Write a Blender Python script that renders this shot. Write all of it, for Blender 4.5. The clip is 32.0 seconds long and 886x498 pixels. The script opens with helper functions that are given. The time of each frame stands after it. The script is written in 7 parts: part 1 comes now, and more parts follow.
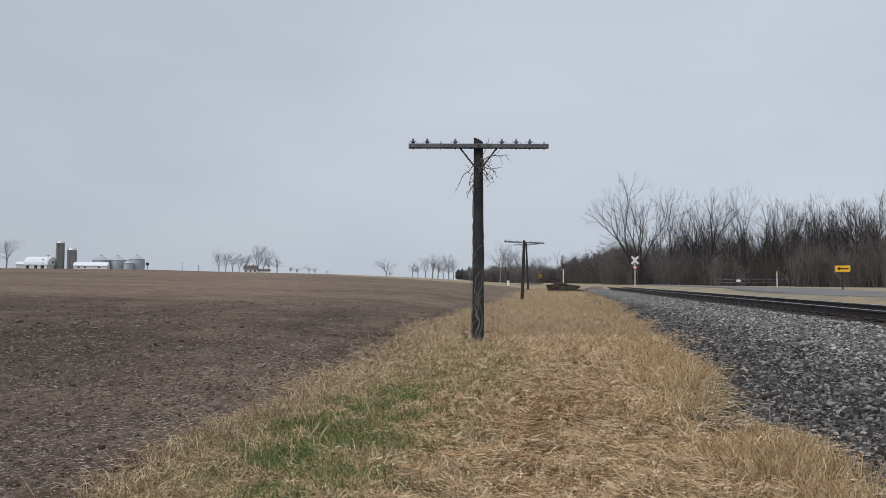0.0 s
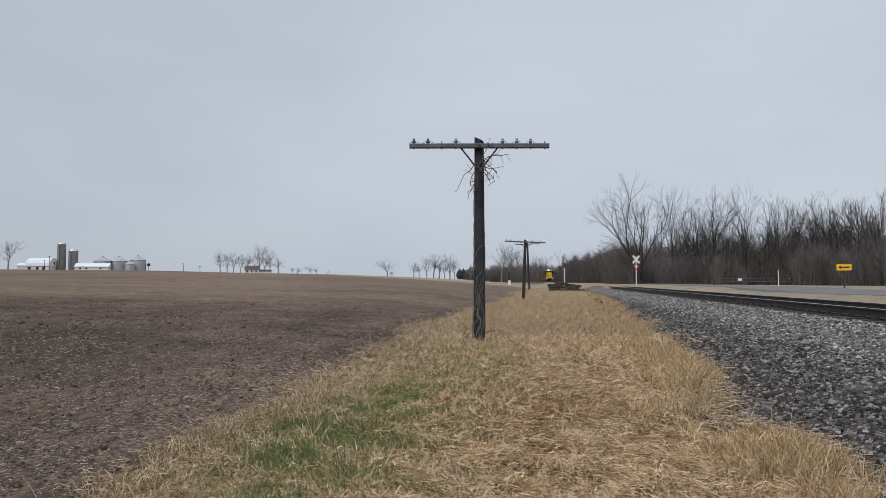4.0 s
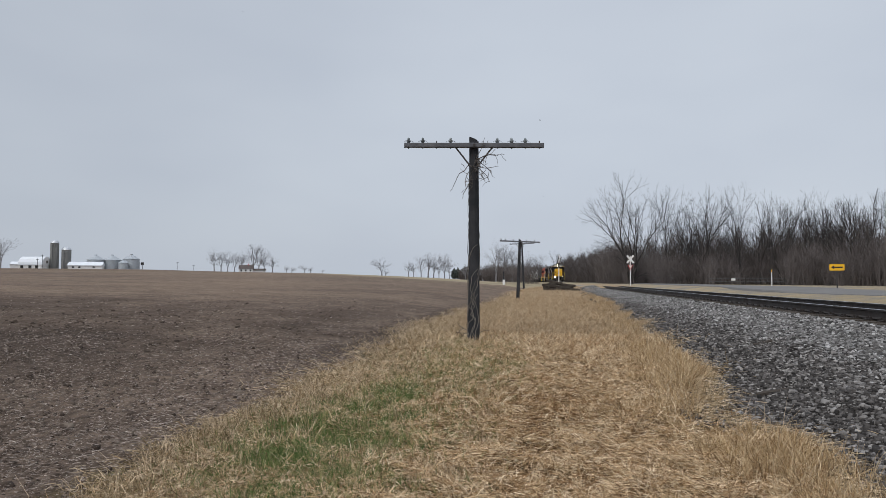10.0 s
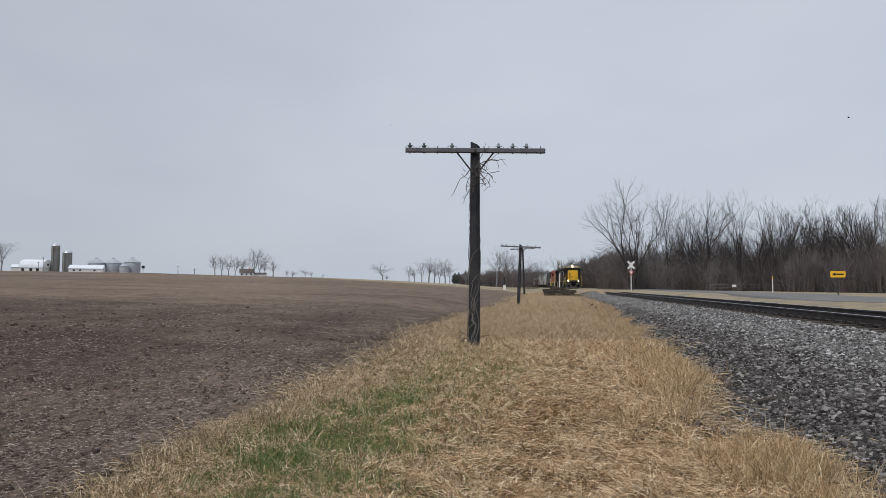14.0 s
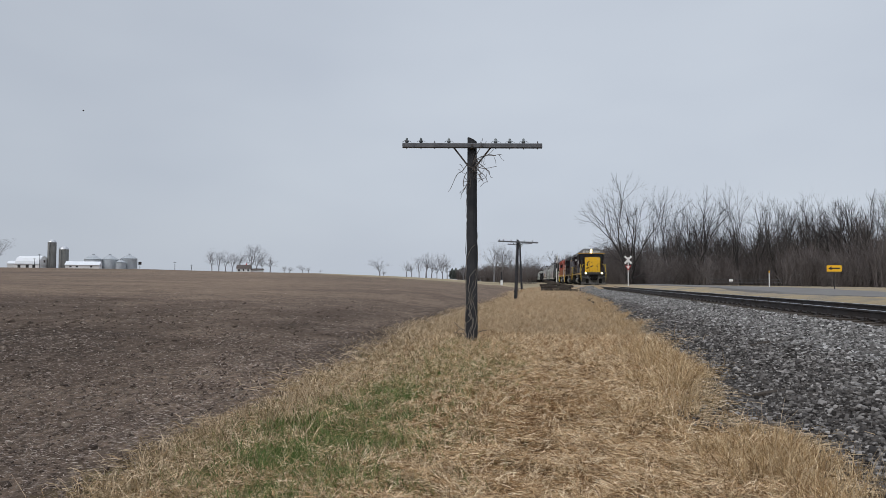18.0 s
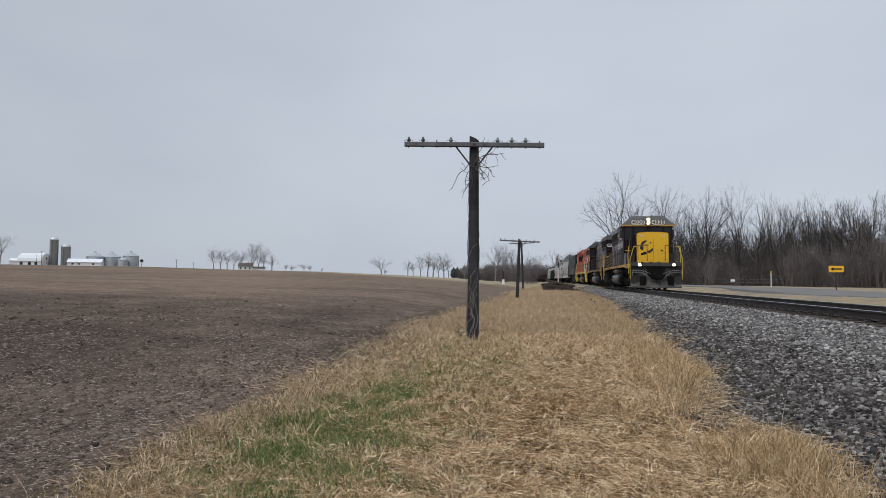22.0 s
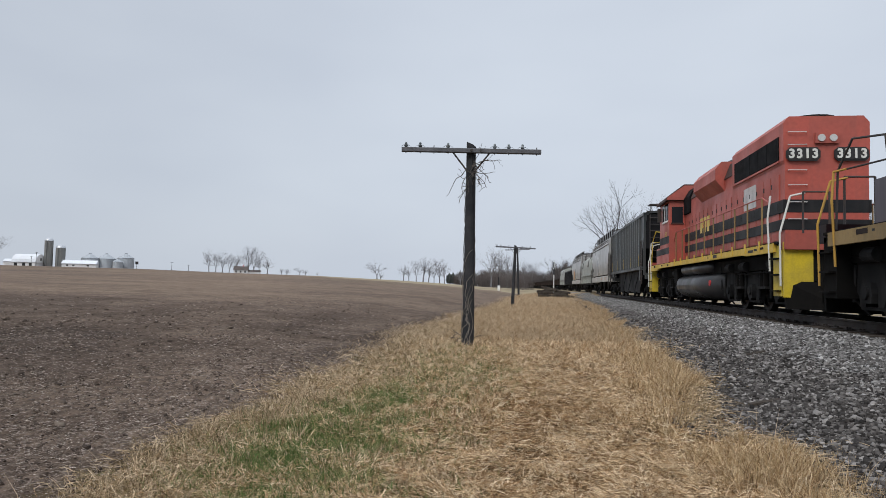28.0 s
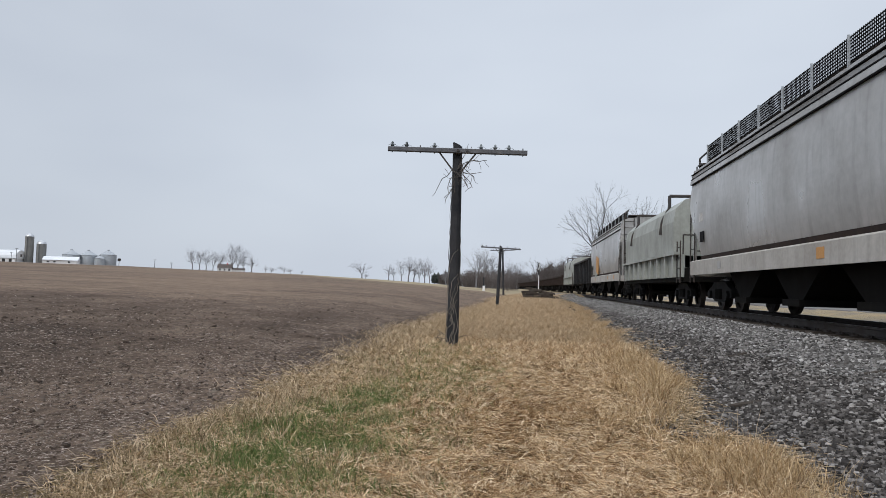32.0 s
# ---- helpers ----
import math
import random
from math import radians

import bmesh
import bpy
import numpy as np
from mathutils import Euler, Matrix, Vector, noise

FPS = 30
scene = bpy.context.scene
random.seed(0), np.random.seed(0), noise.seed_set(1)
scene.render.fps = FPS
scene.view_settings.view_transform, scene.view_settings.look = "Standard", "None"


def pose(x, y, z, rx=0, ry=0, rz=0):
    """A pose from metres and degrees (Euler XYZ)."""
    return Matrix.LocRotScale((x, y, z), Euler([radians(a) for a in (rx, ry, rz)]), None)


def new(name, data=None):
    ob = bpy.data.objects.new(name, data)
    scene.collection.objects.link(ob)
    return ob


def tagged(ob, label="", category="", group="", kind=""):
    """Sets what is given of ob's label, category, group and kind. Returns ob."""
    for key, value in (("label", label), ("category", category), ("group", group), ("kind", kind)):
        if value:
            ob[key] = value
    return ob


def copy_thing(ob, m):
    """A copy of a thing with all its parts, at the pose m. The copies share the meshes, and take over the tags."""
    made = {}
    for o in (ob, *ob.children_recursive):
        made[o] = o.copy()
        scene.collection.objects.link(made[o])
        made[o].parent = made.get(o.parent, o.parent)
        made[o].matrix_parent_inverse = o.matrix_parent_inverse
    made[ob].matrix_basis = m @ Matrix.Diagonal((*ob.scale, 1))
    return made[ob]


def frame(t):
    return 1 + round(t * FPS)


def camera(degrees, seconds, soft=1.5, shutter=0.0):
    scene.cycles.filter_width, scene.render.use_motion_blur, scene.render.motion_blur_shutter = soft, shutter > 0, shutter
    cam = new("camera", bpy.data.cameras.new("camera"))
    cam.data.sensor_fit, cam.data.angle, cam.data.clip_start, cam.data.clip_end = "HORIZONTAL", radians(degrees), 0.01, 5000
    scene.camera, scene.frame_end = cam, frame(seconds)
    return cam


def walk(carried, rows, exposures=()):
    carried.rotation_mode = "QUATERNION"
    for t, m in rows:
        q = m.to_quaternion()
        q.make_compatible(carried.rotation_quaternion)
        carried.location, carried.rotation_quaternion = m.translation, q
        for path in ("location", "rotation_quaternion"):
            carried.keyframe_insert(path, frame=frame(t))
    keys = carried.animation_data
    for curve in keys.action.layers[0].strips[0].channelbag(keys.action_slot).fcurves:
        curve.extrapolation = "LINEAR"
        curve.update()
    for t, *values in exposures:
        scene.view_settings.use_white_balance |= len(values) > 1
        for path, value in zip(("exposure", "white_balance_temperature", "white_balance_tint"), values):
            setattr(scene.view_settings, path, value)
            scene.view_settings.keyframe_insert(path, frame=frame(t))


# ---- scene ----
import collections

EYE = (0.0, 0.0, 1.45)
# seconds, then the camera's turn in degrees (it stands in one spot, held by hand)
VIEW = [
    (0, 92.63, -0.23, 8.57), (0.5, 92.60, -0.25, 8.60), (1, 92.58, -0.23, 8.67), (1.5, 92.61, -0.19, 8.77), (2, 92.63, -0.12, 8.83),
    (2.5, 92.68, -0.07, 8.88), (3, 92.70, -0.02, 8.86), (3.5, 92.69, -0.03, 8.78), (5.5, 92.29, -0.00, 8.36), (6, 92.28, 0.01, 8.30),
    (6.5, 92.29, 0.00, 8.23), (7, 92.33, 0.00, 8.21), (7.5, 92.39, 0.07, 8.18), (8, 92.46, 0.07, 8.22), (8.5, 92.53, 0.07, 8.23),
    (9, 92.57, -0.00, 8.23), (9.5, 92.59, -0.05, 8.23), (10, 92.57, -0.13, 8.22), (10.5, 92.56, -0.18, 8.18), (11, 92.56, -0.23, 8.15),
    (11.5, 92.58, -0.31, 8.09), (12, 92.64, -0.36, 8.08), (12.5, 92.74, -0.37, 8.11), (13, 92.84, -0.38, 8.18), (13.5, 92.95, -0.41, 8.24),
    (14, 92.97, -0.42, 8.27), (14.5, 92.95, -0.41, 8.24), (16.5, 92.76, -0.35, 8.15), (17, 92.73, -0.30, 8.11), (17.5, 92.67, -0.29, 8.08),
    (18, 92.59, -0.25, 8.05), (18.5, 92.51, -0.25, 8.04), (19, 92.46, -0.28, 8.05), (19.5, 92.41, -0.29, 8.06), (20, 92.40, -0.37, 8.06),
    (20.5, 92.40, -0.43, 8.06), (21, 92.40, -0.42, 8.07), (21.5, 92.41, -0.43, 8.11), (22, 92.50, -0.50, 8.17), (22.5, 92.59, -0.47, 8.21),
    (23, 92.67, -0.48, 8.22), (23.5, 92.71, -0.48, 8.18), (24, 92.69, -0.55, 8.11), (24.5, 92.70, -0.69, 8.02), (25, 92.74, -0.81, 7.97),
    (25.5, 92.83, -0.96, 7.94), (27.5, 93.01, -1.15, 7.90), (28, 92.96, -1.14, 7.81), (28.5, 92.93, -1.25, 7.70), (29, 92.93, -1.36, 7.57),
    (29.5, 92.94, -1.47, 7.43), (30, 92.95, -1.55, 7.26), (30.5, 92.97, -1.62, 7.06), (31, 92.97, -1.69, 6.88), (31.5, 92.98, -1.67, 6.72),
    (32, 92.98, -1.64, 6.59),
]
cam = camera(64.62, 32.0, soft=0.8)
walk(cam, [(t, pose(*EYE, rx, ry, rz)) for t, rx, ry, rz in VIEW],
     exposures=[(0, 0.0), (24.2, 0.0), (25.0, 0.10), (28, 0.17), (32, 0.21)])

# ---- light: a bright overcast sky, no clear shadows ----
SUN_UP, SUN_ROUND = radians(48), radians(150)
world = bpy.data.worlds.new("overcast")
scene.world = world
world.use_nodes = True
wn, wl = world.node_tree.nodes, world.node_tree.links
wn.clear()
w_out = wn.new("ShaderNodeOutputWorld")
w_bg = wn.new("ShaderNodeBackground")
w_sky = wn.new("ShaderNodeTexSky")
w_sky.sky_type, w_sky.sun_disc = "NISHITA", False
w_sky.sun_elevation, w_sky.sun_rotation = SUN_UP, SUN_ROUND
w_sky.air_density, w_sky.dust_density = 1.0, 4.0
w_gain = wn.new("ShaderNodeMix")
w_gain.data_type, w_gain.blend_type = "RGBA", "MULTIPLY"
w_gain.inputs["Factor"].default_value = 1.0
w_gain.inputs["B"].default_value = (0.1, 0.1, 0.1, 1)
w_co = wn.new("ShaderNodeTexCoord")
w_map = wn.new("ShaderNodeMapping")
w_map.inputs["Scale"].default_value = (1.0, 1.0, 2.6)
w_noise = wn.new("ShaderNodeTexNoise")
w_noise.inputs["Scale"].default_value, w_noise.inputs["Detail"].default_value = 2.2, 3.0
w_ramp = wn.new("ShaderNodeValToRGB")
w_ramp.color_ramp.elements[0].position, w_ramp.color_ramp.elements[0].color = 0.3, (0.535, 0.588, 0.675, 1)
w_ramp.color_ramp.elements[1].position, w_ramp.color_ramp.elements[1].color = 0.72, (0.605, 0.660, 0.738, 1)
w_mix = wn.new("ShaderNodeMix")
w_mix.data_type = "RGBA"
w_mix.inputs["Factor"].default_value = 0.93
wl.new(w_co.outputs["Generated"], w_map.inputs["Vector"])
wl.new(w_map.outputs["Vector"], w_noise.inputs["Vector"])
wl.new(w_noise.outputs["Fac"], w_ramp.inputs["Fac"])
wl.new(w_sky.outputs["Color"], w_gain.inputs["A"])
wl.new(w_gain.outputs["Result"], w_mix.inputs["A"])
wl.new(w_ramp.outputs["Color"], w_mix.inputs["B"])
# an overcast sky is brightest overhead
w_sep = wn.new("ShaderNodeSeparateXYZ")
w_up = wn.new("ShaderNodeMapRange")
w_up.interpolation_type = "SMOOTHSTEP"
w_up.inputs["From Min"].default_value, w_up.inputs["From Max"].default_value = 0.40, 0.95
w_up.inputs["To Min"].default_value, w_up.inputs["To Max"].default_value = 1.0, 1.75
w_zen = wn.new("ShaderNodeVectorMath")
w_zen.operation = "SCALE"
wl.new(w_co.outputs["Generated"], w_sep.inputs["Vector"])
wl.new(w_sep.outputs["Z"], w_up.inputs["Value"])
# and a little duller over the field
w_side = wn.new("ShaderNodeMapRange")
w_side.interpolation_type = "SMOOTHSTEP"
w_side.inputs["From Min"].default_value, w_side.inputs["From Max"].default_value = -0.75, 0.05
w_side.inputs["To Min"].default_value, w_side.inputs["To Max"].default_value = 0.87, 1.0
w_both = wn.new("ShaderNodeMath")
w_both.operation = "MULTIPLY"
wl.new(w_sep.outputs["X"], w_side.inputs["Value"])
wl.new(w_up.outputs["Result"], w_both.inputs[0])
wl.new(w_side.outputs["Result"], w_both.inputs[1])
wl.new(w_mix.outputs["Result"], w_zen.inputs[0])
wl.new(w_both.outputs["Value"], w_zen.inputs["Scale"])
wl.new(w_zen.outputs["Vector"], w_bg.inputs["Color"])
wl.new(w_bg.outputs["Background"], w_out.inputs["Surface"])
w_bg.inputs["Strength"].default_value = 1.0

sun = new("sun", bpy.data.lights.new("sun", "SUN"))
sun.data.energy, sun.data.angle, sun.data.color = 1.7, radians(30), (1.0, 0.97, 0.93)
sun.rotation_euler = (radians(42), 0, radians(-30))


# ---- materials ----
class Nodes:
    """A small wrapper to lay out one material's nodes."""

    def __init__(self, name, rough=0.8, metal=0.0, spec=0.5):
        self.mat = bpy.data.materials.new(name)
        self.mat.use_nodes = True
        self.t = self.mat.node_tree
        self.b = self.t.nodes["Principled BSDF"]
        self.b.inputs["Roughness"].default_value = rough
        self.b.inputs["Metallic"].default_value = metal
        self.b.inputs["Specular IOR Level"].default_value = spec
        self.co = self.t.nodes.new("ShaderNodeTexCoord").outputs["Object"]

    def link(self, a, b):
        self.t.links.new(a, b)

    def noise(self, scale, detail=4.0, stretch=None, rough=0.55):
        n = self.t.nodes.new("ShaderNodeTexNoise")
        n.inputs["Scale"].default_value, n.inputs["Detail"].default_value = scale, detail
        n.inputs["Roughness"].default_value = rough
        v = self.co
        if stretch:
            m = self.t.nodes.new("ShaderNodeMapping")
            m.inputs["Scale"].default_value = stretch
            self.link(v, m.inputs["Vector"])
            v = m.outputs["Vector"]
        self.link(v, n.inputs["Vector"])
        return n.outputs["Fac"]

    def ramp(self, fac, stops):
        r = self.t.nodes.new("ShaderNodeValToRGB")
        el = r.color_ramp.elements
        while len(el) < len(stops):
            el.new(0.5)
        for e, (p, c) in zip(el, stops):
            e.position, e.color = p, (*c, 1) if len(c) == 3 else c
        self.link(fac, r.inputs["Fac"])
        return r.outputs["Color"]

    def mix(self, fac, a, b, mode="MIX"):
        m = self.t.nodes.new("ShaderNodeMix")
        m.data_type, m.blend_type = "RGBA", mode
        for key, v in (("Factor", fac), ("A", a), ("B", b)):
            if isinstance(v, (int, float)):
                m.inputs[key].default_value = v
            elif isinstance(v, tuple):
                m.inputs[key].default_value = (*v, 1)
            else:
                self.link(v, m.inputs[key])
        return m.outputs["Result"]

    def math(self, op, a, b=0.0, clamp=False):
        m = self.t.nodes.new("ShaderNodeMath")
        m.operation, m.use_clamp = op, clamp
        for i, v in enumerate((a, b)):
            if isinstance(v, (int, float)):
                m.inputs[i].default_value = v
            else:
                self.link(v, m.inputs[i])
        return m.outputs["Value"]

    def axis(self, k):
        s = self.t.nodes.new("ShaderNodeSeparateXYZ")
        self.link(self.co, s.inputs["Vector"])
        return s.outputs[k]

    def smooth(self, v, lo, hi):
        m = self.t.nodes.new("ShaderNodeMapRange")
        m.interpolation_type = "SMOOTHSTEP"
        m.inputs["From Min"].default_value, m.inputs["From Max"].default_value = lo, hi
        self.link(v, m.inputs["Value"])
        return m.outputs["Result"]

    def island(self):
        return self.t.nodes.new("ShaderNodeNewGeometry").outputs["Random Per Island"]

    def each(self):
        return self.t.nodes.new("ShaderNodeObjectInfo").outputs["Random"]

    def bump(self, height, strength=0.3, distance=0.02):
        n = self.t.nodes.new("ShaderNodeBump")
        n.inputs["Strength"].default_value, n.inputs["Distance"].default_value = strength, distance
        self.link(height, n.inputs["Height"])
        self.link(n.outputs["Normal"], self.b.inputs["Normal"])

    def done(self, color, rough=None):
        if isinstance(color, tuple):
            self.b.inputs["Base Color"].default_value = (*color, 1)
        else:
            self.link(color, self.b.inputs["Base Color"])
        if rough is not None:
            self.link(rough, self.b.inputs["Roughness"])
        return self.mat


def worn(name, color, dirt, amount=0.5, scale=1.2, rough=0.5, metal=0.0, streak=True, bump=0.08, spec=None):
    """Painted or bare surface with blotches at two scales and downward streaks."""
    n = Nodes(name, rough, metal, spec if spec is not None else (0.15 if rough > 0.65 else 0.45))
    big = n.ramp(n.noise(scale, 5), [(0.38, (0, 0, 0)), (0.72, (1, 1, 1))])
    fine = n.noise(scale * 14, 4)
    c = n.mix(n.math("MULTIPLY", big, amount), color, dirt)
    if streak:
        run = n.ramp(n.noise(1.0, 3, (5.0, 5.0, 0.35)), [(0.5, (0, 0, 0)), (0.75, (1, 1, 1))])
        c = n.mix(n.math("MULTIPLY", run, amount * 0.8), c, dirt)
    c = n.mix(0.35, c, n.ramp(fine, [(0.25, (0.45, 0.45, 0.45)), (0.75, (1.0, 1.0, 1.0))]), "MULTIPLY")
    n.bump(fine, bump, 0.01)
    r = n.ramp(big, [(0.0, (rough, rough, rough)), (1.0, (min(1, rough + 0.3),) * 3)])
    return n.done(c, r)


def glow(name, color, strength):
    n = Nodes(name, 0.3)
    n.b.inputs["Emission Color"].default_value = (*color, 1)
    n.b.inputs["Emission Strength"].default_value = strength
    return n.done(color)


def varied(name, stops, rough=0.9, grain=60.0, each=False, bump=0.3):
    """Colour picked piece by piece, with fine grain on it."""
    n = Nodes(name, rough, 0.0, 0.12)
    c = n.ramp(n.each() if each else n.island(), stops)
    g = n.noise(grain, 4)
    c = n.mix(0.5, c, n.ramp(g, [(0.3, (0.5, 0.5, 0.5)), (0.7, (1.1, 1.1, 1.1))]), "MULTIPLY")
    n.bump(g, bump, 0.01)
    return n.done(c)


def ground_material():
    n = Nodes("soil_and_dead_turf", 0.95, 0.0, 0.1)
    x, y = n.axis(0), n.axis(1)
    wob = n.math("MULTIPLY", n.math("SUBTRACT", n.noise(0.7, 4), 0.5), 1.6)
    edge = n.math("ADD", x, wob)
    # tilled soil
    soil = n.ramp(n.noise(0.9, 6), [(0.25, (0.140, 0.107, 0.087)), (0.5, (0.205, 0.161, 0.132)), (0.8, (0.280, 0.226, 0.188))])
    clod = n.noise(9, 6, (1.0, 0.6, 1.0), 0.7)
    soil = n.mix(0.75, soil, n.ramp(clod, [(0.34, (0.22, 0.205, 0.19)), (0.66, (1.35, 1.29, 1.23))]), "MULTIPLY")
    soil = n.mix(0.55, soil, n.ramp(n.noise(0.035, 4, (1.0, 0.35, 1.0)), [(0.3, (0.62, 0.60, 0.58)), (0.7, (1.25, 1.2, 1.1))]), "MULTIPLY")
    litter = n.ramp(n.noise(26, 5, (1.0, 0.55, 1.0), 0.75), [(0.60, (0, 0, 0)), (0.72, (1, 1, 1))])
    soil = n.mix(n.math("MULTIPLY", litter, 0.5), soil, (0.32, 0.255, 0.20))
    # damp darker soil
    damp = n.math("MULTIPLY", n.math("MULTIPLY", n.math("MULTIPLY", n.smooth(x, -4.0, -6.8), n.smooth(y, 36, 18)), n.smooth(y, 5.5, 8.5)), n.ramp(n.noise(0.25, 5, (1.0, 0.6, 1.0)), [(0.36, (0.15, 0.15, 0.15)), (0.6, (1, 1, 1))]))
    # a dark wheel-packed band along the grass and long streaks left by the tillage
    band = n.math("MULTIPLY", n.math("MULTIPLY", n.smooth(edge, -3.2, -3.7), n.smooth(edge, -5.2, -4.2)), n.math("MULTIPLY", n.smooth(y, 9.0, 13.0), n.smooth(y, 60.0, 30.0)))
    damp = n.math("MAXIMUM", damp, n.math("MULTIPLY", band, n.ramp(n.noise(1.6, 5, (1.0, 0.4, 1.0)), [(0.35, (0.2, 0.2, 0.2)), (0.6, (1, 1, 1))])))
    streak = n.ramp(n.noise(0.11, 6, (0.45, 1.6, 1.0), 0.65), [(0.34, (0.72, 0.71, 0.71)), (0.52, (1.0, 0.99, 0.98)), (0.70, (1.16, 1.14, 1.12))])
    soil = n.mix(0.8, soil, streak, "MULTIPLY")
    soil = n.mix(n.math("MULTIPLY", damp, 0.85), soil, n.mix(1.0, soil, (0.44, 0.44, 0.46), "MULTIPLY"))
    # matted dead grass
    turf = n.ramp(n.noise(3.2, 6), [(0.28, (0.065, 0.040, 0.020)), (0.5, (0.155, 0.098, 0.048)), (0.75, (0.33, 0.222, 0.112))])
    turf = n.mix(n.math("MULTIPLY", n.smooth(y, 8, 24), 0.75), turf, (0.42, 0.315, 0.205))
    mat = n.noise(30, 6, (1.0, 0.8, 1.0), 0.75)
    turf = n.mix(0.7, turf, n.ramp(mat, [(0.3, (0.36, 0.33, 0.30)), (0.65, (1.15, 1.15, 1.1))]), "MULTIPLY")
    green = n.math("MULTIPLY", n.smooth(edge, -0.3, -1.9), n.math("MULTIPLY", n.smooth(edge, -4.2, -2.9), n.ramp(n.noise(1.1, 4), [(0.38, (0, 0, 0)), (0.62, (1, 1, 1))])))
    green = n.math("MULTIPLY", green, n.smooth(y, 24.0, 5.0))
    turf = n.mix(n.math("MULTIPLY", green, 0.8), turf, (0.115, 0.135, 0.045))
    far = n.ramp(n.noise(0.05, 4), [(0.35, (0.23, 0.19, 0.125)), (0.65, (0.31, 0.26, 0.175))])
    turf = n.mix(n.smooth(y, 60, 140), turf, far)
    c = n.mix(n.smooth(edge, -2.95, -3.45), turf, soil)
    # bare brown dirt where the grass meets the stones
    foot = n.math("SUBTRACT", n.math("ADD", x, n.math("MULTIPLY", wob, 0.35)), n.math("MULTIPLY", y, 0.042))
    c = n.mix(n.math("MULTIPLY", n.math("MULTIPLY", n.smooth(foot, 1.45, 1.9), n.smooth(x, 5.0, 4.0)), n.smooth(y, 45, 25)), c, n.ramp(n.noise(14, 5), [(0.3, (0.055, 0.040, 0.030)), (0.7, (0.15, 0.112, 0.082))]))
    # gravelly verge with thin grass beyond the track
    verge = n.ramp(n.noise(0.5, 5), [(0.34, (0.21, 0.19, 0.165)), (0.52, (0.29, 0.24, 0.165)), (0.7, (0.37, 0.285, 0.165))])
    c = n.mix(n.math("MULTIPLY", n.smooth(x, 8.0, 9.2), n.smooth(y, 130, 90)), c, verge)
    # strip of pale grass that ends the field, far off
    strip = n.math("SUBTRACT", n.math("ADD", y, n.math("MULTIPLY", x, 0.9)), n.math("MULTIPLY", wob, 10.0))
    c = n.mix(n.math("MULTIPLY", n.smooth(strip, 118, 128), n.smooth(x, -75.0, -55.0)), c, far)
    n.bump(n.math("ADD", n.math("MULTIPLY", clod, 0.6), mat), 0.9, 0.06)
    return n.done(c)


GROUND = ground_material()
BALLAST = varied("crushed_limestone", [(0.0, (0.022, 0.020, 0.019)), (0.40, (0.068, 0.062, 0.059)), (0.72, (0.135, 0.125, 0.119)), (0.92, (0.25, 0.236, 0.226)), (1.0, (0.40, 0.38, 0.365))], 0.9, 40)

FRESH = varied("fresh_limestone", [(0.0, (0.045, 0.043, 0.042)), (0.35, (0.125, 0.120, 0.116)), (0.7, (0.225, 0.216, 0.21)), (0.92, (0.36, 0.35, 0.34)), (1.0, (0.52, 0.51, 0.50))], 0.9, 40)


def ballast_bed_material():
    n = Nodes("ballast_bed", 0.95, 0.0, 0.1)
    v = n.t.nodes.new("ShaderNodeTexVoronoi")
    v.inputs["Scale"].default_value = 17
    n.link(n.co, v.inputs["Vector"])
    # dark cell edges put the shade between stones into the colour
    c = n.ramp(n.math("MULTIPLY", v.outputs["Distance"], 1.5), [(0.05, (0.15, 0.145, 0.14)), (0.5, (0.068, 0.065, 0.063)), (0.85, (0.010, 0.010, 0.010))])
    c = n.mix(0.5, c, n.ramp(n.noise(0.8, 5), [(0.3, (0.6, 0.6, 0.6)), (0.7, (1.15, 1.14, 1.12))]), "MULTIPLY")
    n.bump(n.math("MULTIPLY", v.outputs["Distance"], -1.0), 1.0, 0.05)
    return n.done(c)


BED = ballast_bed_material()
TIE = worn("creosoted_timber", (0.045, 0.036, 0.030), (0.11, 0.095, 0.08), 0.7, 2.0, 0.85, bump=0.5)
RAIL = worn("dark_rail_steel", (0.030, 0.026, 0.025), (0.062, 0.046, 0.038), 0.5, 3.0, 0.6, 0.3)
RAIL_TOP = worn("polished_rail_head", (0.50, 0.51, 0.53), (0.36, 0.37, 0.38), 0.3, 2.0, 0.24, 1.0, False)
ASPHALT = worn("old_asphalt", (0.18, 0.173, 0.168), (0.12, 0.116, 0.113), 0.5, 0.4, 0.9, streak=False, bump=0.3)
GRAVEL = worn("gravel_road", (0.30, 0.28, 0.26), (0.22, 0.20, 0.18), 0.6, 0.7, 0.95, streak=False, bump=0.4)
POLE_WOOD = worn("weathered_pole_wood", (0.028, 0.029, 0.033), (0.070, 0.069, 0.072), 0.8, 2.2, 0.9, bump=0.7)
ARM_WOOD = worn("silvered_arm_wood", (0.11, 0.112, 0.122), (0.19, 0.19, 0.20), 0.7, 3.0, 0.9, bump=0.5)
IRON = worn("dark_iron", (0.05, 0.048, 0.05), (0.10, 0.07, 0.05), 0.5, 4.0, 0.6, 0.4)
GLASS_CAP = worn("dusty_glass_insulator", (0.24, 0.27, 0.285), (0.14, 0.16, 0.165), 0.4, 8.0, 0.25, streak=False)
CAP_DARK = worn("dark_insulator", (0.10, 0.12, 0.13), (0.06, 0.07, 0.07), 0.4, 8.0, 0.3, streak=False)
PALE_VINE = worn("bleached_vine", (0.24, 0.212, 0.188), (0.12, 0.105, 0.094), 0.5, 9.0, 0.9, streak=False)
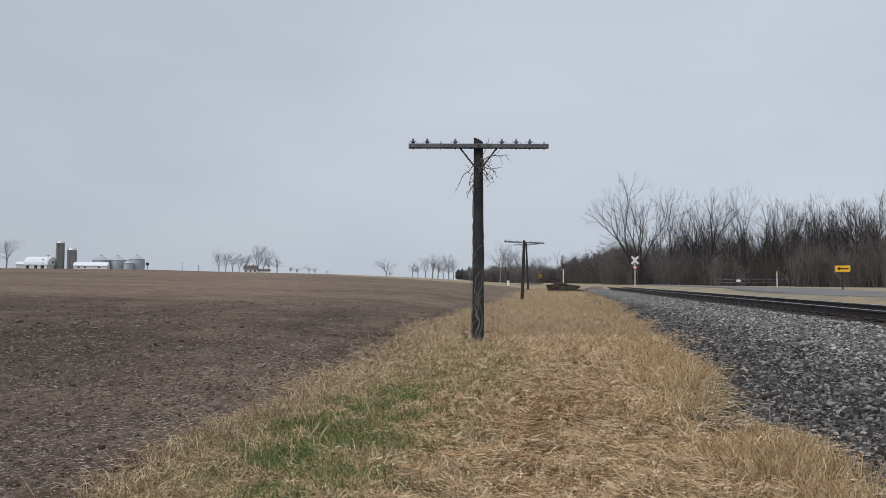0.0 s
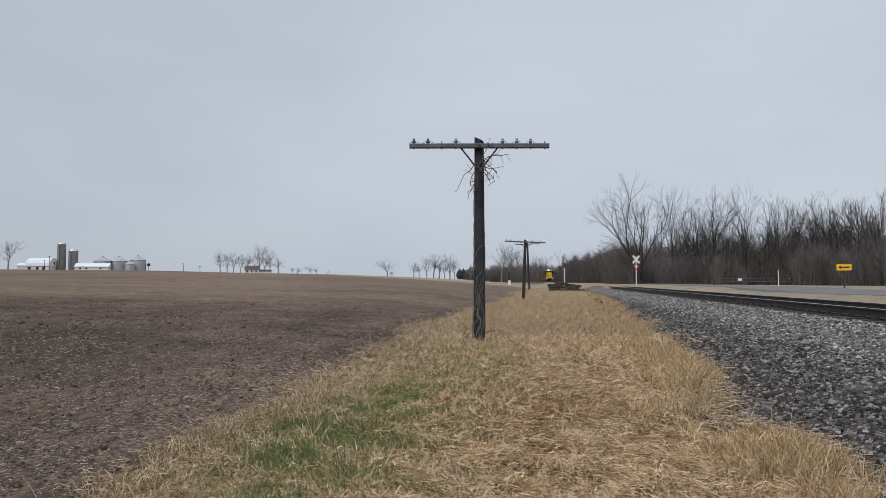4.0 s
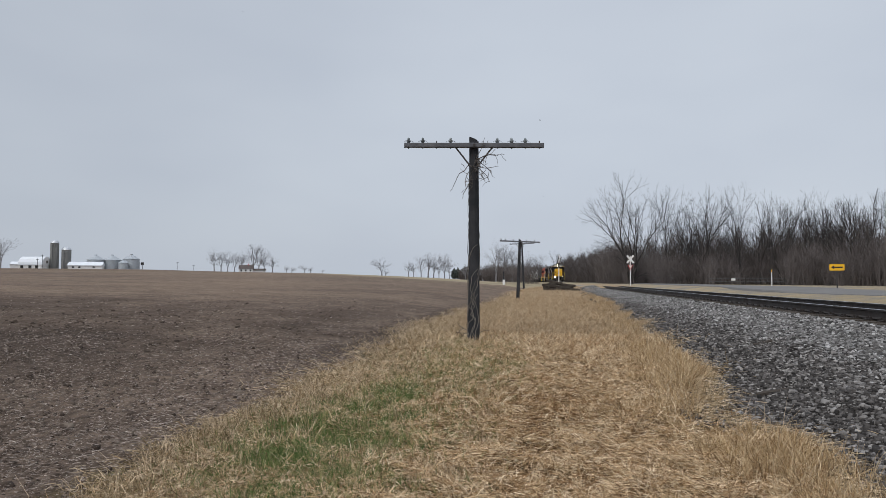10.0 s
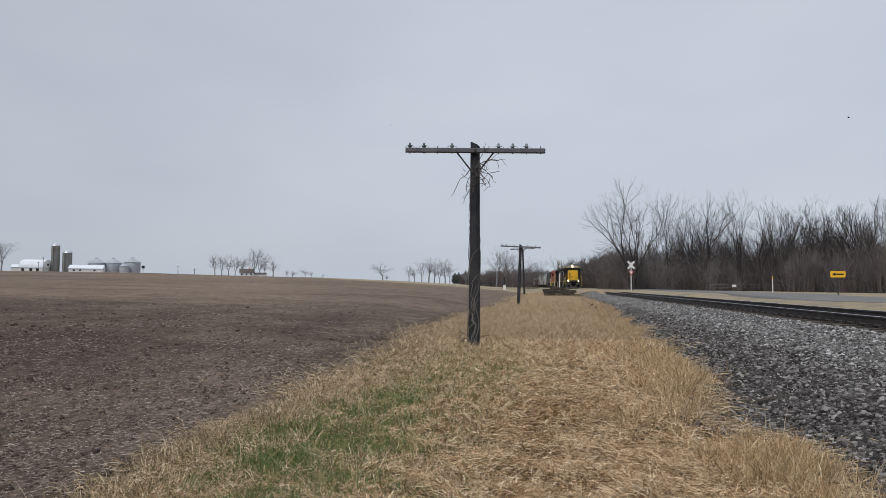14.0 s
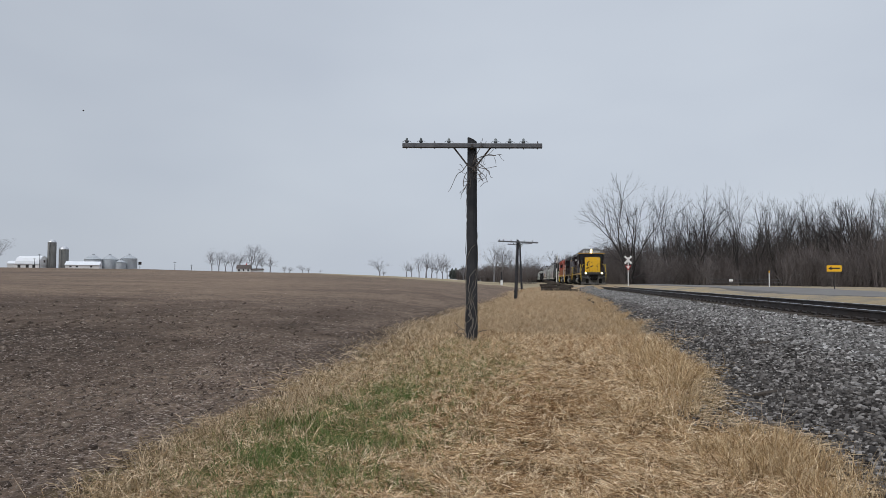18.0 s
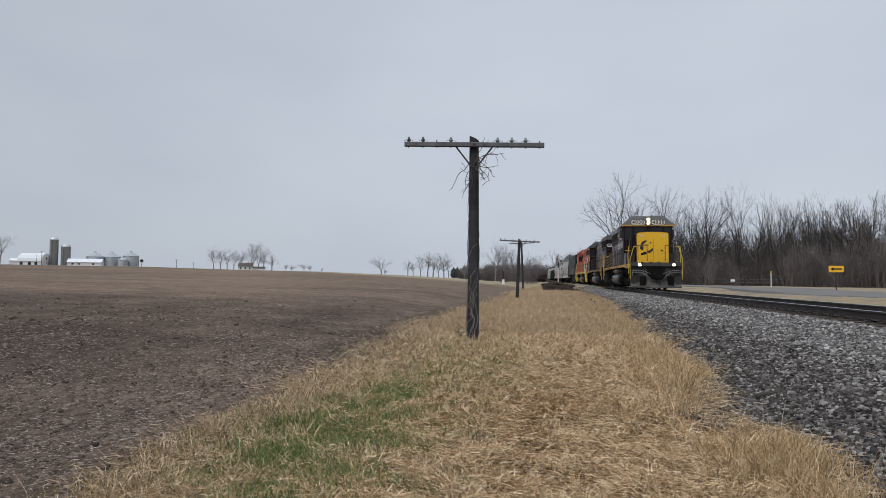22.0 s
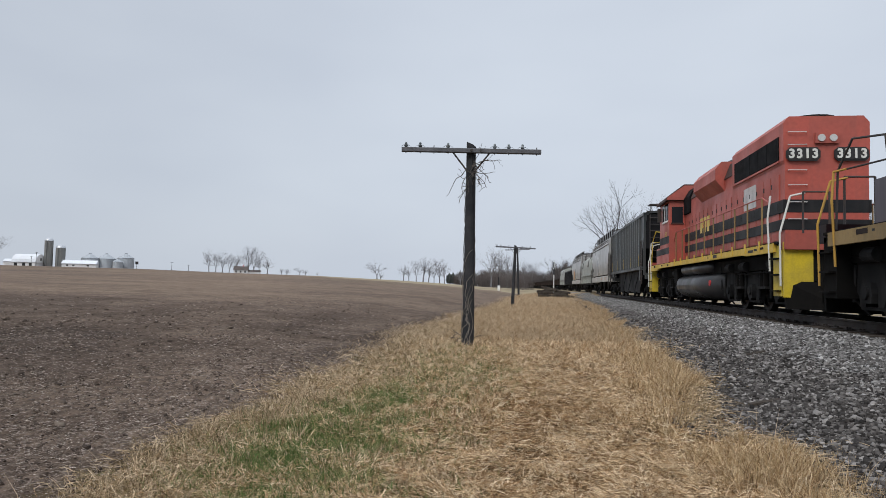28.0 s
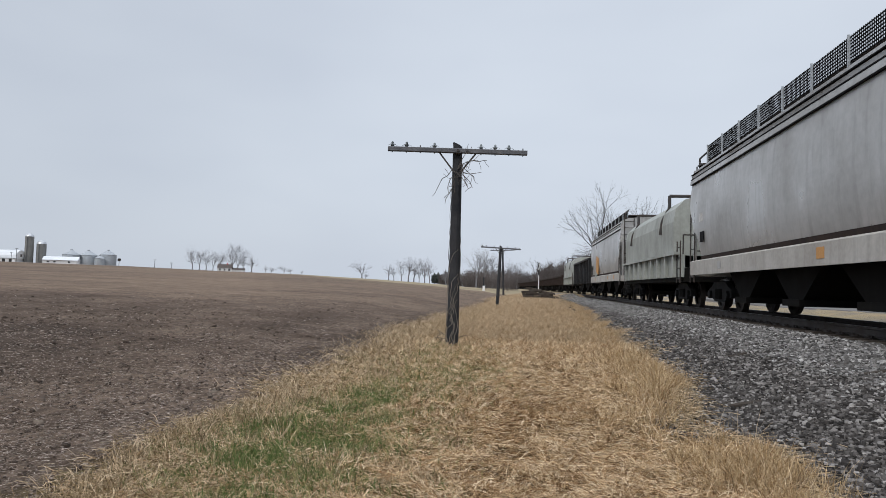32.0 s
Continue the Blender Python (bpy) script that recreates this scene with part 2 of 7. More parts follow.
VINE = worn("dry_vine", (0.13, 0.115, 0.105), (0.06, 0.052, 0.048), 0.6, 9.0, 0.9, streak=False)
BARK = varied("grey_bark", [(0.0, (0.040, 0.036, 0.035)), (1.0, (0.065, 0.060, 0.058))], 0.95, 3, True)
TWIG = varied("twigs", [(0.0, (0.045, 0.041, 0.041)), (1.0, (0.075, 0.069, 0.068))], 0.95, 3, True)
BRUSH = varied("brush_stems", [(0.0, (0.125, 0.108, 0.104)), (1.0, (0.165, 0.144, 0.138))], 0.95, 3, True)
# distance haze is put into this paler, bluer bark colour
HAZE_BARK = varied("hazy_far_branches", [(0.0, (0.19, 0.185, 0.195)), (1.0, (0.25, 0.245, 0.255))], 0.95, 3, True)
CONIFER = varied("dark_conifer", [(0.0, (0.08, 0.09, 0.085)), (1.0, (0.11, 0.12, 0.11))], 0.95, 3, True)
WHITE = worn("white_paint", (0.78, 0.78, 0.78), (0.55, 0.53, 0.50), 0.4, 2.0, 0.6)
YELLOW_SIGN = worn("sign_yellow", (0.85, 0.47, 0.01), (0.75, 0.40, 0.02), 0.3, 2.0, 0.5)
BLACK = worn("black_paint", (0.014, 0.014, 0.015), (0.035, 0.033, 0.032), 0.5, 2.0, 0.5)
RED = worn("red_paint", (0.50, 0.03, 0.03), (0.35, 0.04, 0.04), 0.3, 3.0, 0.5)
GALV = worn("galvanised_steel", (0.42, 0.45, 0.48), (0.33, 0.35, 0.37), 0.5, 1.0, 0.5, 0.3)
STAVE = worn("concrete_staves", (0.235, 0.235, 0.225), (0.17, 0.17, 0.165), 0.6, 0.35, 0.9)
DOME = worn("metal_dome", (0.55, 0.57, 0.60), (0.42, 0.44, 0.46), 0.4, 0.5, 0.4, 0.4)
TIN = worn("white_tin_roof", (0.72, 0.75, 0.79), (0.6, 0.62, 0.65), 0.4, 0.3, 0.5)
SLATE = worn("dark_shingle", (0.10, 0.085, 0.08), (0.15, 0.13, 0.12), 0.5, 0.6, 0.9)
DARK_GLASS = Nodes("dark_window_glass", 0.08, 0.0, 0.12).done((0.02, 0.022, 0.026))


# ---- mesh tools ----
class MB:
    """Collects verts and faces for one mesh."""

    def __init__(self):
        self.v, self.f = [], []

    def add(self, vs, fs):
        k = len(self.v)
        self.v += [tuple(p) for p in vs]
        self.f += [tuple(i + k for i in f) for f in fs]
        return self

    def box(self, x0, x1, y0, y1, z0, z1):
        vs = [(x, y, z) for x in (x0, x1) for y in (y0, y1) for z in (z0, z1)]
        return self.add(vs, [(0, 1, 3, 2), (4, 6, 7, 5), (0, 4, 5, 1), (2, 3, 7, 6), (0, 2, 6, 4), (1, 5, 7, 3)])

    def obox(self, m, sx, sy, sz):
        vs = [m @ Vector((x * sx / 2, y * sy / 2, z * sz / 2)) for x in (-1, 1) for y in (-1, 1) for z in (-1, 1)]
        return self.add(vs, [(0, 1, 3, 2), (4, 6, 7, 5), (0, 4, 5, 1), (2, 3, 7, 6), (0, 2, 6, 4), (1, 5, 7, 3)])

    def prism(self, prof, a, b, axis="y", caps=True):
        """Extrudes a closed profile from a to b. axis y: profile in x,z; axis x: profile in y,z; axis z: profile in x,y."""
        def put(p, h):
            return {"y": (p[0], h, p[1]), "x": (h, p[0], p[1]), "z": (p[0], p[1], h)}[axis]
        n = len(prof)
        vs = [put(p, a) for p in prof] + [put(p, b) for p in prof]
        fs = [(i, (i + 1) % n, n + (i + 1) % n, n + i) for i in range(n)]
        if caps:
            fs += [tuple(range(n)), tuple(range(n, 2 * n))]
        return self.add(vs, fs)

    def cyl(self, p0, p1, r0, r1=None, n=10, caps=True):
        p0, p1 = Vector(p0), Vector(p1)
        r1 = r0 if r1 is None else r1
        d = (p1 - p0).normalized()
        a = d.orthogonal().normalized()
        b = d.cross(a)
        vs = []
        for p, r in ((p0, r0), (p1, r1)):
            vs += [p + (a * math.cos(t) + b * math.sin(t)) * r for t in (2 * math.pi * i / n for i in range(n))]
        fs = [(i, (i + 1) % n, n + (i + 1) % n, n + i) for i in range(n)]
        if caps:
            fs += [tuple(range(n)), tuple(range(n, 2 * n))]
        return self.add(vs, fs)

    def tube(self, pts, r, n=6):
        for a, b in zip(pts, pts[1:]):
            self.cyl(a, b, r, r, n)
        return self

    def turned(self, prof, origin=(0, 0, 0), n=20):
        """Turns a profile of (radius, height) round the vertical through origin."""
        ox, oy, oz = origin
        k = len(prof)
        vs = [(ox + r * math.cos(2 * math.pi * i / n), oy + r * math.sin(2 * math.pi * i / n), oz + z) for i in range(n) for r, z in prof]
        fs = [(i * k + j, (i + 1) % n * k + j, (i + 1) % n * k + j + 1, i * k + j + 1) for i in range(n) for j in range(k - 1)]
        return self.add(vs, fs)

    def mesh(self, name, mat, smooth=False, fix=True):
        me = bpy.data.meshes.new(name)
        me.from_pydata(self.v, [], self.f)
        if mat:
            me.materials.append(mat)
        if fix and len(self.f) < 20000:
            bm = bmesh.new()
            bm.from_mesh(me)
            bmesh.ops.recalc_face_normals(bm, faces=bm.faces)
            bm.to_mesh(me)
            bm.free()
        if smooth:
            me.shade_smooth()
        return me


def part(name, mb, mat, parent=None, label="", smooth=False, at=None):
    """One mesh object under a thing or part; mb is a collector or a mesh to share."""
    me = mb if isinstance(mb, bpy.types.Mesh) else mb.mesh(name, mat, smooth)
    ob = new(name, me)
    if parent is not None:
        ob.parent = parent
    if at is not None:
        ob.matrix_basis = at
    if label:
        ob["label"] = label
    return ob


def thing(name, m=None, label="", category="", group="", kind=""):
    ob = new(name)
    ob.empty_display_size = 0.3
    if m is not None:
        ob.matrix_basis = m
    return tagged(ob, label, category, group, kind)


def lettering(text, size, mat, depth=0.01, bold=0.0):
    """Words as one mesh, standing upright in the x-z plane and facing -y, centred."""
    cu = bpy.data.curves.new("lettering", "FONT")
    cu.body, cu.size, cu.extrude, cu.align_x, cu.align_y = text, size, depth, "CENTER", "CENTER"
    cu.resolution_u, cu.offset = 3, bold
    ob = bpy.data.objects.new("lettering", cu)
    me = bpy.data.meshes.new_from_object(ob)
    me.transform(Matrix.Rotation(radians(90), 4, "X"))
    me.materials.clear()
    me.materials.append(mat)
    bpy.data.objects.remove(ob)
    return me


# ---- the lie of the land ----
TRACK_X, RAIL_Z, BEND, BEND_FROM = 6.60, 0.956, 1.627e-4, 42.5


def track_at(s):
    """Centre line of the track s metres ahead: x, and its turn to the left in radians."""
    d = max(0.0, s - BEND_FROM)
    return TRACK_X - BEND * d * d, 2 * BEND * d


AZ = [-180, -60, -40, -31, -25, -18, -11.7, -7, -4.3, 0, 180]
RISE = [0.004, 0.012, 0.0138, 0.0135, 0.0112, 0.0096, 0.0058, 0.0018, -0.0016, -0.0020, -0.0020]
CREST = 220.0


def step(a, lo, hi):
    u = np.clip((a - lo) / (hi - lo), 0, 1)
    return u * u * (3 - 2 * u)


def ground_z(x, y):
    """Height of the ground; takes numbers or arrays."""
    x, y = np.asarray(x, float), np.asarray(y, float)
    r = np.hypot(x, y)
    e = np.interp(np.degrees(np.arctan2(x, y)), AZ, RISE)
    u = r / CREST
    hill = np.where(u < 1, 0.06 + (1.39 + e * CREST) * u, 1.45 + e * (CREST + (r - CREST) * 0.93))
    strip = 0.05 + 0.06 * step(y, 4, 16) + 0.62 * step(y, 52, 76) * step(x, -5, 1.0)
    strip = strip - 0.12 * step(y, 22, 45) * (1 - step(y, 52, 70))
    d = np.clip(y - BEND_FROM, 0, None)
    tx = x + BEND * d * d
    bank = 0.26 * step(tx, 3.4, 5.2) + 0.50 * step(tx, 9.2, 13.0) + 0.10 * step(tx, 20, 60)
    flat = np.minimum(strip + bank, np.maximum(0.96, strip))
    flat = np.where(r > 200, np.maximum(flat, hill), flat)
    k = step(x, -9.0, -3.0)
    k = np.maximum(k, 0) * (1 - step(r, 160, 240))
    z = hill * (1 - k) + flat * k
    return np.where(tx > 2.0, np.minimum(z, 0.97 + 0 * z) * (r < 230) + z * (r >= 230), z)


def gz(x, y):
    return float(ground_z(x, y))


def make_ground():
    rings = [0.5 * 1.045 ** i for i in range(200)]
    rings = [r for r in rings if r < 2600] + [3000.0]
    angs = [radians(a) for a in np.concatenate([np.arange(-60, 60, 0.6), np.arange(60, 300, 6.0)])]
    R_, A_ = np.meshgrid(rings, angs, indexing="ij")
    X, Y = R_ * np.sin(A_), R_ * np.cos(A_)
    Z = ground_z(X, Y)
    rng = np.random.default_rng(3)
    near = (R_ < 60) & (R_ > 2)
    Z = Z + near * rng.normal(0, 0.012, Z.shape) * np.minimum(1, R_ / 10)
    nr, na = len(rings), len(angs)
    vs = np.stack([X, Y, Z], -1).reshape(-1, 3)
    vs = np.vstack([vs, [[0, 0, gz(0, 0)]]])
    i, j = np.meshgrid(np.arange(nr - 1), np.arange(na), indexing="ij")
    jn = (j + 1) % na
    q = np.stack([i * na + j, i * na + jn, (i + 1) * na + jn, (i + 1) * na + j], -1).reshape(-1, 4)
    fs = [tuple(f) for f in q.tolist()] + [(nr * na, (k + 1) % na, k) for k in range(na)]
    mb = MB()
    mb.v, mb.f = [tuple(v) for v in vs.tolist()], fs
    me = mb.mesh("ground", GROUND, True, fix=False)
    me.flip_normals()
    ob = tagged(new("ground", me), "tilled brown field beside a strip of dead straw-coloured grass", "ground", kind="structure")
    return ob


make_ground()


def sweep(prof, ss, mat, name, dx=0.0, z=0.0, closed=True):
    """Carries a profile in x,z along the track through the stations ss."""
    shape = prof if callable(prof) else (lambda s: prof)
    mb, n = MB(), len(shape(0.0))
    for s in ss:
        cx, h = track_at(s)
        c, si = math.cos(h), math.sin(h)
        mb.v += [(cx + (p[0] + dx) * c, s + (p[0] + dx) * si, z + p[1]) for p in shape(s)]
    for k in range(len(ss) - 1):
        for i in range(n if closed else n - 1):
            a, b = k * n + i, k * n + (i + 1) % n
            mb.f.append((a, b, b + n, a + n))
    if closed:
        mb.f += [tuple(range(n)), tuple(range((len(ss) - 1) * n, len(ss) * n))]
    return mb.mesh(name, mat)


STATIONS = [-80, -40, -20, 0, 10, 20, 30, 42, 50, 60, 70, 80, 95, 110, 130, 150, 175, 200, 230, 260, 300, 340, 380, 420]


def make_track():
    def bed(s):
        a = float(np.interp(s, [12, 20, 30, 42, 60, 90, 150], [-4.35, -4.05, -3.7, -3.25, -3.1, -2.95, -2.8]))
        b = a + 0.25 + 0.5 * (-a - 2.8) / 1.55
        return [(a, -0.95), (b, float(np.interp(b, [-3.6, -1.95], [-0.66, -0.33]))), (-1.95, -0.33), (-1.6, -0.225), (-1.35, -0.24), (1.5, -0.24), (1.75, -0.215), (3.4, -0.62), (4.0, -0.95)]

    track = thing("railway_track", label="single railway track on a grey crushed-stone bed", category="railway track", kind="structure")
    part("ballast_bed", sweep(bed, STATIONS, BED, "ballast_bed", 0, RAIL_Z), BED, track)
    foot = [(-0.07, -0.172), (0.07, -0.172), (0.07, -0.16), (0.012, -0.14), (0.012, -0.045), (0.037, -0.035), (0.037, -0.004), (-0.037, -0.004), (-0.037, -0.035), (-0.012, -0.045), (-0.012, -0.14), (-0.07, -0.16)]
    head = [(-0.026, -0.004), (0.026, -0.004), (0.022, 0.0), (-0.022, 0.0)]
    for dx in (-0.753, 0.753):
        rail = part("rail", sweep(foot, STATIONS, RAIL, "rail", dx, RAIL_Z), RAIL, track)
        part("rail_head", sweep(head, STATIONS, RAIL_TOP, "rail_head", dx, RAIL_Z), RAIL_TOP, rail, "shiny worn running surface")
    tie = MB().prism([(-1.3, -0.115), (1.3, -0.115), (1.3, 0.092), (1.27, 0.115), (-1.27, 0.115), (-1.3, 0.092)], -0.115, 0.115).mesh("tie", TIE)
    plate = MB()
    for dx in (-0.753, 0.753):
        plate.box(dx - 0.17, dx + 0.17, -0.09, 0.09, 0.115, 0.128)
        for k in (-1, 1):
            plate.box(dx + k * 0.1 - 0.02, dx + k * 0.1 + 0.02, -0.07, -0.04, 0.128, 0.165)
            plate.box(dx + k * 0.1 - 0.02, dx + k * 0.1 + 0.02, 0.04, 0.07, 0.128, 0.165)
    rng = random.Random(5)
    s, k = 1.0, 0
    rest = MB()
    while s < 260:
        cx, h = track_at(s)
        m = pose(cx + rng.uniform(-0.06, 0.06), s, RAIL_Z - 0.172 - 0.128 + rng.uniform(-0.008, 0.004), 0, 0, math.degrees(h) + rng.uniform(-1.2, 1.2))
        if k < 190:
            part("tie", tie, None, track, at=m)
        else:
            rest.obox(m, 2.6, 0.23, 0.23)
        s += 0.545
        k += 1
    tagged(part("far_ties", rest, TIE, track), kind="stuff")
    plates = MB()
    for i in range(120):
        s = 1.0 + 0.545 * i
        m = Matrix.Translation((track_at(s)[0], s, RAIL_Z - 0.30))
        plates.add([m @ Vector(v) for v in plate.v], plate.f)
    tagged(part("tie_plates", plates, RAIL, track), kind="stuff")
    return track


make_track()


def make_roads():
    mb = MB()
    ys = [-200, -60, 0, 20, 40, 60, 80, 100, 130, 170, 220, 320, 500]
    for y in ys:
        d = max(0, y - 90)
        x0, x1 = 14.2 - 0.0003 * d * d, 21.2 - 0.0003 * d * d
        mb.v += [(x0, y, 0.7), (x0 + 0.15, y, gz(x0, y) + 0.05), ((x0 + x1) / 2, y, gz(x0 + 3, y) + 0.11), (x1 - 0.15, y, gz(x1, y) + 0.05), (x1, y, 0.7)]
    for k in range(len(ys) - 1):
        for i in range(4):
            a = k * 5 + i
            mb.f.append((a, a + 1, a + 6, a + 5))
    ob = part("road", mb, ASPHALT)
    tagged(ob, "grey asphalt country road running beside the railway", "road", kind="structure")
    mb = MB()
    xs = [-3.5, -2, 1, 3.5, 5.0]
    for x in xs:
        z = max(gz(x, 80), gz(x, 87)) + 0.02 if x < 3 else RAIL_Z - 0.02
        mb.v += [(x, 80.5, z - 0.3), (x, 81, z), (x, 86.5, z), (x, 87, z - 0.3)]
    for k in range(len(xs) - 1):
        for i in range(3):
            a = k * 4 + i
            mb.f.append((a, a + 1, a + 5, a + 4))
    tagged(part("farm_lane", mb, GRAVEL), "pale gravel lane leading up to the railway crossing", "road", kind="structure")
    mb = MB()
    mb.prism([(5.0, 0.6), (5.3, RAIL_Z - 0.012), (7.4, RAIL_Z - 0.012), (14.4, 0.9), (14.4, 0.6)], 80.8, 86.8)
    tagged(part("crossing", mb, ASPHALT), "asphalt level crossing flush with the rails", "level crossing", kind="structure")


make_roads()


# ---- telegraph poles ----
def telegraph_pole(name_label, x, y, z0, h, lean=0.0, turn=0.0, detail=True):
    rng = random.Random(int(y))
    pole = thing("telegraph_pole", pose(x, y, z0, 0, lean, turn), name_label, "telegraph pole", "telegraph poles along the railway")
    mb = MB()
    n, rows = 14, 12
    for k in range(rows + 1):
        z = -0.3 + (h + 0.3) * k / rows
        r = 0.132 - 0.030 * k / rows
        for i in range(n):
            a = 2 * math.pi * i / n
            rr = r * (1 + 0.05 * math.sin(5 * a + 1.3) + rng.uniform(-0.025, 0.025))
            zz = z + (0.10 * (0.5 - 0.5 * math.cos(a)) - 0.05 if k == rows else 0)
            mb.v.append((rr * math.cos(a), rr * math.sin(a), zz))
    for k in range(rows):
        for i in range(n):
            a, b = k * n + i, k * n + (i + 1) % n
            mb.f.append((a, b, b + n, a + n))
    mb.f.append(tuple(range(rows * n, rows * n + n)))
    part("shaft", mb, POLE_WOOD, pole, "dark cracked timber shaft")
    zs = [h - 0.17]
    for za in zs:
        half = 1.525 if za == zs[0] else 1.3
        c = 0.012
        prof = [(-0.055 + c, za - 0.05), (0.055 - c, za - 0.05), (0.055, za - 0.05 + c), (0.055, za + 0.05 - c), (0.055 - c, za + 0.05), (-0.055 + c, za + 0.05), (-0.055, za + 0.05 - c), (-0.055, za - 0.05 + c)]
        arm = part("crossarm", MB().prism([(p[0] - 0.155, p[1]) for p in prof], -half, half, "x"), ARM_WOOD, pole, "silver-grey weathered crossarm")
        part("bolt", MB().cyl((0, -0.24, za), (0, -0.205, za), 0.03, n=8), IRON, arm)
        pins = [-1.43, -1.12, -0.82, -0.51, 0.51, 0.82, 1.12, 1.43]
        for i, px in enumerate(pins):
            pin = part("pin", MB().cyl((px, -0.155, za - 0.075), (px, -0.155, za + 0.10), 0.011, n=6), IRON, arm)
            if i in (2, 7) or (not detail and i in (2, 5, 7)):
                continue
            dark = i < 2
            cap = [(0.0, 0.170), (0.015, 0.166), (0.026, 0.150), (0.028, 0.128), (0.020, 0.116), (0.038, 0.104), (0.050, 0.080), (0.034, 0.072), (0.026, 0.045), (0.0, 0.045)]
            part("insulator", MB().turned(cap, (px, -0.155, za), 10), CAP_DARK if dark else GLASS_CAP, pin, "dark glass insulator" if dark else "dusty pale glass insulator", True)
            if detail:
                w = MB().tube([(px - 0.10, -0.155, za + 0.075), (px - 0.04, -0.20, za + 0.10), (px + 0.04, -0.20, za + 0.10), (px + 0.11, -0.155, za + 0.07)], 0.004, 4)
                part("tie_wire", w, IRON, pin)
    for k in (-1, 1):
        part("brace", MB().obox(Matrix.Translation((k * 0.255, -0.15, h - 0.40)) @ Matrix.Rotation(k * radians(-52), 4, "Y"), 0.60, 0.012, 0.035), IRON, pole)
    return pole


def wander(rng, p, d, length, stepl, curl, droop=0.0):
    pts, d = [Vector(p)], Vector(d).normalized()
    k = int(length / stepl)
    for _ in range(k):
        d = (d + Vector((rng.gauss(0, curl), rng.gauss(0, curl), rng.gauss(0, curl) - droop))).normalized()
        pts.append(pts[-1] + d * stepl)
    return pts


def vine_on_pole(x, y, z0, h):
    vine = thing("dry_vine", pose(x, y, z0), "leafless dry vine tangled round the pole and its braces", "vine")
    rng = random.Random(11)
    for j in range(11):
        mb, pts, a = MB(), [], rng.uniform(0, 6.3)
        top = (h - 0.35, h - 0.6, 1.6, 1.1, 2.1, 0.9, 1.7, 1.3, 0.7, 1.0, 1.5)[j]
        z = 0.0
        while z < top:
            r = 0.145 - 0.03 * z / h
            pts.append((r * math.cos(a), r * math.sin(a), z))
            a += rng.gauss(0, 0.34) + 0.05
            z += 0.09
        for k in range(len(pts) - 1):
            mb.cyl(pts[k], pts[k + 1], 0.0085 * (1 - 0.4 * k / len(pts)), 0.0085 * (1 - 0.4 * (k + 1) / len(pts)), 5)
        part("stem", mb, PALE_VINE if j > 1 else VINE, vine)
    starts = [((0.03, -0.15, h - 0.56), (0.7, -0.1, 0.6), 0.62, 0.01), ((0.04, -0.15, h - 0.5), (0.8, -0.2, 0.4), 0.55, 0.05), ((0.08, -0.15, h - 0.6), (0.6, -0.2, -0.2), 0.55, 0.06),
              ((0.1, -0.15, h - 0.5), (0.9, 0, 0.0), 0.6, 0.09), ((0.1, -0.15, h - 0.65), (0.5, -0.1, -0.6), 0.5, 0.05), ((-0.1, -0.15, h - 0.6), (-0.5, -0.1, -0.3), 0.75, 0.12), ((-0.1, -0.15, h - 0.75), (-0.4, -0.1, -0.8), 0.5, 0.05),
              ((-0.1, -0.12, h - 1.0), (-0.3, -0.1, -0.8), 0.4, 0.02), ((0.1, -0.15, h - 0.25), (0.6, 0, 0.9), 0.22, 0.0), ((0.2, -0.15, h - 0.42), (0.8, 0, 0.2), 0.5, 0.1), ((0.12, -0.14, h - 0.45), (0.3, -0.3, -0.5), 0.7, 0.03),
              ((-0.05, -0.15, h - 0.62), (0.6, -0.2, -0.15), 0.45, 0.02), ((-0.13, -0.1, 0.2), (-0.8, -0.3, 0.5), 0.35, 0.1), ((-0.13, -0.1, 0.12), (-0.9, -0.1, 0.3), 0.3, 0.08), ((0.13, -0.1, 0.15), (0.8, -0.3, 0.6), 0.3, 0.1)]
    for p, d, ln, droop in starts:
        mb = MB()
        pts = wander(rng, p, d, ln, 0.05, 0.16, droop)
        for k in range(len(pts) - 1):
            mb.cyl(pts[k], pts[k + 1], 0.010 * (1 - 0.6 * k / len(pts)), 0.010 * (1 - 0.6 * (k + 1) / len(pts)), 5)
            if k and rng.random() < 0.4:
                mb.tube(wander(rng, pts[k], (rng.uniform(-1, 1), rng.uniform(-0.4, 0.2), rng.uniform(-1, 0.6)), 0.2, 0.05, 0.25, 0.05), 0.0055, 4)
        part("tendril", mb, VINE, vine)


telegraph_pole("weathered dark telegraph pole with one insulator crossarm in dead grass", -1.53, 15.29, 0.17, 4.40, 0.0, 8)
vine_on_pole(-1.53, 15.29, 0.17, 4.40)
telegraph_pole("old dark telegraph pole with an insulator crossarm beside the lane", -2.02, 53.96, -0.03, 4.64, 2.2, 6, False)
telegraph_pole("leaning dark telegraph pole with a crossarm beyond the lane", -2.53, 87.96, gz(-2.53, 87.96), 6.23 - gz(-2.53, 87.96), -2.3, 3, False)


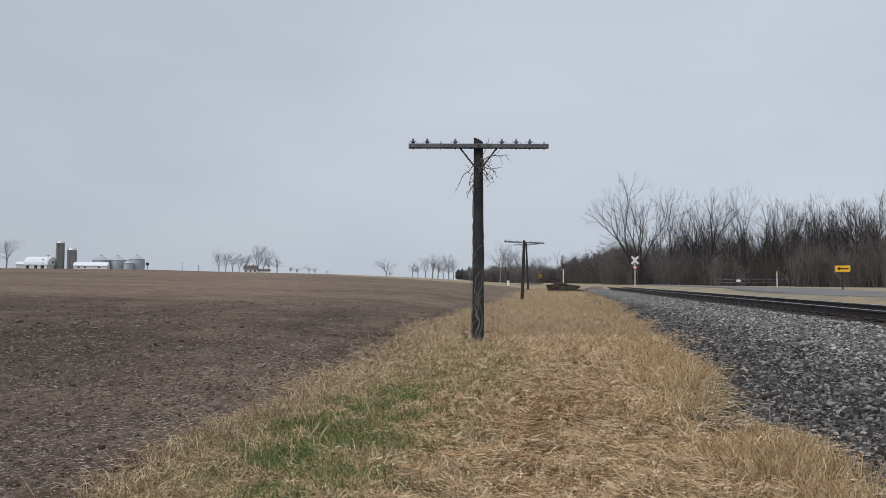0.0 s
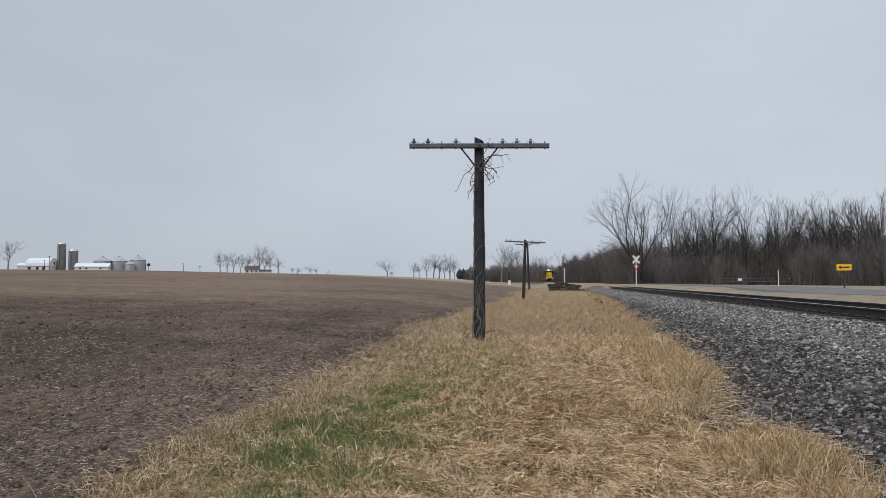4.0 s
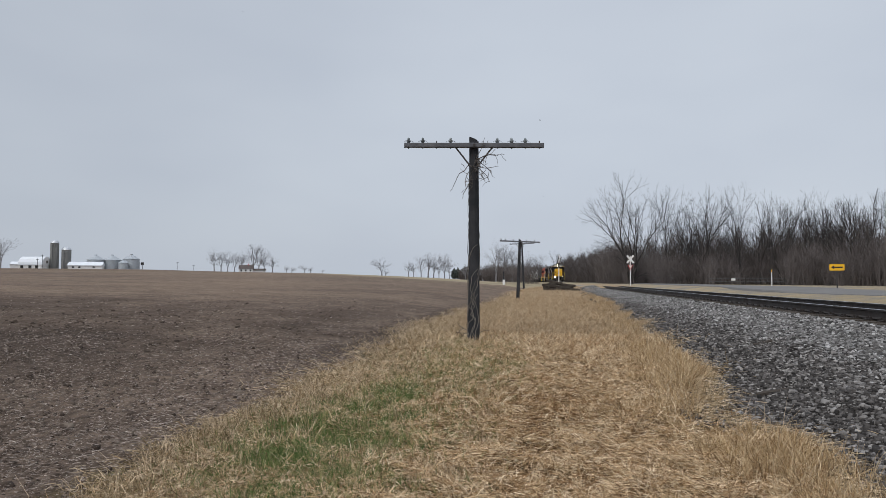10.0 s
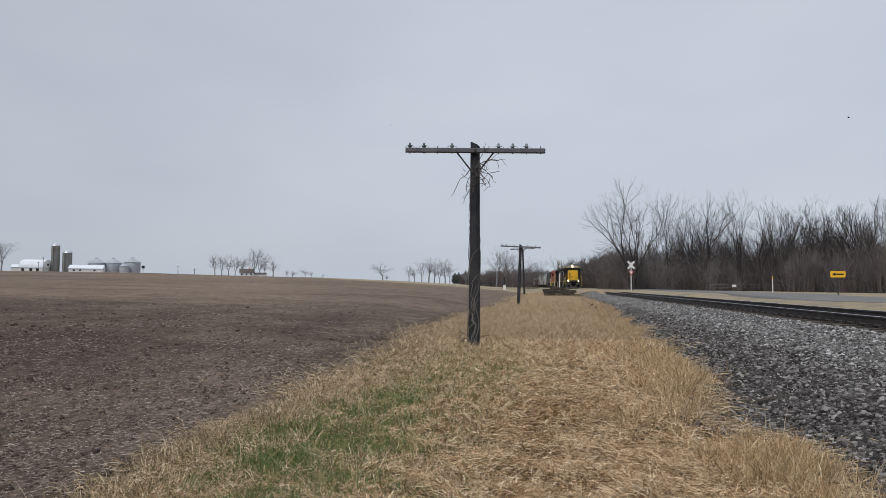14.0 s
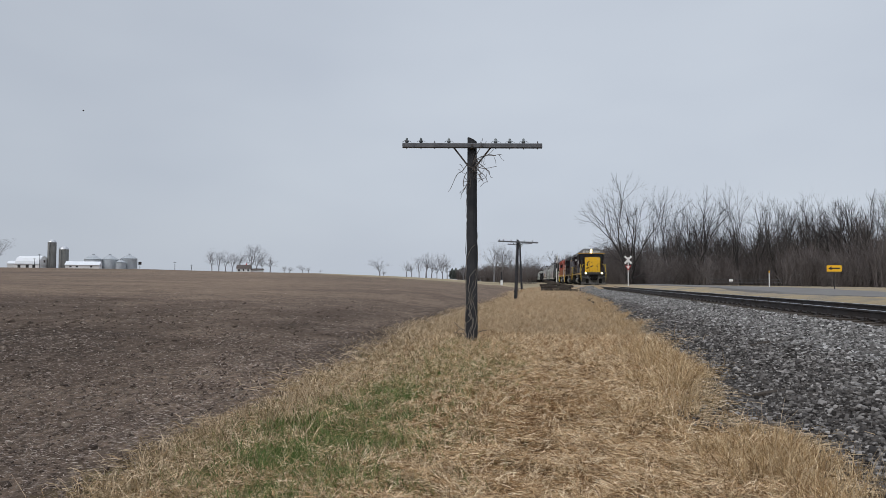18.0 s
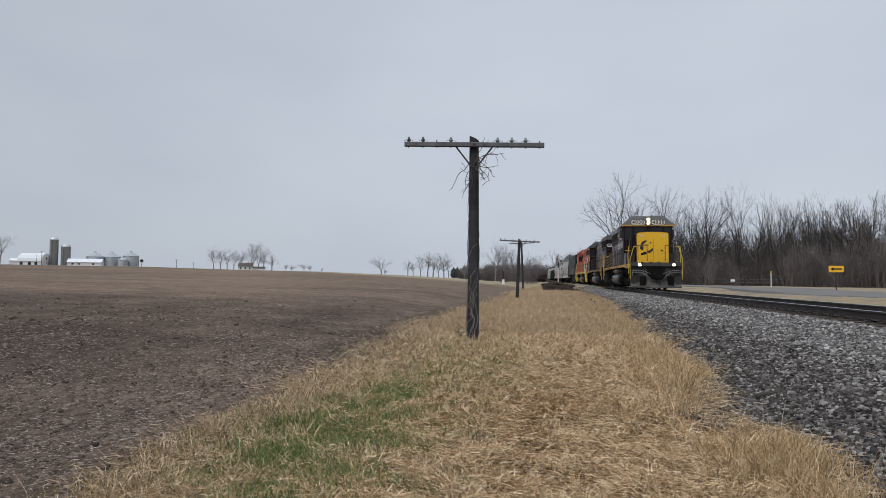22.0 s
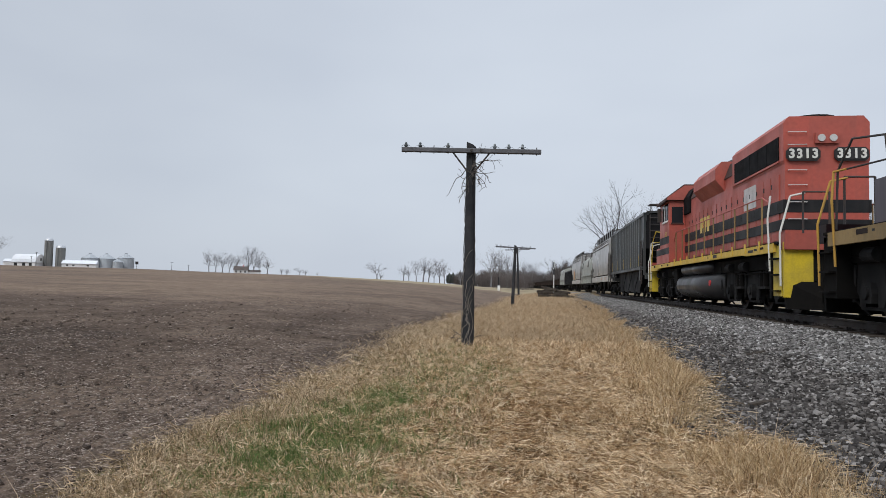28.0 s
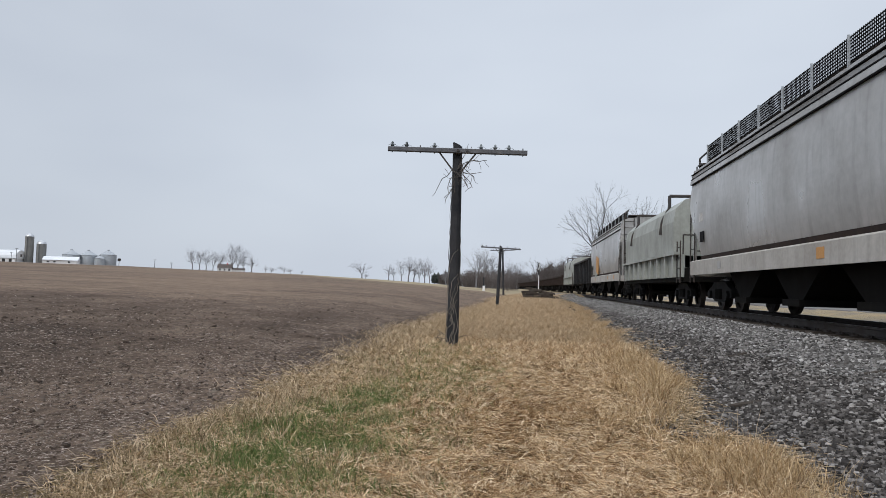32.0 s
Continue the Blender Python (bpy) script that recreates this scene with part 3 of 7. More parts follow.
def stump_post(x, y, h):
    th = thing("stump_post", pose(x, y, gz(x, y)), "short sawn-off dark timber post at the field's edge", "post")
    part("shaft", MB().cyl((0, 0, -0.3), (0.03, 0, h), 0.17, 0.13, 10), POLE_WOOD, th)
    th = thing("cable_pedestal", pose(x + 0.1, y - 0.6, gz(x, y - 0.6)), "squat pale cable pedestal in front of the post", "pedestal")
    body = part("body", MB().prism([(-0.24, -0.2), (0.24, -0.2), (0.24, 0.86), (0.20, 0.92), (-0.20, 0.92), (-0.24, 0.86)], -0.22, 0.22), WHITE, th)
    part("cap", MB().prism([(-0.27, 0.92), (0.27, 0.92), (0.22, 1.0), (-0.22, 1.0)], -0.25, 0.25), GALV, body)


stump_post(-7.95, 138.5, 2.6)


# ---- tie pile, signs ----
def make_tie_pile():
    rng = random.Random(2)
    rows = [(-0.1, 0.1, 2.5, 8), (-0.2, 0.6, 2.3, -12), (0.1, 1.1, 2.5, 6), (0.3, 0.25, 2.4, 13), (-0.25, 0.75, 2.3, -15), (0.45, 0.5, 2.5, -9), (-0.6, 0.4, 1.8, 18), (-0.35, 0.55, 1.6, -26), (1.2, -0.3, 1.7, 16)]
    for i, (dx, dy, ln, a) in enumerate(rows):
        lvl = (0, 0, 0, 1, 1, 2, 2, 3, 0)[i]
        z = gz(1.3, 67.5) + 0.11 + 0.225 * lvl
        c = 0.02
        prof = [(-0.11 + c, -0.11), (0.11 - c, -0.11), (0.11, -0.11 + c), (0.11, 0.11 - c), (0.11 - c, 0.11), (-0.11 + c, 0.11), (-0.11, 0.11 - c), (-0.11, -0.11 + c)]
        ob = part("old_tie", MB().prism(prof, -ln / 2, ln / 2, "x"), TIE)
        ob.matrix_basis = pose(1.25 + dx, 67.0 + dy, z, 0, (0, 1, -1, 4, -3, 7, -4, 9, 5)[i], a)
        tagged(ob, "dark discarded railway tie lying in a loose pile", "railway tie", "pile of old ties")


make_tie_pile()


def crossbuck(x, y, turn, label, yield_sign=True, height=3.15):
    z0 = gz(x, y)
    th = thing("crossbuck", pose(x, y, z0, 0, 0, turn), label, "railway sign", "crossbucks at the level crossing")
    post = part("post", MB().cyl((0, 0, -0.2), (0, 0, height * (1 if yield_sign else 0.62)), 0.05, 0.05, 8), WHITE, th)
    if not yield_sign:
        part("post_top", MB().cyl((0, 0, height * 0.62), (0, 0, height + 0.1), 0.07, 0.075, 8), POLE_WOOD, post, "dark upper part of the post")
    for k in (-1, 1):
        part("blade", MB().obox(Matrix.Translation((0, -0.06 - 0.012 * k, height - 0.30)) @ Matrix.Rotation(k * radians(48), 4, "Y"), 1.08, 0.01, 0.20), WHITE, th)
    if yield_sign:
        s = part("yield_sign", MB().prism([(-0.31, 2.22), (0.31, 2.22), (0.0, 1.69)], -0.075, -0.065), RED, th, "red and white triangular sign")
        part("panel", MB().prism([(-0.20, 2.165), (0.20, 2.165), (0.0, 1.82)], -0.082, -0.078), WHITE, s)
    return th


crossbuck(9.28, 78.45, 2, "white crossed-blade railway sign with a small yield sign below")
crossbuck(1.60, 78.98, 76, "white railway crossing post seen nearly edge-on", False, 3.45)


def arrow_sign():
    x, y = 20.9, 54.1
    th = thing("arrow_sign", pose(x, y, gz(x, y), 0, 0, -16), "yellow road sign with a black arrow on a steel post", "road sign")
    z = 2.46 - gz(x, y)
    part("post", MB().box(-0.04, 0.04, 0.0, 0.05, -0.3, z + 0.25), IRON, th)
    c = 0.04
    plate = [(-0.48 + c, z - 0.23), (0.48 - c, z - 0.23), (0.48, z - 0.23 + c), (0.48, z + 0.23 - c), (0.48 - c, z + 0.23), (-0.48 + c, z + 0.23), (-0.48, z + 0.23 - c), (-0.48, z - 0.23 + c)]
    pl = part("panel", MB().prism(plate, -0.02, -0.005), YELLOW_SIGN, th)
    ar = [(-0.37, z), (-0.17, z + 0.14), (-0.17, z + 0.05), (0.37, z + 0.05), (0.37, z - 0.05), (-0.17, z - 0.05), (-0.17, z - 0.14)]
    part("arrow", MB().prism(ar, -0.026, -0.021), BLACK, pl, "black arrow")


arrow_sign()


def marker_post(x, y, h):
    th = thing("marker_post", pose(x, y, gz(x, y)), "slim white marker post with a yellow top beside the road", "marker post")
    part("post", MB().cyl((0, 0, -0.2), (0, 0, h * 0.86), 0.045, 0.045, 8), WHITE, th)
    part("cap", MB().cyl((0, 0, h * 0.86), (0, 0, h), 0.05, 0.05, 8), YELLOW_SIGN, th, "yellow upper tube")


marker_post(22.0, 72.4, 1.6)


def roadside_gate():
    th = thing("field_gate", pose(21.6, 97.5, gz(21.6, 97.5), 0, 0, -22), "low grey pipe gate at the edge of the woods", "gate")
    for x in (0, 4.6, 9.2):
        part("post", MB().cyl((x, 0, -0.2), (x, 0, 1.0), 0.06, 0.06, 8), IRON, th)
    for z in (0.45, 0.85):
        part("rail", MB().cyl((0, 0, z), (9.2, 0, z), 0.035, 0.028, 6), ARM_WOOD, th)
    part("sign_plate", MB().box(2.9, 3.4, -0.06, -0.04, 0.55, 0.85), WHITE, th, "small white plate")


roadside_gate()


# ---- trees ----
def tilt(rng, d, angle):
    """The way d turned aside by an angle, to a random side."""
    side = Matrix.Rotation(rng.uniform(0, 6.283), 3, d) @ d.orthogonal().normalized()
    return (d * math.cos(angle) + side * math.sin(angle)).normalized()


def grow(rng, trunk, stems, levels, spread, r, up=0.05, curl=0.07, thin=0.72, side=0.5):
    """A bare tree: stems that fork again and again, arching upward; trunk and limbs apart from the crown of twigs."""
    limbs, twigs = MB(), MB()

    def branch(p, d, ln, rad, lv):
        k = 4 if lv < 2 else (3 if lv < 5 else 2)
        mb = limbs if lv < 3 else twigs
        for i in range(k):
            cu = curl * (0.5 + 0.16 * lv)
            d = (d + Vector((rng.gauss(0, cu), rng.gauss(0, cu), rng.gauss(0, cu * 0.7) + up * (1.0 if lv < 3 else 0.45)))).normalized()
            q = p + d * (ln / k)
            r2 = rad * (1 - 0.22 / k)
            mb.cyl(p, q, rad, r2, 6 if lv < 2 else (4 if lv < 4 else 3), False)
            p, rad = q, r2
            if 1 <= lv < levels and rng.random() < side:
                branch(p, tilt(rng, d, rng.uniform(0.5, 1.0)), ln * rng.uniform(0.35, 0.6), rad * 0.36, min(levels, lv + 2))
        if lv < levels:
            for j in range(3 if rng.random() < 0.22 else 2):
                a = rng.uniform(0.55, 1.25) * spread * (0.6 if j == 0 else 1.1) * (1 + 0.04 * lv)
                branch(p, tilt(rng, d, a), ln * rng.uniform(0.66, 0.92), rad * (thin + 0.08 if j == 0 else thin - 0.06), lv + 1)

    for j in range(stems):
        d = tilt(rng, Vector((0, 0, 1)), 0.03 if stems == 1 else rng.uniform(0.25, 1.0) * spread)
        branch(Vector((rng.gauss(0, 0.03) * stems, rng.gauss(0, 0.03) * stems, -0.3)), d, trunk * rng.uniform(0.8, 1.15), r * (1 if stems == 1 else rng.uniform(0.6, 0.9)), 0 if stems < 3 else 1)
    return limbs, twigs


def tree_kind(seed, h, trunk, stems, levels, spread, r, bark=BARK, twig=TWIG, **more):
    rng = random.Random(seed)
    limbs, twigs = grow(rng, trunk * h, stems, levels, spread, r, **more)
    top = max(v[2] for v in twigs.v)
    k = h / top
    for m in (limbs, twigs):
        m.v = [(a * k, b * k, c * k) for a, b, c in m.v]
    return h, limbs.mesh("trunk", bark, False, False), twigs.mesh("crown", twig, False, False)


def brush_kind(seed, h):
    """A thicket bush: many thin stems from one root."""
    rng = random.Random(seed)
    limbs, twigs = grow(rng, 0.42 * h, 9, 4, 0.55, 0.035, up=0.10, curl=0.12, thin=0.75, side=0.6)
    top = max(v[2] for v in twigs.v)
    for m in (limbs, twigs):
        m.v = [(a * h / top, b * h / top, c * h / top) for a, b, c in m.v]
    return h, limbs.mesh("trunk", BRUSH, False, False), twigs.mesh("crown", BRUSH, False, False)


KINDS = {
    "tall": [tree_kind(s, 14, 0.30, 1, 6, 0.40, 0.30, up=0.05, side=0.5) for s in (1, 2, 3)],
    "slim": [tree_kind(s, 14, 0.36, 2, 6, 0.32, 0.27, up=0.06, side=0.5) for s in (21, 22)],
    "multi": [tree_kind(s, 14, 0.30, 5, 6, 0.34, 0.27, up=0.05, side=0.45) for s in (32, 33, 31)],
    "far": [tree_kind(s, 12, 0.15, 1, 7, 0.50, 0.20, HAZE_BARK, HAZE_BARK, up=0.05, thin=0.70, side=0.75) for s in (8, 10, 9, 13)],
    "big": [tree_kind(6, 19, 0.22, 3, 7, 0.44, 0.36, up=0.05, side=0.5)],
    "bush": [brush_kind(s, 3.4) for s in (8, 9)],
}


def plant(kind, i, x, y, h, label, group="", turn=None, wide=1.0):
    base, trunk, crown = KINDS[kind][i % len(KINDS[kind])]
    rng = random.Random(int(x * 31 + y * 7))
    k = h / base
    name = "bush" if kind == "bush" else "tree"
    ob = thing(name, Matrix.Translation((x, y, gz(x, y))) @ Matrix.Rotation(rng.uniform(0, 6.28) if turn is None else turn, 4, "Z") @ Matrix.Diagonal((k * wide, k * wide, k, 1)), label, name, group)
    part("trunk", trunk, None, ob)
    part("crown", crown, None, ob)
    return ob


def by_ray(az, dist):
    """A spot by its bearing from the camera's standing place (degrees right of the track's line) and distance."""
    return dist * math.sin(radians(az)), dist * math.cos(radians(az))


def woods():
    rng = random.Random(21)
    lab = "bare grey winter tree at the edge of the roadside woods"
    grp = "trees of the roadside woods"
    # the big tree and its neighbours near the crossing
    x, y = by_ray(6.85, 118)
    plant("big", 0, x, y, 18.8, "large bare spreading tree beyond the level crossing", grp, 0.0, 0.82)
    for az, h in ((5.6, 5.5), (6.1, 6.5), (6.7, 7.0), (7.3, 7.2), (7.9, 7.0), (8.5, 6.5), (9.1, 6.0)):
        x, y = by_ray(az, 121 + 3 * (h - 6))
        plant("bush", int(az * 10), x, y, h, "dense leafless bush round the foot of the large tree", "undergrowth of the woods", None, 1.0)
    for k in range(16):
        x, y = by_ray(-3.5 + 3.0 * k / 16, 194 + 10 * rng.random())
        plant("bush", k, x, y, rng.uniform(4.2, 6.2), "grey-brown bush beside the far track", "brush along the far track", None, 1.1)
    # the front row: kind, bearing, distance, height, width
    for kind, az, d, h, w in (
            ("slim", 9.5, 120, 16.6, 0.9), ("multi", 11.9, 116, 15.4, 1.0), ("slim", 10.6, 124, 13.5, 0.9), ("tall", 8.3, 128, 12.5, 0.8), ("slim", 13.4, 118, 12.2, 0.8), ("slim", 14.95, 104, 14.6, 0.9),
            ("tall", 16.2, 106, 11.8, 0.8), ("multi", 17.6, 104, 13.0, 0.75), ("slim", 18.7, 104, 12.2, 0.8), ("slim", 19.8, 98, 12.1, 0.9), ("tall", 20.8, 100, 11.0, 0.9), ("multi", 22.2, 95, 11.5, 1.0),
            ("multi", 23.6, 94, 10.6, 0.9), ("multi", 18.2, 108, 11.6, 0.8), ("tall", 19.2, 106, 11.4, 0.8), ("multi", 20.4, 102, 11.2, 0.9), ("multi", 21.4, 99, 11.0, 0.8), ("tall", 22.9, 97, 10.9, 0.9), ("multi", 25.0, 96, 10.6, 0.9), ("multi", 16.9, 110, 11.2, 0.8), ("slim", 11.2, 126, 13.0, 0.8), ("multi", 12.8, 124, 12.0, 0.8), ("tall", 24.6, 92, 10.9, 0.9), ("slim", 25.6, 90, 11.0, 1.0), ("multi", 27, 88, 11, 1.0), ("tall", 28.6, 86, 11, 1.0), ("multi", 30.5, 84, 11, 1.0)):
        x, y = by_ray(az, d)
        plant(kind, rng.randrange(3), x, y, h, lab, grp, None, w)
    # lower trees behind
    for k in range(110):
        az = 8.3 + 22 * k / 110 + rng.uniform(-0.3, 0.3)
        d = (150 - 2.0 * az) * rng.uniform(0.9, 1.2)
        x, y = by_ray(az, d)
        plant(("tall", "slim", "multi")[k % 3], rng.randrange(3), x, y, d * rng.uniform(0.050, 0.088), lab, grp, None, 0.9)
    for k in range(90):
        az = 4.6 + 26 * k / 90 + rng.uniform(-0.3, 0.3)
        x, y = by_ray(az, (128 - 1.9 * az) * rng.uniform(1.0, 1.14))
        plant("bush", rng.randrange(2), x, y, rng.uniform(3.0, 6.0), "dense leafless brown bush at the foot of the woods", "undergrowth of the woods", None, 1.2)
    # trees and bushes that close the view along the track
    lab = "bare grey tree far down the railway"
    for az, d, h in [(0.9, 300, 14), (1.8, 290, 13), (2.6, 270, 12), (3.3, 250, 12.5), (4.0, 220, 12), (4.8, 200, 12), (5.6, 180, 12)]:
        x, y = by_ray(az, d)
        plant("tall", rng.randrange(3), x, y, h, lab, "trees along the far track", None, 1.1)
    for k in range(28):
        az = 1.2 + 5.4 * k / 28
        x, y = by_ray(az, (330 - 33 * az) * rng.uniform(0.95, 1.1))
        plant("bush", rng.randrange(2), x, y, rng.uniform(6.0, 9.0), "dense brown brush beside the far track", "brush along the far track", None, 1.1)
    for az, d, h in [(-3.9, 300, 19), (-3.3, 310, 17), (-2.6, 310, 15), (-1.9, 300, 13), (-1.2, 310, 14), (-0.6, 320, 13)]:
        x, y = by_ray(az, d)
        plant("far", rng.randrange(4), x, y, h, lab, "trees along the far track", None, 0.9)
    for k in range(40):
        az = -4.6 + 4.6 * k / 40
        x, y = by_ray(az, 320 * rng.uniform(0.98, 1.1))
        plant("bush", rng.randrange(2), x, y, rng.uniform(7.0, 10.0), "grey thicket far across the field", "thicket across the field", None, 1.0)
    # lone trees on the skyline
    lab = "bare tree standing on the skyline of the field"
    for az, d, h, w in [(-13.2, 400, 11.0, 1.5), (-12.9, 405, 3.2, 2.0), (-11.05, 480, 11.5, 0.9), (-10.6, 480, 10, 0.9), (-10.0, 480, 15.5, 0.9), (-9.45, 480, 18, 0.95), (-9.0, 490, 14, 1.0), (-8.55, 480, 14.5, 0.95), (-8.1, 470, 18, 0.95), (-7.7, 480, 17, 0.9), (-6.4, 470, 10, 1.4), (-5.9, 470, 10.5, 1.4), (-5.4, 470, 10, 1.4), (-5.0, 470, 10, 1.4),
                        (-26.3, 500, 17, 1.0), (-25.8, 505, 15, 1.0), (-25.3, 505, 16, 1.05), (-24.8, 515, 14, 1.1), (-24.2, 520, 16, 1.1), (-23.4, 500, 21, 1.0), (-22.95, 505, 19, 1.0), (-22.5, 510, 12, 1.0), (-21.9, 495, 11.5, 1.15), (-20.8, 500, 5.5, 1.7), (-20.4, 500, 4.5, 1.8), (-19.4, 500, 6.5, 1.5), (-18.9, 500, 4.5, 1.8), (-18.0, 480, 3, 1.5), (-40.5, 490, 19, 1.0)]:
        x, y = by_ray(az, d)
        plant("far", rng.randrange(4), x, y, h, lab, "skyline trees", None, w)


woods()


# ---- farmstead on the skyline ----
def silo(x, y, r, h, label):
    th = thing("silo", pose(x, y, gz(x, y)), label, "silo", "farm silos")
    prof = []
    for k in range(24):
        z = h * k / 24
        prof += [(r, z), (r, z + h / 24 - 0.16), (r + 0.05, z + h / 24 - 0.12), (r + 0.05, z + h / 24 - 0.02)]
    part("wall", MB().turned([(r, -1)] + prof, (0, 0, 0), 28), STAVE, th)
    part("dome", MB().turned([(r + 0.1, h), (r * 0.92, h + r * 0.28), (r * 0.7, h + r * 0.55), (r * 0.4, h + r * 0.72), (0.0, h + r * 0.8)], (0, 0, 0), 28), DOME, th, "pale metal dome", True)
    part("chute", MB().box(-0.5, 0.5, -r - 0.7, -r, 0, h), STAVE, th)


def farm():
    def at(px, d):
        return by_ray(px, d)
    x, y = at(-37.25, 500)
    silo(x, y, 2.45, 16.2, "tall grey concrete stave silo with a flat metal cap")
    x, y = at(-36.5, 500)
    silo(x, y, 2.75, 12.0, "shorter grey concrete silo with a pale dome")
    # barn with a curved gambrel roof
    x, y = at(-38.45, 500)
    th = thing("barn", pose(x, y, gz(x, y) - 0.6, 0, 0, 8), "white barn with a bright metal gambrel roof", "barn")
    part("wall", MB().box(-7, 7, -5, 5, -1, 2.9), WHITE, th)
    prof = [(-5.4, 3.0), (-4.9, 4.8), (-3.6, 6.6), (-1.8, 7.7), (0, 8.1), (1.8, 7.7), (3.6, 6.6), (4.9, 4.8), (5.4, 3.0)]
    part("roof", MB().prism(prof, -7.4, 7.4, "x"), TIN, th, "bright pale metal roof")
    part("gable", MB().prism([(a * 0.93, b - 0.25) for a, b in prof], 7.4, 7.5, "x"), WHITE, th)
    part("gable", MB().prism([(a * 0.93, b - 0.25) for a, b in prof], -7.5, -7.4, "x"), WHITE, th)
    part("hay_door", MB().box(7.5, 7.56, -0.9, 0.9, 4.0, 5.6), SLATE, th)
    for k in (-5, 0, 4):
        part("door", MB().box(k - 0.9, k + 0.9, -5.08, -5.0, 0, 2.6), BLACK, th)
    x, y = at(-39.45, 505)
    th = thing("shed", pose(x, y, gz(x, y), 0, 0, 30), "small white farm shed with a sloping roof", "shed")
    part("wall", MB().box(-4, 4, -3, 3, -1, 2.6), WHITE, th)
    part("roof", MB().prism([(-3.3, 2.5), (3.3, 4.2), (3.3, 4.4), (-3.3, 2.7)], -4.3, 4.3, "x"), TIN, th)
    x, y = at(-35.2, 490)
    th = thing("machine_shed", pose(x, y, gz(x, y), 0, 0, 25), "long low white farm building with a pale roof", "farm building")
    part("wall", MB().box(-9.5, 9.5, -5, 5, -1, 2.4), WHITE, th)
    part("roof", MB().prism([(-5.5, 2.3), (0, 4.6), (5.5, 2.3)], -9.8, 9.8, "x"), TIN, th)
    for k in (-6.5, -3, 5):
        part("window", MB().box(k - 0.6, k + 0.6, -5.06, -5.0, 0.8, 1.7), DARK_GLASS, th)
    for az, d, r, h in [(-34.6, 505, 5.2, 6.2), (-33.5, 508, 5.6, 6.2), (-32.75, 498, 3.0, 4.4), (-32.2, 505, 5.0, 7.0)]:
        x, y = at(az, d)
        th = thing("grain_bin", pose(x, y, gz(x, y)), "round galvanised grain bin with a conical roof", "grain bin", "grain bins")
        prof = [(r, -1)]
        for k in range(10):
            prof += [(r, h * k / 10), (r + 0.06, h * (k + 0.5) / 10)]
        part("wall", MB().turned(prof + [(r, h)], (0, 0, 0), 26), GALV, th)
        flat = r > 4.5 and az > -32
        part("roof", MB().turned([(r + 0.25, h), (0.8, h + (1.2 if flat else r * 0.55)), (0.8, h + (1.2 if flat else r * 0.55) + 0.5), (0.0, h + (1.3 if flat else r * 0.55) + 0.6)], (0, 0, 0), 26), GALV, th)
    x, y = at(-31.45, 505)
    th = thing("fuel_tank", pose(x, y, gz(x, y)), "small dark tank raised on a pole", "tank")
    part("pole", MB().cyl((0, 0, -1), (0, 0, 4.0), 0.15, n=8), IRON, th)
    part("drum", MB().cyl((0, 0, 3.2), (0, 0, 5.0), 1.0, n=14), IRON, th)
    for az, h in [(-38.0, 8.5), (-29.0, 5.5), (-27.8, 4.0), (-38.3, 6)]:
        x, y = at(az, 480)
        th = thing("utility_pole", pose(x, y, gz(x, y)), "thin dark utility pole on the skyline", "utility pole", "skyline utility poles")
        part("shaft", MB().cyl((0, 0, -1), (0, 0, h), 0.16, 0.12, 8), POLE_WOOD, th)
        part("crossarm", MB().box(-1.0, 1.0, -0.06, 0.06, h - 0.5, h - 0.35), POLE_WOOD, th)
    # farmhouse among trees
    x, y = at(-23.9, 500)
    th = thing("farmhouse", pose(x, y, gz(x, y) - 0.8, 0, 0, 18), "small white farmhouse with a dark roof among bare trees", "house")
    part("wall", MB().box(-4.6, 4.6, -3.4, 3.4, -1, 3.4), WHITE, th)
    part("roof", MB().prism([(-3.9, 3.2), (0, 5.8), (3.9, 3.2)], -4.9, 4.9, "x"), SLATE, th, "dark shingle roof")
    part("chimney", MB().box(1.2, 1.8, -0.3, 0.3, 5.0, 6.8), RED, th)
    for k in (-3, 0, 3):
        w = part("window", MB().box(k - 0.5, k + 0.5, -3.46, -3.4, 1.4, 2.7), DARK_GLASS, th)
        part("frame", MB().box(k - 0.6, k + 0.6, -3.44, -3.4, 1.25, 1.4), WHITE, w)
    x, y = at(-22.9, 500)
    th = thing("garage", pose(x, y, gz(x, y), 0, 0, 18), "low white outbuilding beside the farmhouse", "shed")
    part("wall", MB().box(-4, 4, -3, 3, -1, 1.6), WHITE, th)
    part("roof", MB().prism([(-3.4, 1.5), (0, 2.7), (3.4, 1.5)], -4.3, 4.3, "x"), SLATE, th)
    # dark conifers on the skyline
    for az, h in [(-7.3, 7.5), (-7.0, 8.0), (-6.7, 7.0)]:
        x, y = at(az, 500)
        th = thing("conifer", pose(x, y, gz(x, y)), "dark evergreen tree on the skyline", "tree", "skyline conifers")
        rng = random.Random(int(az * 10))
        part("trunk", MB().cyl((0, 0, -1), (0, 0, h * 0.8), 0.3, 0.1, 6), BARK, th)
        mb = MB()
        for k in range(420):
            z = h * (0.08 + 0.92 * rng.random() ** 1.3)
            r = 3.0 * math.sqrt(max(0.02, 1 - (2 * z / h - 0.9) ** 2)) * rng.uniform(0.4, 1.1)
            a = rng.uniform(0, 6.28)
            mb.cyl((r * 0.2 * math.cos(a), r * 0.2 * math.sin(a), z + 0.3), (r * math.cos(a), r * math.sin(a), z - 0.3), 0.5, 0.05, 4, False)
        part("crown", mb.mesh("crown", CONIFER, False, False), None, th)


farm()


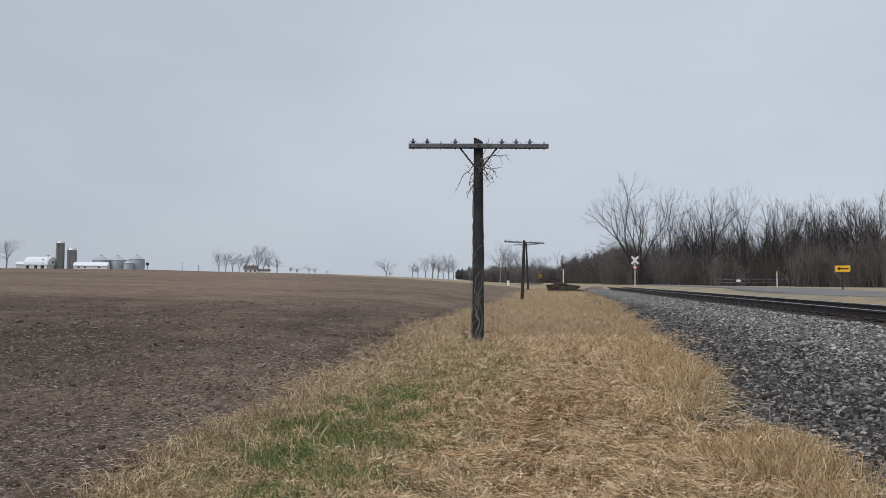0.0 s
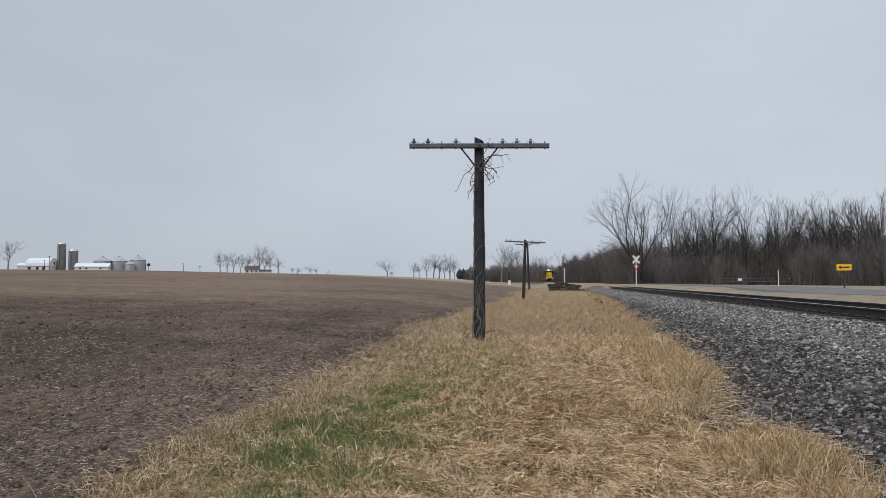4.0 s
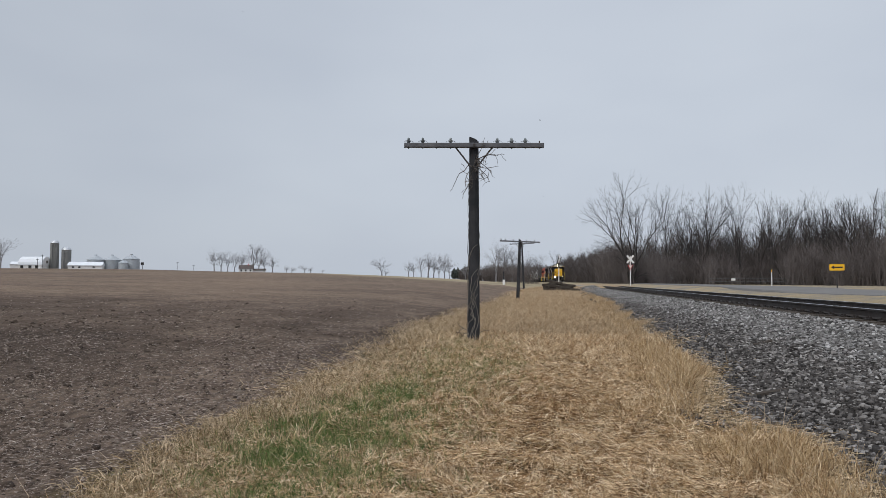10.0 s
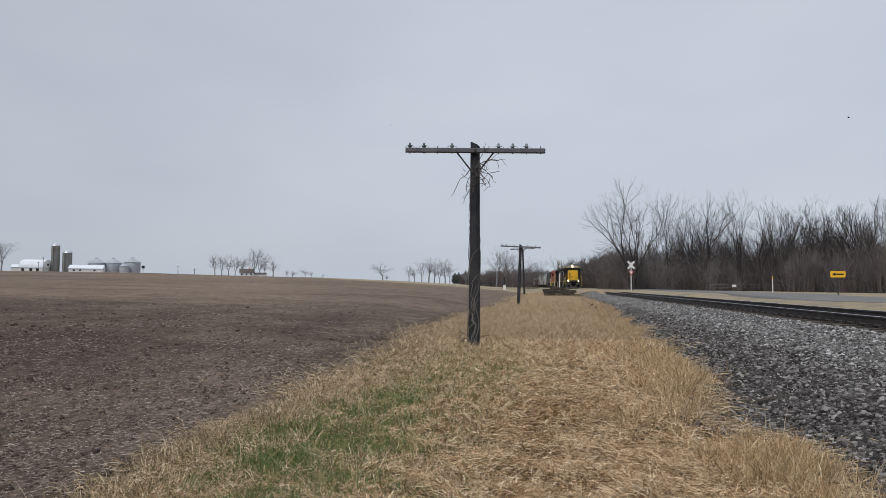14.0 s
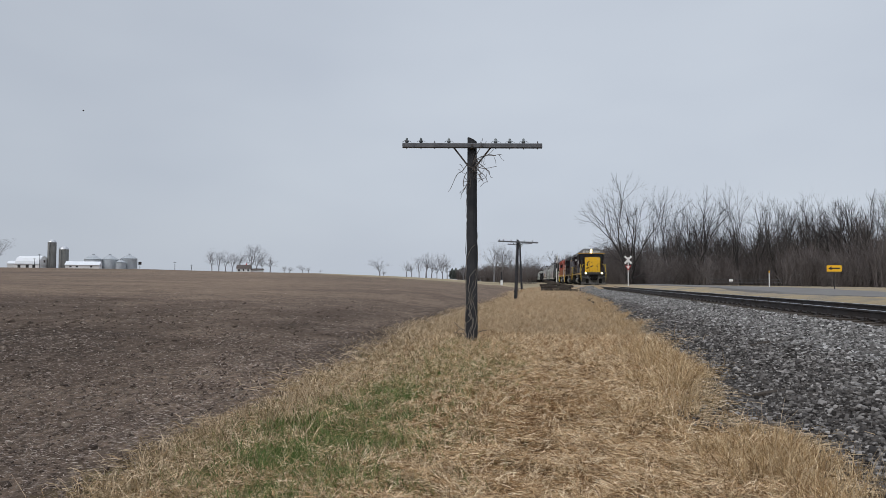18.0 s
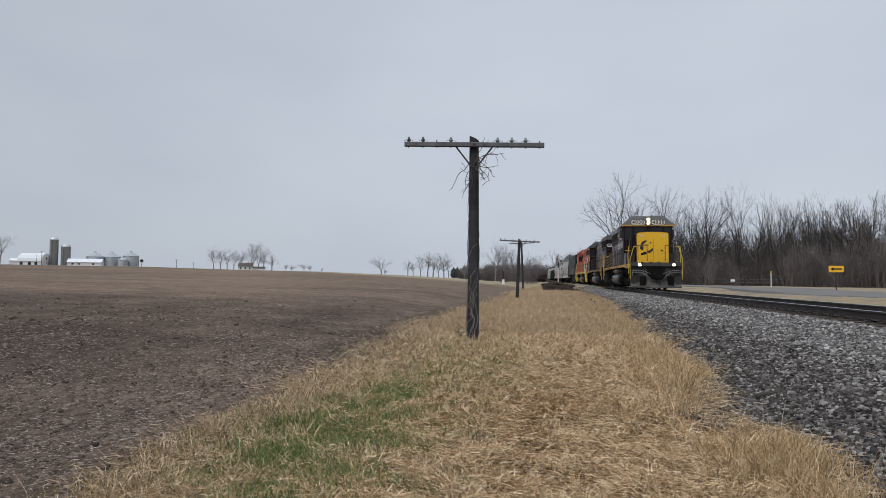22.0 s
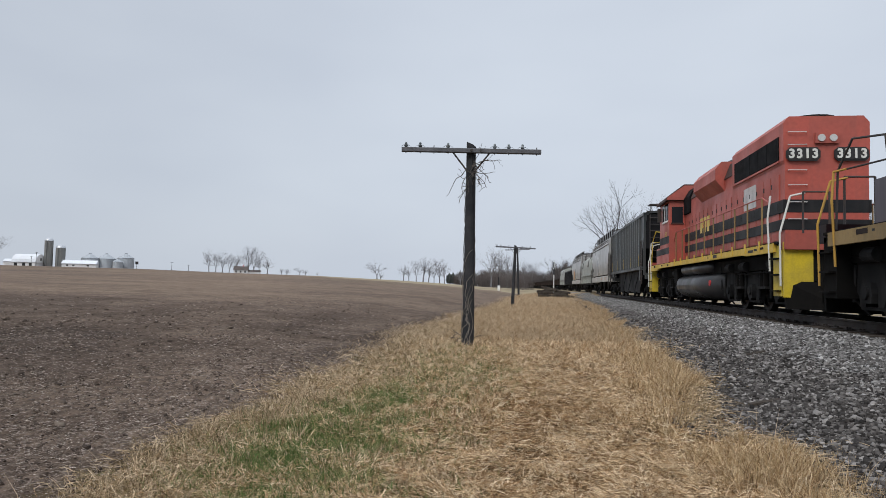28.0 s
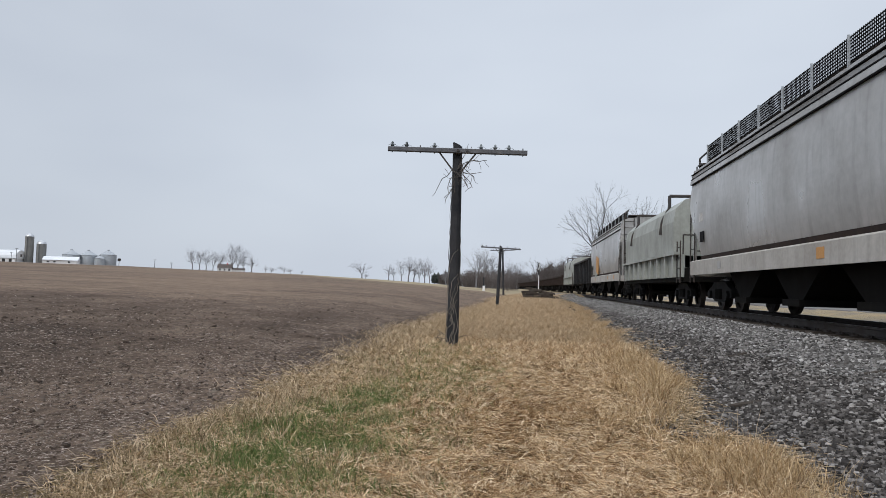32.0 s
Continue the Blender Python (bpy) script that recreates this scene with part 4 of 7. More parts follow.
# ---- the train ----
MAROON = worn("faded_maroon_paint", (0.012, 0.005, 0.0065), (0.024, 0.014, 0.016), 0.5, 0.9, 0.5, spec=0.14)
# lighter maroon: the sky's sheen on the hood sides is in the colour
MAROON_SIDE = worn("weathered_skylit_maroon", (0.030, 0.017, 0.026), (0.095, 0.070, 0.086), 0.6, 0.8, 0.34, spec=0.42)
GREY_ROOF = worn("grey_roof_paint", (0.17, 0.177, 0.187), (0.10, 0.102, 0.107), 0.6, 1.0, 0.5)
OLD_GREY = worn("sooty_grey_paint", (0.085, 0.085, 0.09), (0.035, 0.035, 0.035), 0.6, 1.0, 0.5)
CAB_YELLOW = worn("nose_yellow_paint", (0.76, 0.43, 0.012), (0.55, 0.30, 0.02), 0.35, 1.6, 0.4)
SILL_YELLOW = worn("dirty_yellow_stripe", (0.52, 0.29, 0.04), (0.27, 0.175, 0.065), 0.6, 1.2, 0.5)
UNDER_GREY = worn("sooty_apron", (0.045, 0.044, 0.043), (0.10, 0.095, 0.09), 0.6, 1.5, 0.75)
SOOT_ROOF = worn("soot_darkened_roof", (0.035, 0.022, 0.018), (0.11, 0.04, 0.03), 0.6, 0.8, 0.6)
SILL_BRIGHT = worn("yellow_sill_paint", (0.64, 0.43, 0.055), (0.40, 0.28, 0.07), 0.5, 1.2, 0.5)
DULL_SILL = worn("faded_tan_stripe", (0.30, 0.20, 0.075), (0.16, 0.12, 0.07), 0.7, 1.2, 0.6)
BRIGHT_YELLOW = worn("bright_yellow_paint", (0.66, 0.49, 0.03), (0.32, 0.24, 0.06), 0.6, 2.0, 0.45)
ORANGE = worn("orange_red_paint", (0.45, 0.090, 0.063), (0.25, 0.082, 0.066), 0.6, 0.9, 0.42)
STRIPE_BLACK = worn("black_stripe_paint", (0.014, 0.015, 0.017), (0.042, 0.040, 0.040), 0.5, 1.2, 0.5, spec=0.2)
PILOT_GREY = worn("dusty_grey_pilot", (0.035, 0.034, 0.034), (0.085, 0.080, 0.076), 0.6, 1.5, 0.8)
PLOW_GREY = worn("dust_whitened_plow", (0.062, 0.060, 0.058), (0.17, 0.16, 0.15), 0.8, 1.3, 0.85)
# kept near black: the light blocked below is in this colour
UNDER = worn("grimy_shaded_underframe", (0.006, 0.0058, 0.0056), (0.015, 0.0135, 0.012), 0.6, 2.0, 0.8, spec=0.1)
TRUCK = worn("dusty_truck_casting", (0.010, 0.0105, 0.0115), (0.046, 0.045, 0.044), 0.6, 2.0, 0.75, spec=0.12)
TANK = worn("dark_fuel_tank", (0.022, 0.022, 0.025), (0.048, 0.046, 0.045), 0.5, 1.0, 0.25, spec=0.6)
WHEEL = worn("steel_wheel", (0.022, 0.019, 0.017), (0.05, 0.041, 0.034), 0.6, 3.0, 0.6, 0.4)
SCREEN = worn("dark_radiator_screen", (0.006, 0.006, 0.007), (0.014, 0.014, 0.015), 0.4, 3.0, 0.75, spec=0.12)
LAMP = glow("burning_headlight", (1.0, 0.70, 0.28), 50.0)
DITCH = glow("burning_ditch_light", (1.0, 0.70, 0.28), 50.0)
UNLIT = worn("unlit_lens", (0.55, 0.56, 0.55), (0.4, 0.4, 0.4), 0.2, 5.0, 0.15, streak=False)
LETTER = worn("white_lettering", (0.62, 0.61, 0.60), (0.30, 0.28, 0.28), 0.6, 3.0, 0.55)
NUMBER_WHITE = worn("number_board_white", (0.70, 0.70, 0.66), (0.6, 0.6, 0.55), 0.3, 3.0, 0.5)
GOLD = worn("gold_lettering", (0.66, 0.50, 0.14), (0.4, 0.3, 0.1), 0.5, 3.0, 0.5)
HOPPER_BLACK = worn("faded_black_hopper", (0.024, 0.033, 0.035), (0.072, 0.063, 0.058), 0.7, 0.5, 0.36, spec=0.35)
# lighter copy of the hopper paint, for ribs catching the light
RIB_BLACK = worn("glossy_lit_ribs", (0.040, 0.048, 0.051), (0.10, 0.10, 0.10), 0.5, 0.9, 0.30, spec=0.6)
# near-black copy of the hopper paint for shaded ends and undersides
HOPPER_DARK = worn("grimy_shaded_slopes", (0.007, 0.0075, 0.009), (0.018, 0.018, 0.020), 0.6, 0.8, 0.6, spec=0.15)
HOPPER_GREY = worn("weathered_grey_hopper", (0.45, 0.447, 0.44), (0.23, 0.222, 0.212), 0.65, 0.45, 0.26, 0.25, spec=0.8)
HOPPER_PALE = worn("pale_grey_sill", (0.46, 0.44, 0.41), (0.27, 0.245, 0.22), 0.6, 0.9, 0.55)
COIL_PALE = worn("pale_green_grey_hood", (0.36, 0.378, 0.352), (0.20, 0.208, 0.185), 0.6, 0.7, 0.5)
RUSTY = worn("rust_brown_gondola", (0.028, 0.021, 0.019), (0.06, 0.042, 0.035), 0.7, 0.8, 0.8)
GRAFFITI = worn("orange_paint_patch", (0.55, 0.27, 0.08), (0.4, 0.25, 0.12), 0.5, 2.0, 0.6)

wheelsets = []


def make_wheel_mesh(r):
    mb = MB()
    for k in (-1, 1):
        x = k * 0.70
        prof = [(0.10, -0.06), (0.12, -0.02), (r - 0.13, -0.01), (r - 0.11, -0.065), (r, -0.065), (r + 0.0, 0.045), (r + 0.026, 0.052), (r + 0.026, 0.075), (r - 0.11, 0.075), (r - 0.13, 0.03), (0.12, 0.05), (0.10, 0.07)]
        n = 24
        m = len(prof)
        vs = [(x - k * h, a * math.cos(2 * math.pi * i / n), a * math.sin(2 * math.pi * i / n)) for i in range(n) for a, h in prof]
        fs = [(i * m + j, (i + 1) % n * m + j, (i + 1) % n * m + (j + 1) % m, i * m + (j + 1) % m) for i in range(n) for j in range(m)]
        mb.add(vs, fs)
    mb.cyl((-0.9, 0, 0), (0.9, 0, 0), 0.09, n=10)
    return mb.mesh("wheelset", WHEEL)


WHEEL_BIG, WHEEL_CAR = make_wheel_mesh(0.51), make_wheel_mesh(0.46)


def wheelset(parent, y, r):
    ob = part("wheelset", WHEEL_BIG if r > 0.48 else WHEEL_CAR, None, parent, at=Matrix.Translation((0, y, r)))
    wheelsets.append((ob, y, r))


def loco_truck(parent, yc):
    for k in (-1, 1):
        x0, x1 = sorted((k * 0.96, k * 1.12))
        # casting: deep beam with a pair of pedestal legs at each axle
        low = []
        for a in (2.06, 0.0, -2.06):
            low += [(a + 0.62, 0.60), (a + 0.46, 0.44), (a + 0.42, 0.27), (a + 0.22, 0.27), (a + 0.20, 0.60), (a - 0.20, 0.60), (a - 0.22, 0.27), (a - 0.42, 0.27), (a - 0.46, 0.44), (a - 0.62, 0.60)]
        prof = [(-2.78, 0.90), (-2.62, 1.04), (-1.5, 1.10), (-0.5, 1.00), (0.5, 1.00), (1.5, 1.10), (2.62, 1.04), (2.78, 0.90), (2.78, 0.66)] + low + [(-2.78, 0.66)]
        sf = part("sideframe", MB().prism([(yc + a, b) for a, b in prof], x0, x1, "x"), TRUCK, parent, "dusty grey steel casting")
        for a in (-2.06, 0.0, 2.06):
            jb = part("journal_box", MB().prism([(yc + a - 0.17, 0.33), (yc + a + 0.17, 0.33), (yc + a + 0.2, 0.5), (yc + a + 0.15, 0.68), (yc + a - 0.15, 0.68), (yc + a - 0.2, 0.5)], *sorted((k * 0.97, k * 1.21)), "x"), TRUCK, sf)
            part("bearing_cap", MB().cyl((k * 1.205, yc + a, 0.51), (k * 1.25, yc + a, 0.51), 0.115, n=14), TRUCK, jb)
            part("pedestal_strap", MB().box(*sorted((k * 1.0, k * 1.10)), yc + a - 0.44, yc + a + 0.44, 0.215, 0.268), TRUCK, sf)
            for e in (-1, 1):
                part("brake_shoe", MB().prism([(yc + a + e * 0.50, 0.70), (yc + a + e * 0.60, 0.70), (yc + a + e * 0.64, 0.45), (yc + a + e * 0.60, 0.24), (yc + a + e * 0.55, 0.24), (yc + a + e * 0.56, 0.48)], *sorted((k * 0.72, k * 0.94)), "x"), UNDER, sf)
                part("brake_hanger", MB().cyl((k * 1.15, yc + a + e * 0.52, 0.98), (k * 1.15, yc + a + e * 0.60, 0.34), 0.028, n=6), TRUCK, sf)
        for a in (-1.03, 1.03):
            part("spring", MB().cyl((k * 1.15, yc + a - 0.14, 0.62), (k * 1.15, yc + a - 0.14, 0.94), 0.085, n=10).cyl((k * 1.15, yc + a + 0.14, 0.62), (k * 1.15, yc + a + 0.14, 0.94), 0.085, n=10), UNDER, sf)
            part("spring_seat", MB().box(*sorted((k * 0.98, k * 1.24)), yc + a - 0.3, yc + a + 0.3, 0.56, 0.62), TRUCK, sf)
            for q in range(4):
                part("bolt", MB().cyl((k * 1.12, yc + a - 0.3 + 0.2 * q, 1.0), (k * 1.145, yc + a - 0.3 + 0.2 * q, 1.0), 0.025, n=6), UNDER, sf)
        for a in (-1.95, 0.35, 1.75):
            part("brake_cylinder", MB().cyl((k * 1.24, yc + a - 0.24, 1.13), (k * 1.24, yc + a + 0.18, 1.13), 0.125, n=14).cyl((k * 1.24, yc + a + 0.18, 1.13), (k * 1.24, yc + a + 0.42, 1.10), 0.03, n=6), TRUCK, sf)
        for e in (-1, 1):
            part("sand_pipe", MB().tube([(k * 1.2, yc + e * 2.9, 1.2), (k * 1.2, yc + e * 2.85, 0.55), (k * 0.9, yc + e * 2.62, 0.12)], 0.025, 6), TRUCK, sf)
        part("brake_pipe", MB().tube([(k * 1.2, yc - 2.6, 1.16), (k * 1.22, yc - 1.2, 0.96), (k * 1.22, yc + 0.2, 0.92), (k * 1.2, yc + 2.6, 1.14)], 0.018, 5), UNDER, sf)
    for a in (-2.06, 0.0, 2.06):
        wheelset(parent, yc + a, 0.51)
        part("traction_motor", MB().prism([(yc + a - 0.85, 0.12), (yc + a + 0.9, 0.10), (yc + a + 1.0, 0.4), (yc + a + 0.9, 0.8), (yc + a - 0.85, 0.85)], -0.56, 0.56, "x"), UNDER, parent)
    part("bolster", MB().box(-0.62, 0.62, yc - 2.6, yc + 2.6, 0.70, 1.2), UNDER, parent)


def rail_posts(parent, x, ys, z0, z1, mat, top=True):
    for y in ys:
        part("stanchion", MB().cyl((x, y, z0), (x, y, z1), 0.022, n=6), mat, parent)
    if top:
        part("handrail", MB().tube([(x, ys[0] - 0.3, z1 - 0.35), (x, ys[0], z1), (x, ys[-1], z1), (x, ys[-1] + 0.3, z1 - 0.35)], 0.02, 6), mat, parent)


def settle(th):
    """Lifts pieces nested deeper than sub-parts to the part above them."""
    for a in th.children:
        for b in a.children:
            for c in list(b.children):
                c.matrix_basis = b.matrix_basis @ c.matrix_basis
                c.parent = a
    return th


def make_loco(name, u, label, body, side, roof, sill, pilot, number, cab_first, nose, hand, style):
    """Six-axle hood locomotive, 18.4 m over its end plates; y runs from the end plate of the cab end. Origin at mid-length on the rail heads."""
    L = 18.4
    th = thing(name, None, label, "locomotive", "locomotives of the freight train")
    base = Matrix.Translation((0, -L / 2, 0)) if cab_first else Matrix.Rotation(math.pi, 4, "Z") @ Matrix.Translation((0, -L / 2, 0))

    def p(nm, mb, mat, parent=None, lab="", smooth=False):
        ob = part(nm, mb, mat, parent or th, lab, smooth)
        if parent is None:
            ob.matrix_basis = base @ ob.matrix_basis
        return ob

    # frame, sill stripe, deck
    frame_ = p("underframe", MB().box(-1.2, 1.2, 0.4, L - 0.4, 1.02, 1.36), UNDER)
    for k in (-1, 1):
        prof = [(0.55, 1.56), (L - 0.55, 1.56), (L - 0.55, 1.36), (L - 2.6, 1.36), (L - 3.0, 1.40), (3.0, 1.40), (2.6, 1.32), (0.55, 1.32)]
        p("side_sill", MB().prism(prof, min(k * 1.44, k * 1.52), max(k * 1.44, k * 1.52), "x"), sill)
    p("walkway", MB().box(-1.50, 1.50, 0.3, L - 0.3, 1.53, 1.58), UNDER)
    # ends: pilot plate, plow, steps, coupler
    for e in (0, 1):
        def Y(v, e=e):
            return v if e == 0 else L - v
        pl = p("pilot", MB().prism([(-1.42, 1.55), (1.42, 1.55), (1.42, 0.42), (1.25, 0.32), (-1.25, 0.32), (-1.42, 0.42)], Y(0.12), Y(0.2)), pilot)
        p("end_apron", MB().box(-1.45, 1.45, min(Y(-0.02), Y(0.32)), max(Y(-0.02), Y(0.32)), 1.40, 1.62 if cab_first else 1.74), UNDER_GREY if cab_first else body, pl)
        if e == 0 or not cab_first:
            for k in (-1, 1):
                vs = [(k * 0.28, Y(-0.25), 0.12), (k * 1.4, Y(0.08), 0.14), (k * 1.42, Y(0.12), 0.72), (k * 0.32, Y(-0.05), 0.72), (k * 0.28, Y(-0.17), 0.12), (k * 1.4, Y(0.16), 0.14), (k * 1.42, Y(0.2), 0.72), (k * 0.32, Y(0.03), 0.72)]
                if style == "maroon_lead":
                    sheet, nu, nv = MB(), 9, 6
                    for layer in (0.0, 0.05):
                        for i in range(nu + 1):
                            u = i / nu
                            top = 0.60 + 0.38 * float(step(u, 0.22, 0.42))
                            for j in range(nv + 1):
                                v = j / nv
                                sheet.v.append((k * 1.46 * u, -0.52 + 0.58 * u + 0.20 * math.sin(math.pi * v) + 0.14 * v + layer, 0.11 + (top - 0.11) * v))
                    m1 = (nu + 1) * (nv + 1)
                    for i in range(nu):
                        for j in range(nv):
                            q = i * (nv + 1) + j
                            sheet.f += [(q, q + 1, q + nv + 2, q + nv + 1), (m1 + q, m1 + q + nv + 1, m1 + q + nv + 2, m1 + q + 1)]
                        for j in (0, nv):
                            q = i * (nv + 1) + j
                            sheet.f.append((q, q + nv + 1, m1 + q + nv + 1, m1 + q))
                    p("plow", sheet, PLOW_GREY, pl, "curved dust-whitened plow blade", True)
                    # solid dark block paints the shade inside the opening
                    p("step_opening", MB().prism([(k * 0.62, 0.30), (k * 0.98, 0.28), (k * 0.98, 0.80), (k * 0.62, 0.80)], -0.17, -0.02), UNDER, pl, "dark block for the shade in a plow opening")
                else:
                    p("plow", MB().add(vs, [(0, 1, 2, 3), (4, 5, 6, 7), (0, 1, 5, 4), (1, 2, 6, 5), (2, 3, 7, 6), (3, 0, 4, 7)]), pilot, pl)
                # dark plate stands in for the shaded hose recess
                p("hose_pocket", MB().box(min(k * 0.62, k * 0.95), max(k * 0.62, k * 0.95), min(Y(0.085), Y(0.12)), max(Y(0.085), Y(0.12)), 0.74, 1.05), UNDER, pl)
                p("air_hose", MB().tube([(k * 0.78, Y(0.1), 1.0), (k * 0.8, Y(-0.16), 0.85), (k * 0.76, Y(-0.2), 0.5), (k * 0.74, Y(-0.12), 0.32)], 0.026, 6), UNDER, pl)
        p("coupler_pocket", MB().box(-0.50, 0.50, min(Y(0.08), Y(0.14)), max(Y(0.08), Y(0.14)), 0.45, 1.30), UNDER, pl)
        cp = MB().box(-0.14, 0.14, min(Y(-0.55), Y(0.2)), max(Y(-0.55), Y(0.2)), 0.72, 0.98)
        cp.prism([(-0.2, 0.68), (0.2, 0.68), (0.24, 0.85), (0.2, 1.02), (-0.2, 1.02), (-0.24, 0.85)], Y(-0.88), Y(-0.5))
        p("coupler", cp, UNDER, pl)
        for k in (-1, 1):
            sw = p("step_well", MB().box(min(k * 1.05, k * 1.45), max(k * 1.05, k * 1.45), min(Y(0.2), Y(0.75)), max(Y(0.2), Y(0.75)), 0.40, 1.5), pilot if style != "orange" else BRIGHT_YELLOW, pl)
            if style == "orange":
                p("step_panel", MB().box(*sorted((k * 0.86, k * 1.46)), *sorted((Y(0.07), Y(0.118))), 0.38, 1.56), BRIGHT_YELLOW, pl, "yellow step panel with dirt")
            for z in (0.5, 0.85, 1.2):
                p("tread", MB().box(min(k * 1.1, k * 1.56), max(k * 1.1, k * 1.56), min(Y(0.25), Y(0.7)), max(Y(0.25), Y(0.7)), z, z + 0.03), UNDER, sw)
            p("grab_rail", MB().tube([(k * 1.5, Y(0.12), 0.62), (k * 1.52, Y(0.1), 1.75), (k * 1.3, Y(0.12), 2.55), (k * 1.0, Y(0.12), 2.62)], 0.022, 6), hand, pl)
            p("grab_rail", MB().tube([(k * 1.5, Y(0.82), 0.95), (k * 1.55, Y(0.82), 2.1), (k * 1.5, Y(0.78), 2.62), (k * 1.42, Y(1.1), 2.62)], 0.022, 6), hand, pl)
        # end railing
        er = p("end_railing", MB().tube([(-1.25, Y(0.1), 2.62), (-0.55, Y(0.08), 2.66), (-0.5, Y(0.08), 2.66), (-0.45, Y(0.08), 2.66)], 0.02, 6), IRON)
        for x in (-1.05, -0.52, 0.52, 1.05):
            p("stanchion", MB().cyl((x, Y(0.1), 1.7), (x, Y(0.1), 2.64), 0.022, n=6), IRON, er)
        p("handrail", MB().tube([(-1.05, Y(0.1), 2.64), (-0.52, Y(0.1), 2.64)], 0.02, 6), IRON, er)
        p("handrail", MB().tube([(0.52, Y(0.1), 2.64), (1.05, Y(0.1), 2.64)], 0.02, 6), IRON, er)
        lit = cab_first and e == 0
        for k in (-1, 1) if lit else ():
            # pale bars paint the light caught by the step edges
            p("step_edge", MB().box(*sorted((k * 0.72, k * 1.40)), Y(-0.06), Y(0.1), 1.0, 1.03), GREY_ROOF, pl, "pale bar for the light on a step edge")
            p("lift_lever", MB().tube([(k * 0.35, Y(-0.1), 0.95), (k * 0.9, Y(-0.12), 1.15), (k * 1.38, Y(-0.12), 1.12), (k * 1.40, Y(-0.12), 0.8)], 0.016, 5), GREY_ROOF, pl)
        for k in (-1, 1) if lit else ():
            dlp = p("ditch_light", MB().cyl((k * 0.983, Y(-0.10), 1.484), (k * 0.983, Y(0.0), 1.484), 0.115, n=14), IRON)
            p("lens", MB().cyl((k * 0.983, Y(-0.12), 1.484), (k * 0.983, Y(-0.102), 1.484), 0.075, n=16), DITCH if lit else UNLIT, dlp)
    for k in (-1, 1):
        p("nose_railing", MB().tube([(k * 1.18, 2.2, 1.6), (k * 1.2, 2.0, 3.02), (k * 1.36, 1.2, 3.12), (k * 1.46, 0.85, 2.62), (k * 1.48, 0.82, 1.6)], 0.02, 6).tube([(k * 1.2, 2.0, 2.62), (k * 1.46, 0.85, 2.62)], 0.018, 6), IRON if style != "orange" else BRIGHT_YELLOW)
    # low nose
    c = 0.07
    nprof = [(-0.90, 1.58), (0.90, 1.58), (0.90, 3.3), (0.90 - c, 3.4), (0.3, 3.46), (-0.3, 3.46), (-0.90 + c, 3.4), (-0.90, 3.3)]
    ns = p("nose", MB().prism(nprof, 1.5, 3.4), body)
    if style == "maroon_lead":
        fp = [(-0.90, 1.59), (0.90, 1.59), (0.94, 1.64), (0.94, 3.40), (0.86, 3.48), (0.3, 3.53), (-0.3, 3.53), (-0.86, 3.48), (-0.94, 3.40), (-0.94, 1.64)]
        p("nose_face", MB().prism(fp, 1.40, 1.52), nose, ns, "yellow nose panel with worn black emblem")
    if style == "maroon_lead":
        rng = random.Random(4)

        def crescent(cx, cz, r, a0, a1, thick, n=9):
            """A worn crescent, thickest amidships."""
            outer, inner = [], []
            for k in range(n + 1):
                u = k / n
                a = radians(a0 + (a1 - a0) * u)
                t = thick * math.sin(math.pi * (0.06 + 0.88 * u)) * rng.uniform(0.75, 1.15)
                outer.append((cx + (r + t * 0.5) * math.cos(a), cz + (r + t * 0.5) * math.sin(a)))
                inner.append((cx + (r - t * 0.5) * math.cos(a), cz + (r - t * 0.5) * math.sin(a)))
            mb = MB()
            for k in range(n):
                mb.prism([outer[k], outer[k + 1], inner[k + 1], inner[k]], 1.391, 1.398)
            p("worn_emblem", mb, BLACK, ns, "worn black emblem shape")

        crescent(-0.31, 2.63, 0.35, 92, 168, 0.17)
        crescent(-0.31, 2.63, 0.35, 158, 222, 0.21)
        crescent(-0.31, 2.63, 0.33, 262, 342, 0.16)
        crescent(0.62, 2.50, 0.14, 185, 290, 0.08, 5)
        p("worn_emblem", MB().prism([(-0.18, 2.90), (-0.07, 2.90), (-0.13, 2.79)], 1.391, 1.398), BLACK, ns, "worn black emblem shape")
        for x in (-0.62, 0.64):
            p("sticker", MB().box(x - 0.13, x + 0.09, 1.388, 1.399, 3.26, 3.33), LETTER, ns)
        for x, z in ((-0.62, 1.66), (-0.1, 1.66), (0.35, 1.66)):
            p("scuff", MB().box(x - 0.07, x + 0.07, 1.389, 1.399, z - 0.03, z + 0.04), BLACK, ns)
        p("nose_door_seam", MB().box(0.02, 0.06, 1.385, 1.399, 1.7, 3.1), SILL_YELLOW, ns)
        for z in (2.05, 2.45):
            p("cab_handle", MB().tube([(-1.42, 3.28, z), (-1.42, 3.22, z), (-1.02, 3.22, z), (-1.02, 3.28, z)], 0.026, 6), SILL_YELLOW, ns, "yellow grab handle")
        p("hand_brake", MB().cyl((-0.86, 0.06, 2.10), (-0.58, 0.12, 2.20), 0.075, n=10), MAROON, ns)
    # cab
    cab = p("cab", MB().box(-1.52, 1.52, 3.3, 5.4, 1.58, 4.10), body)
    rp = [(-1.66, 4.03), (-1.66, 4.11), (-0.97, 4.67), (0.97, 4.67), (1.66, 4.11), (1.66, 4.03)]
    p("cab_roof", MB().prism(rp, 3.22, 5.5), roof, cab, "grey cab roof")
    if style == "orange":
        for y0, y1 in ((3.205, 3.218), (5.502, 5.515)):
            p("cab_gable", MB().prism([(a * 0.985, b + (0.02 if b < 4.2 else -0.05)) for a, b in rp], y0, y1), body, cab)
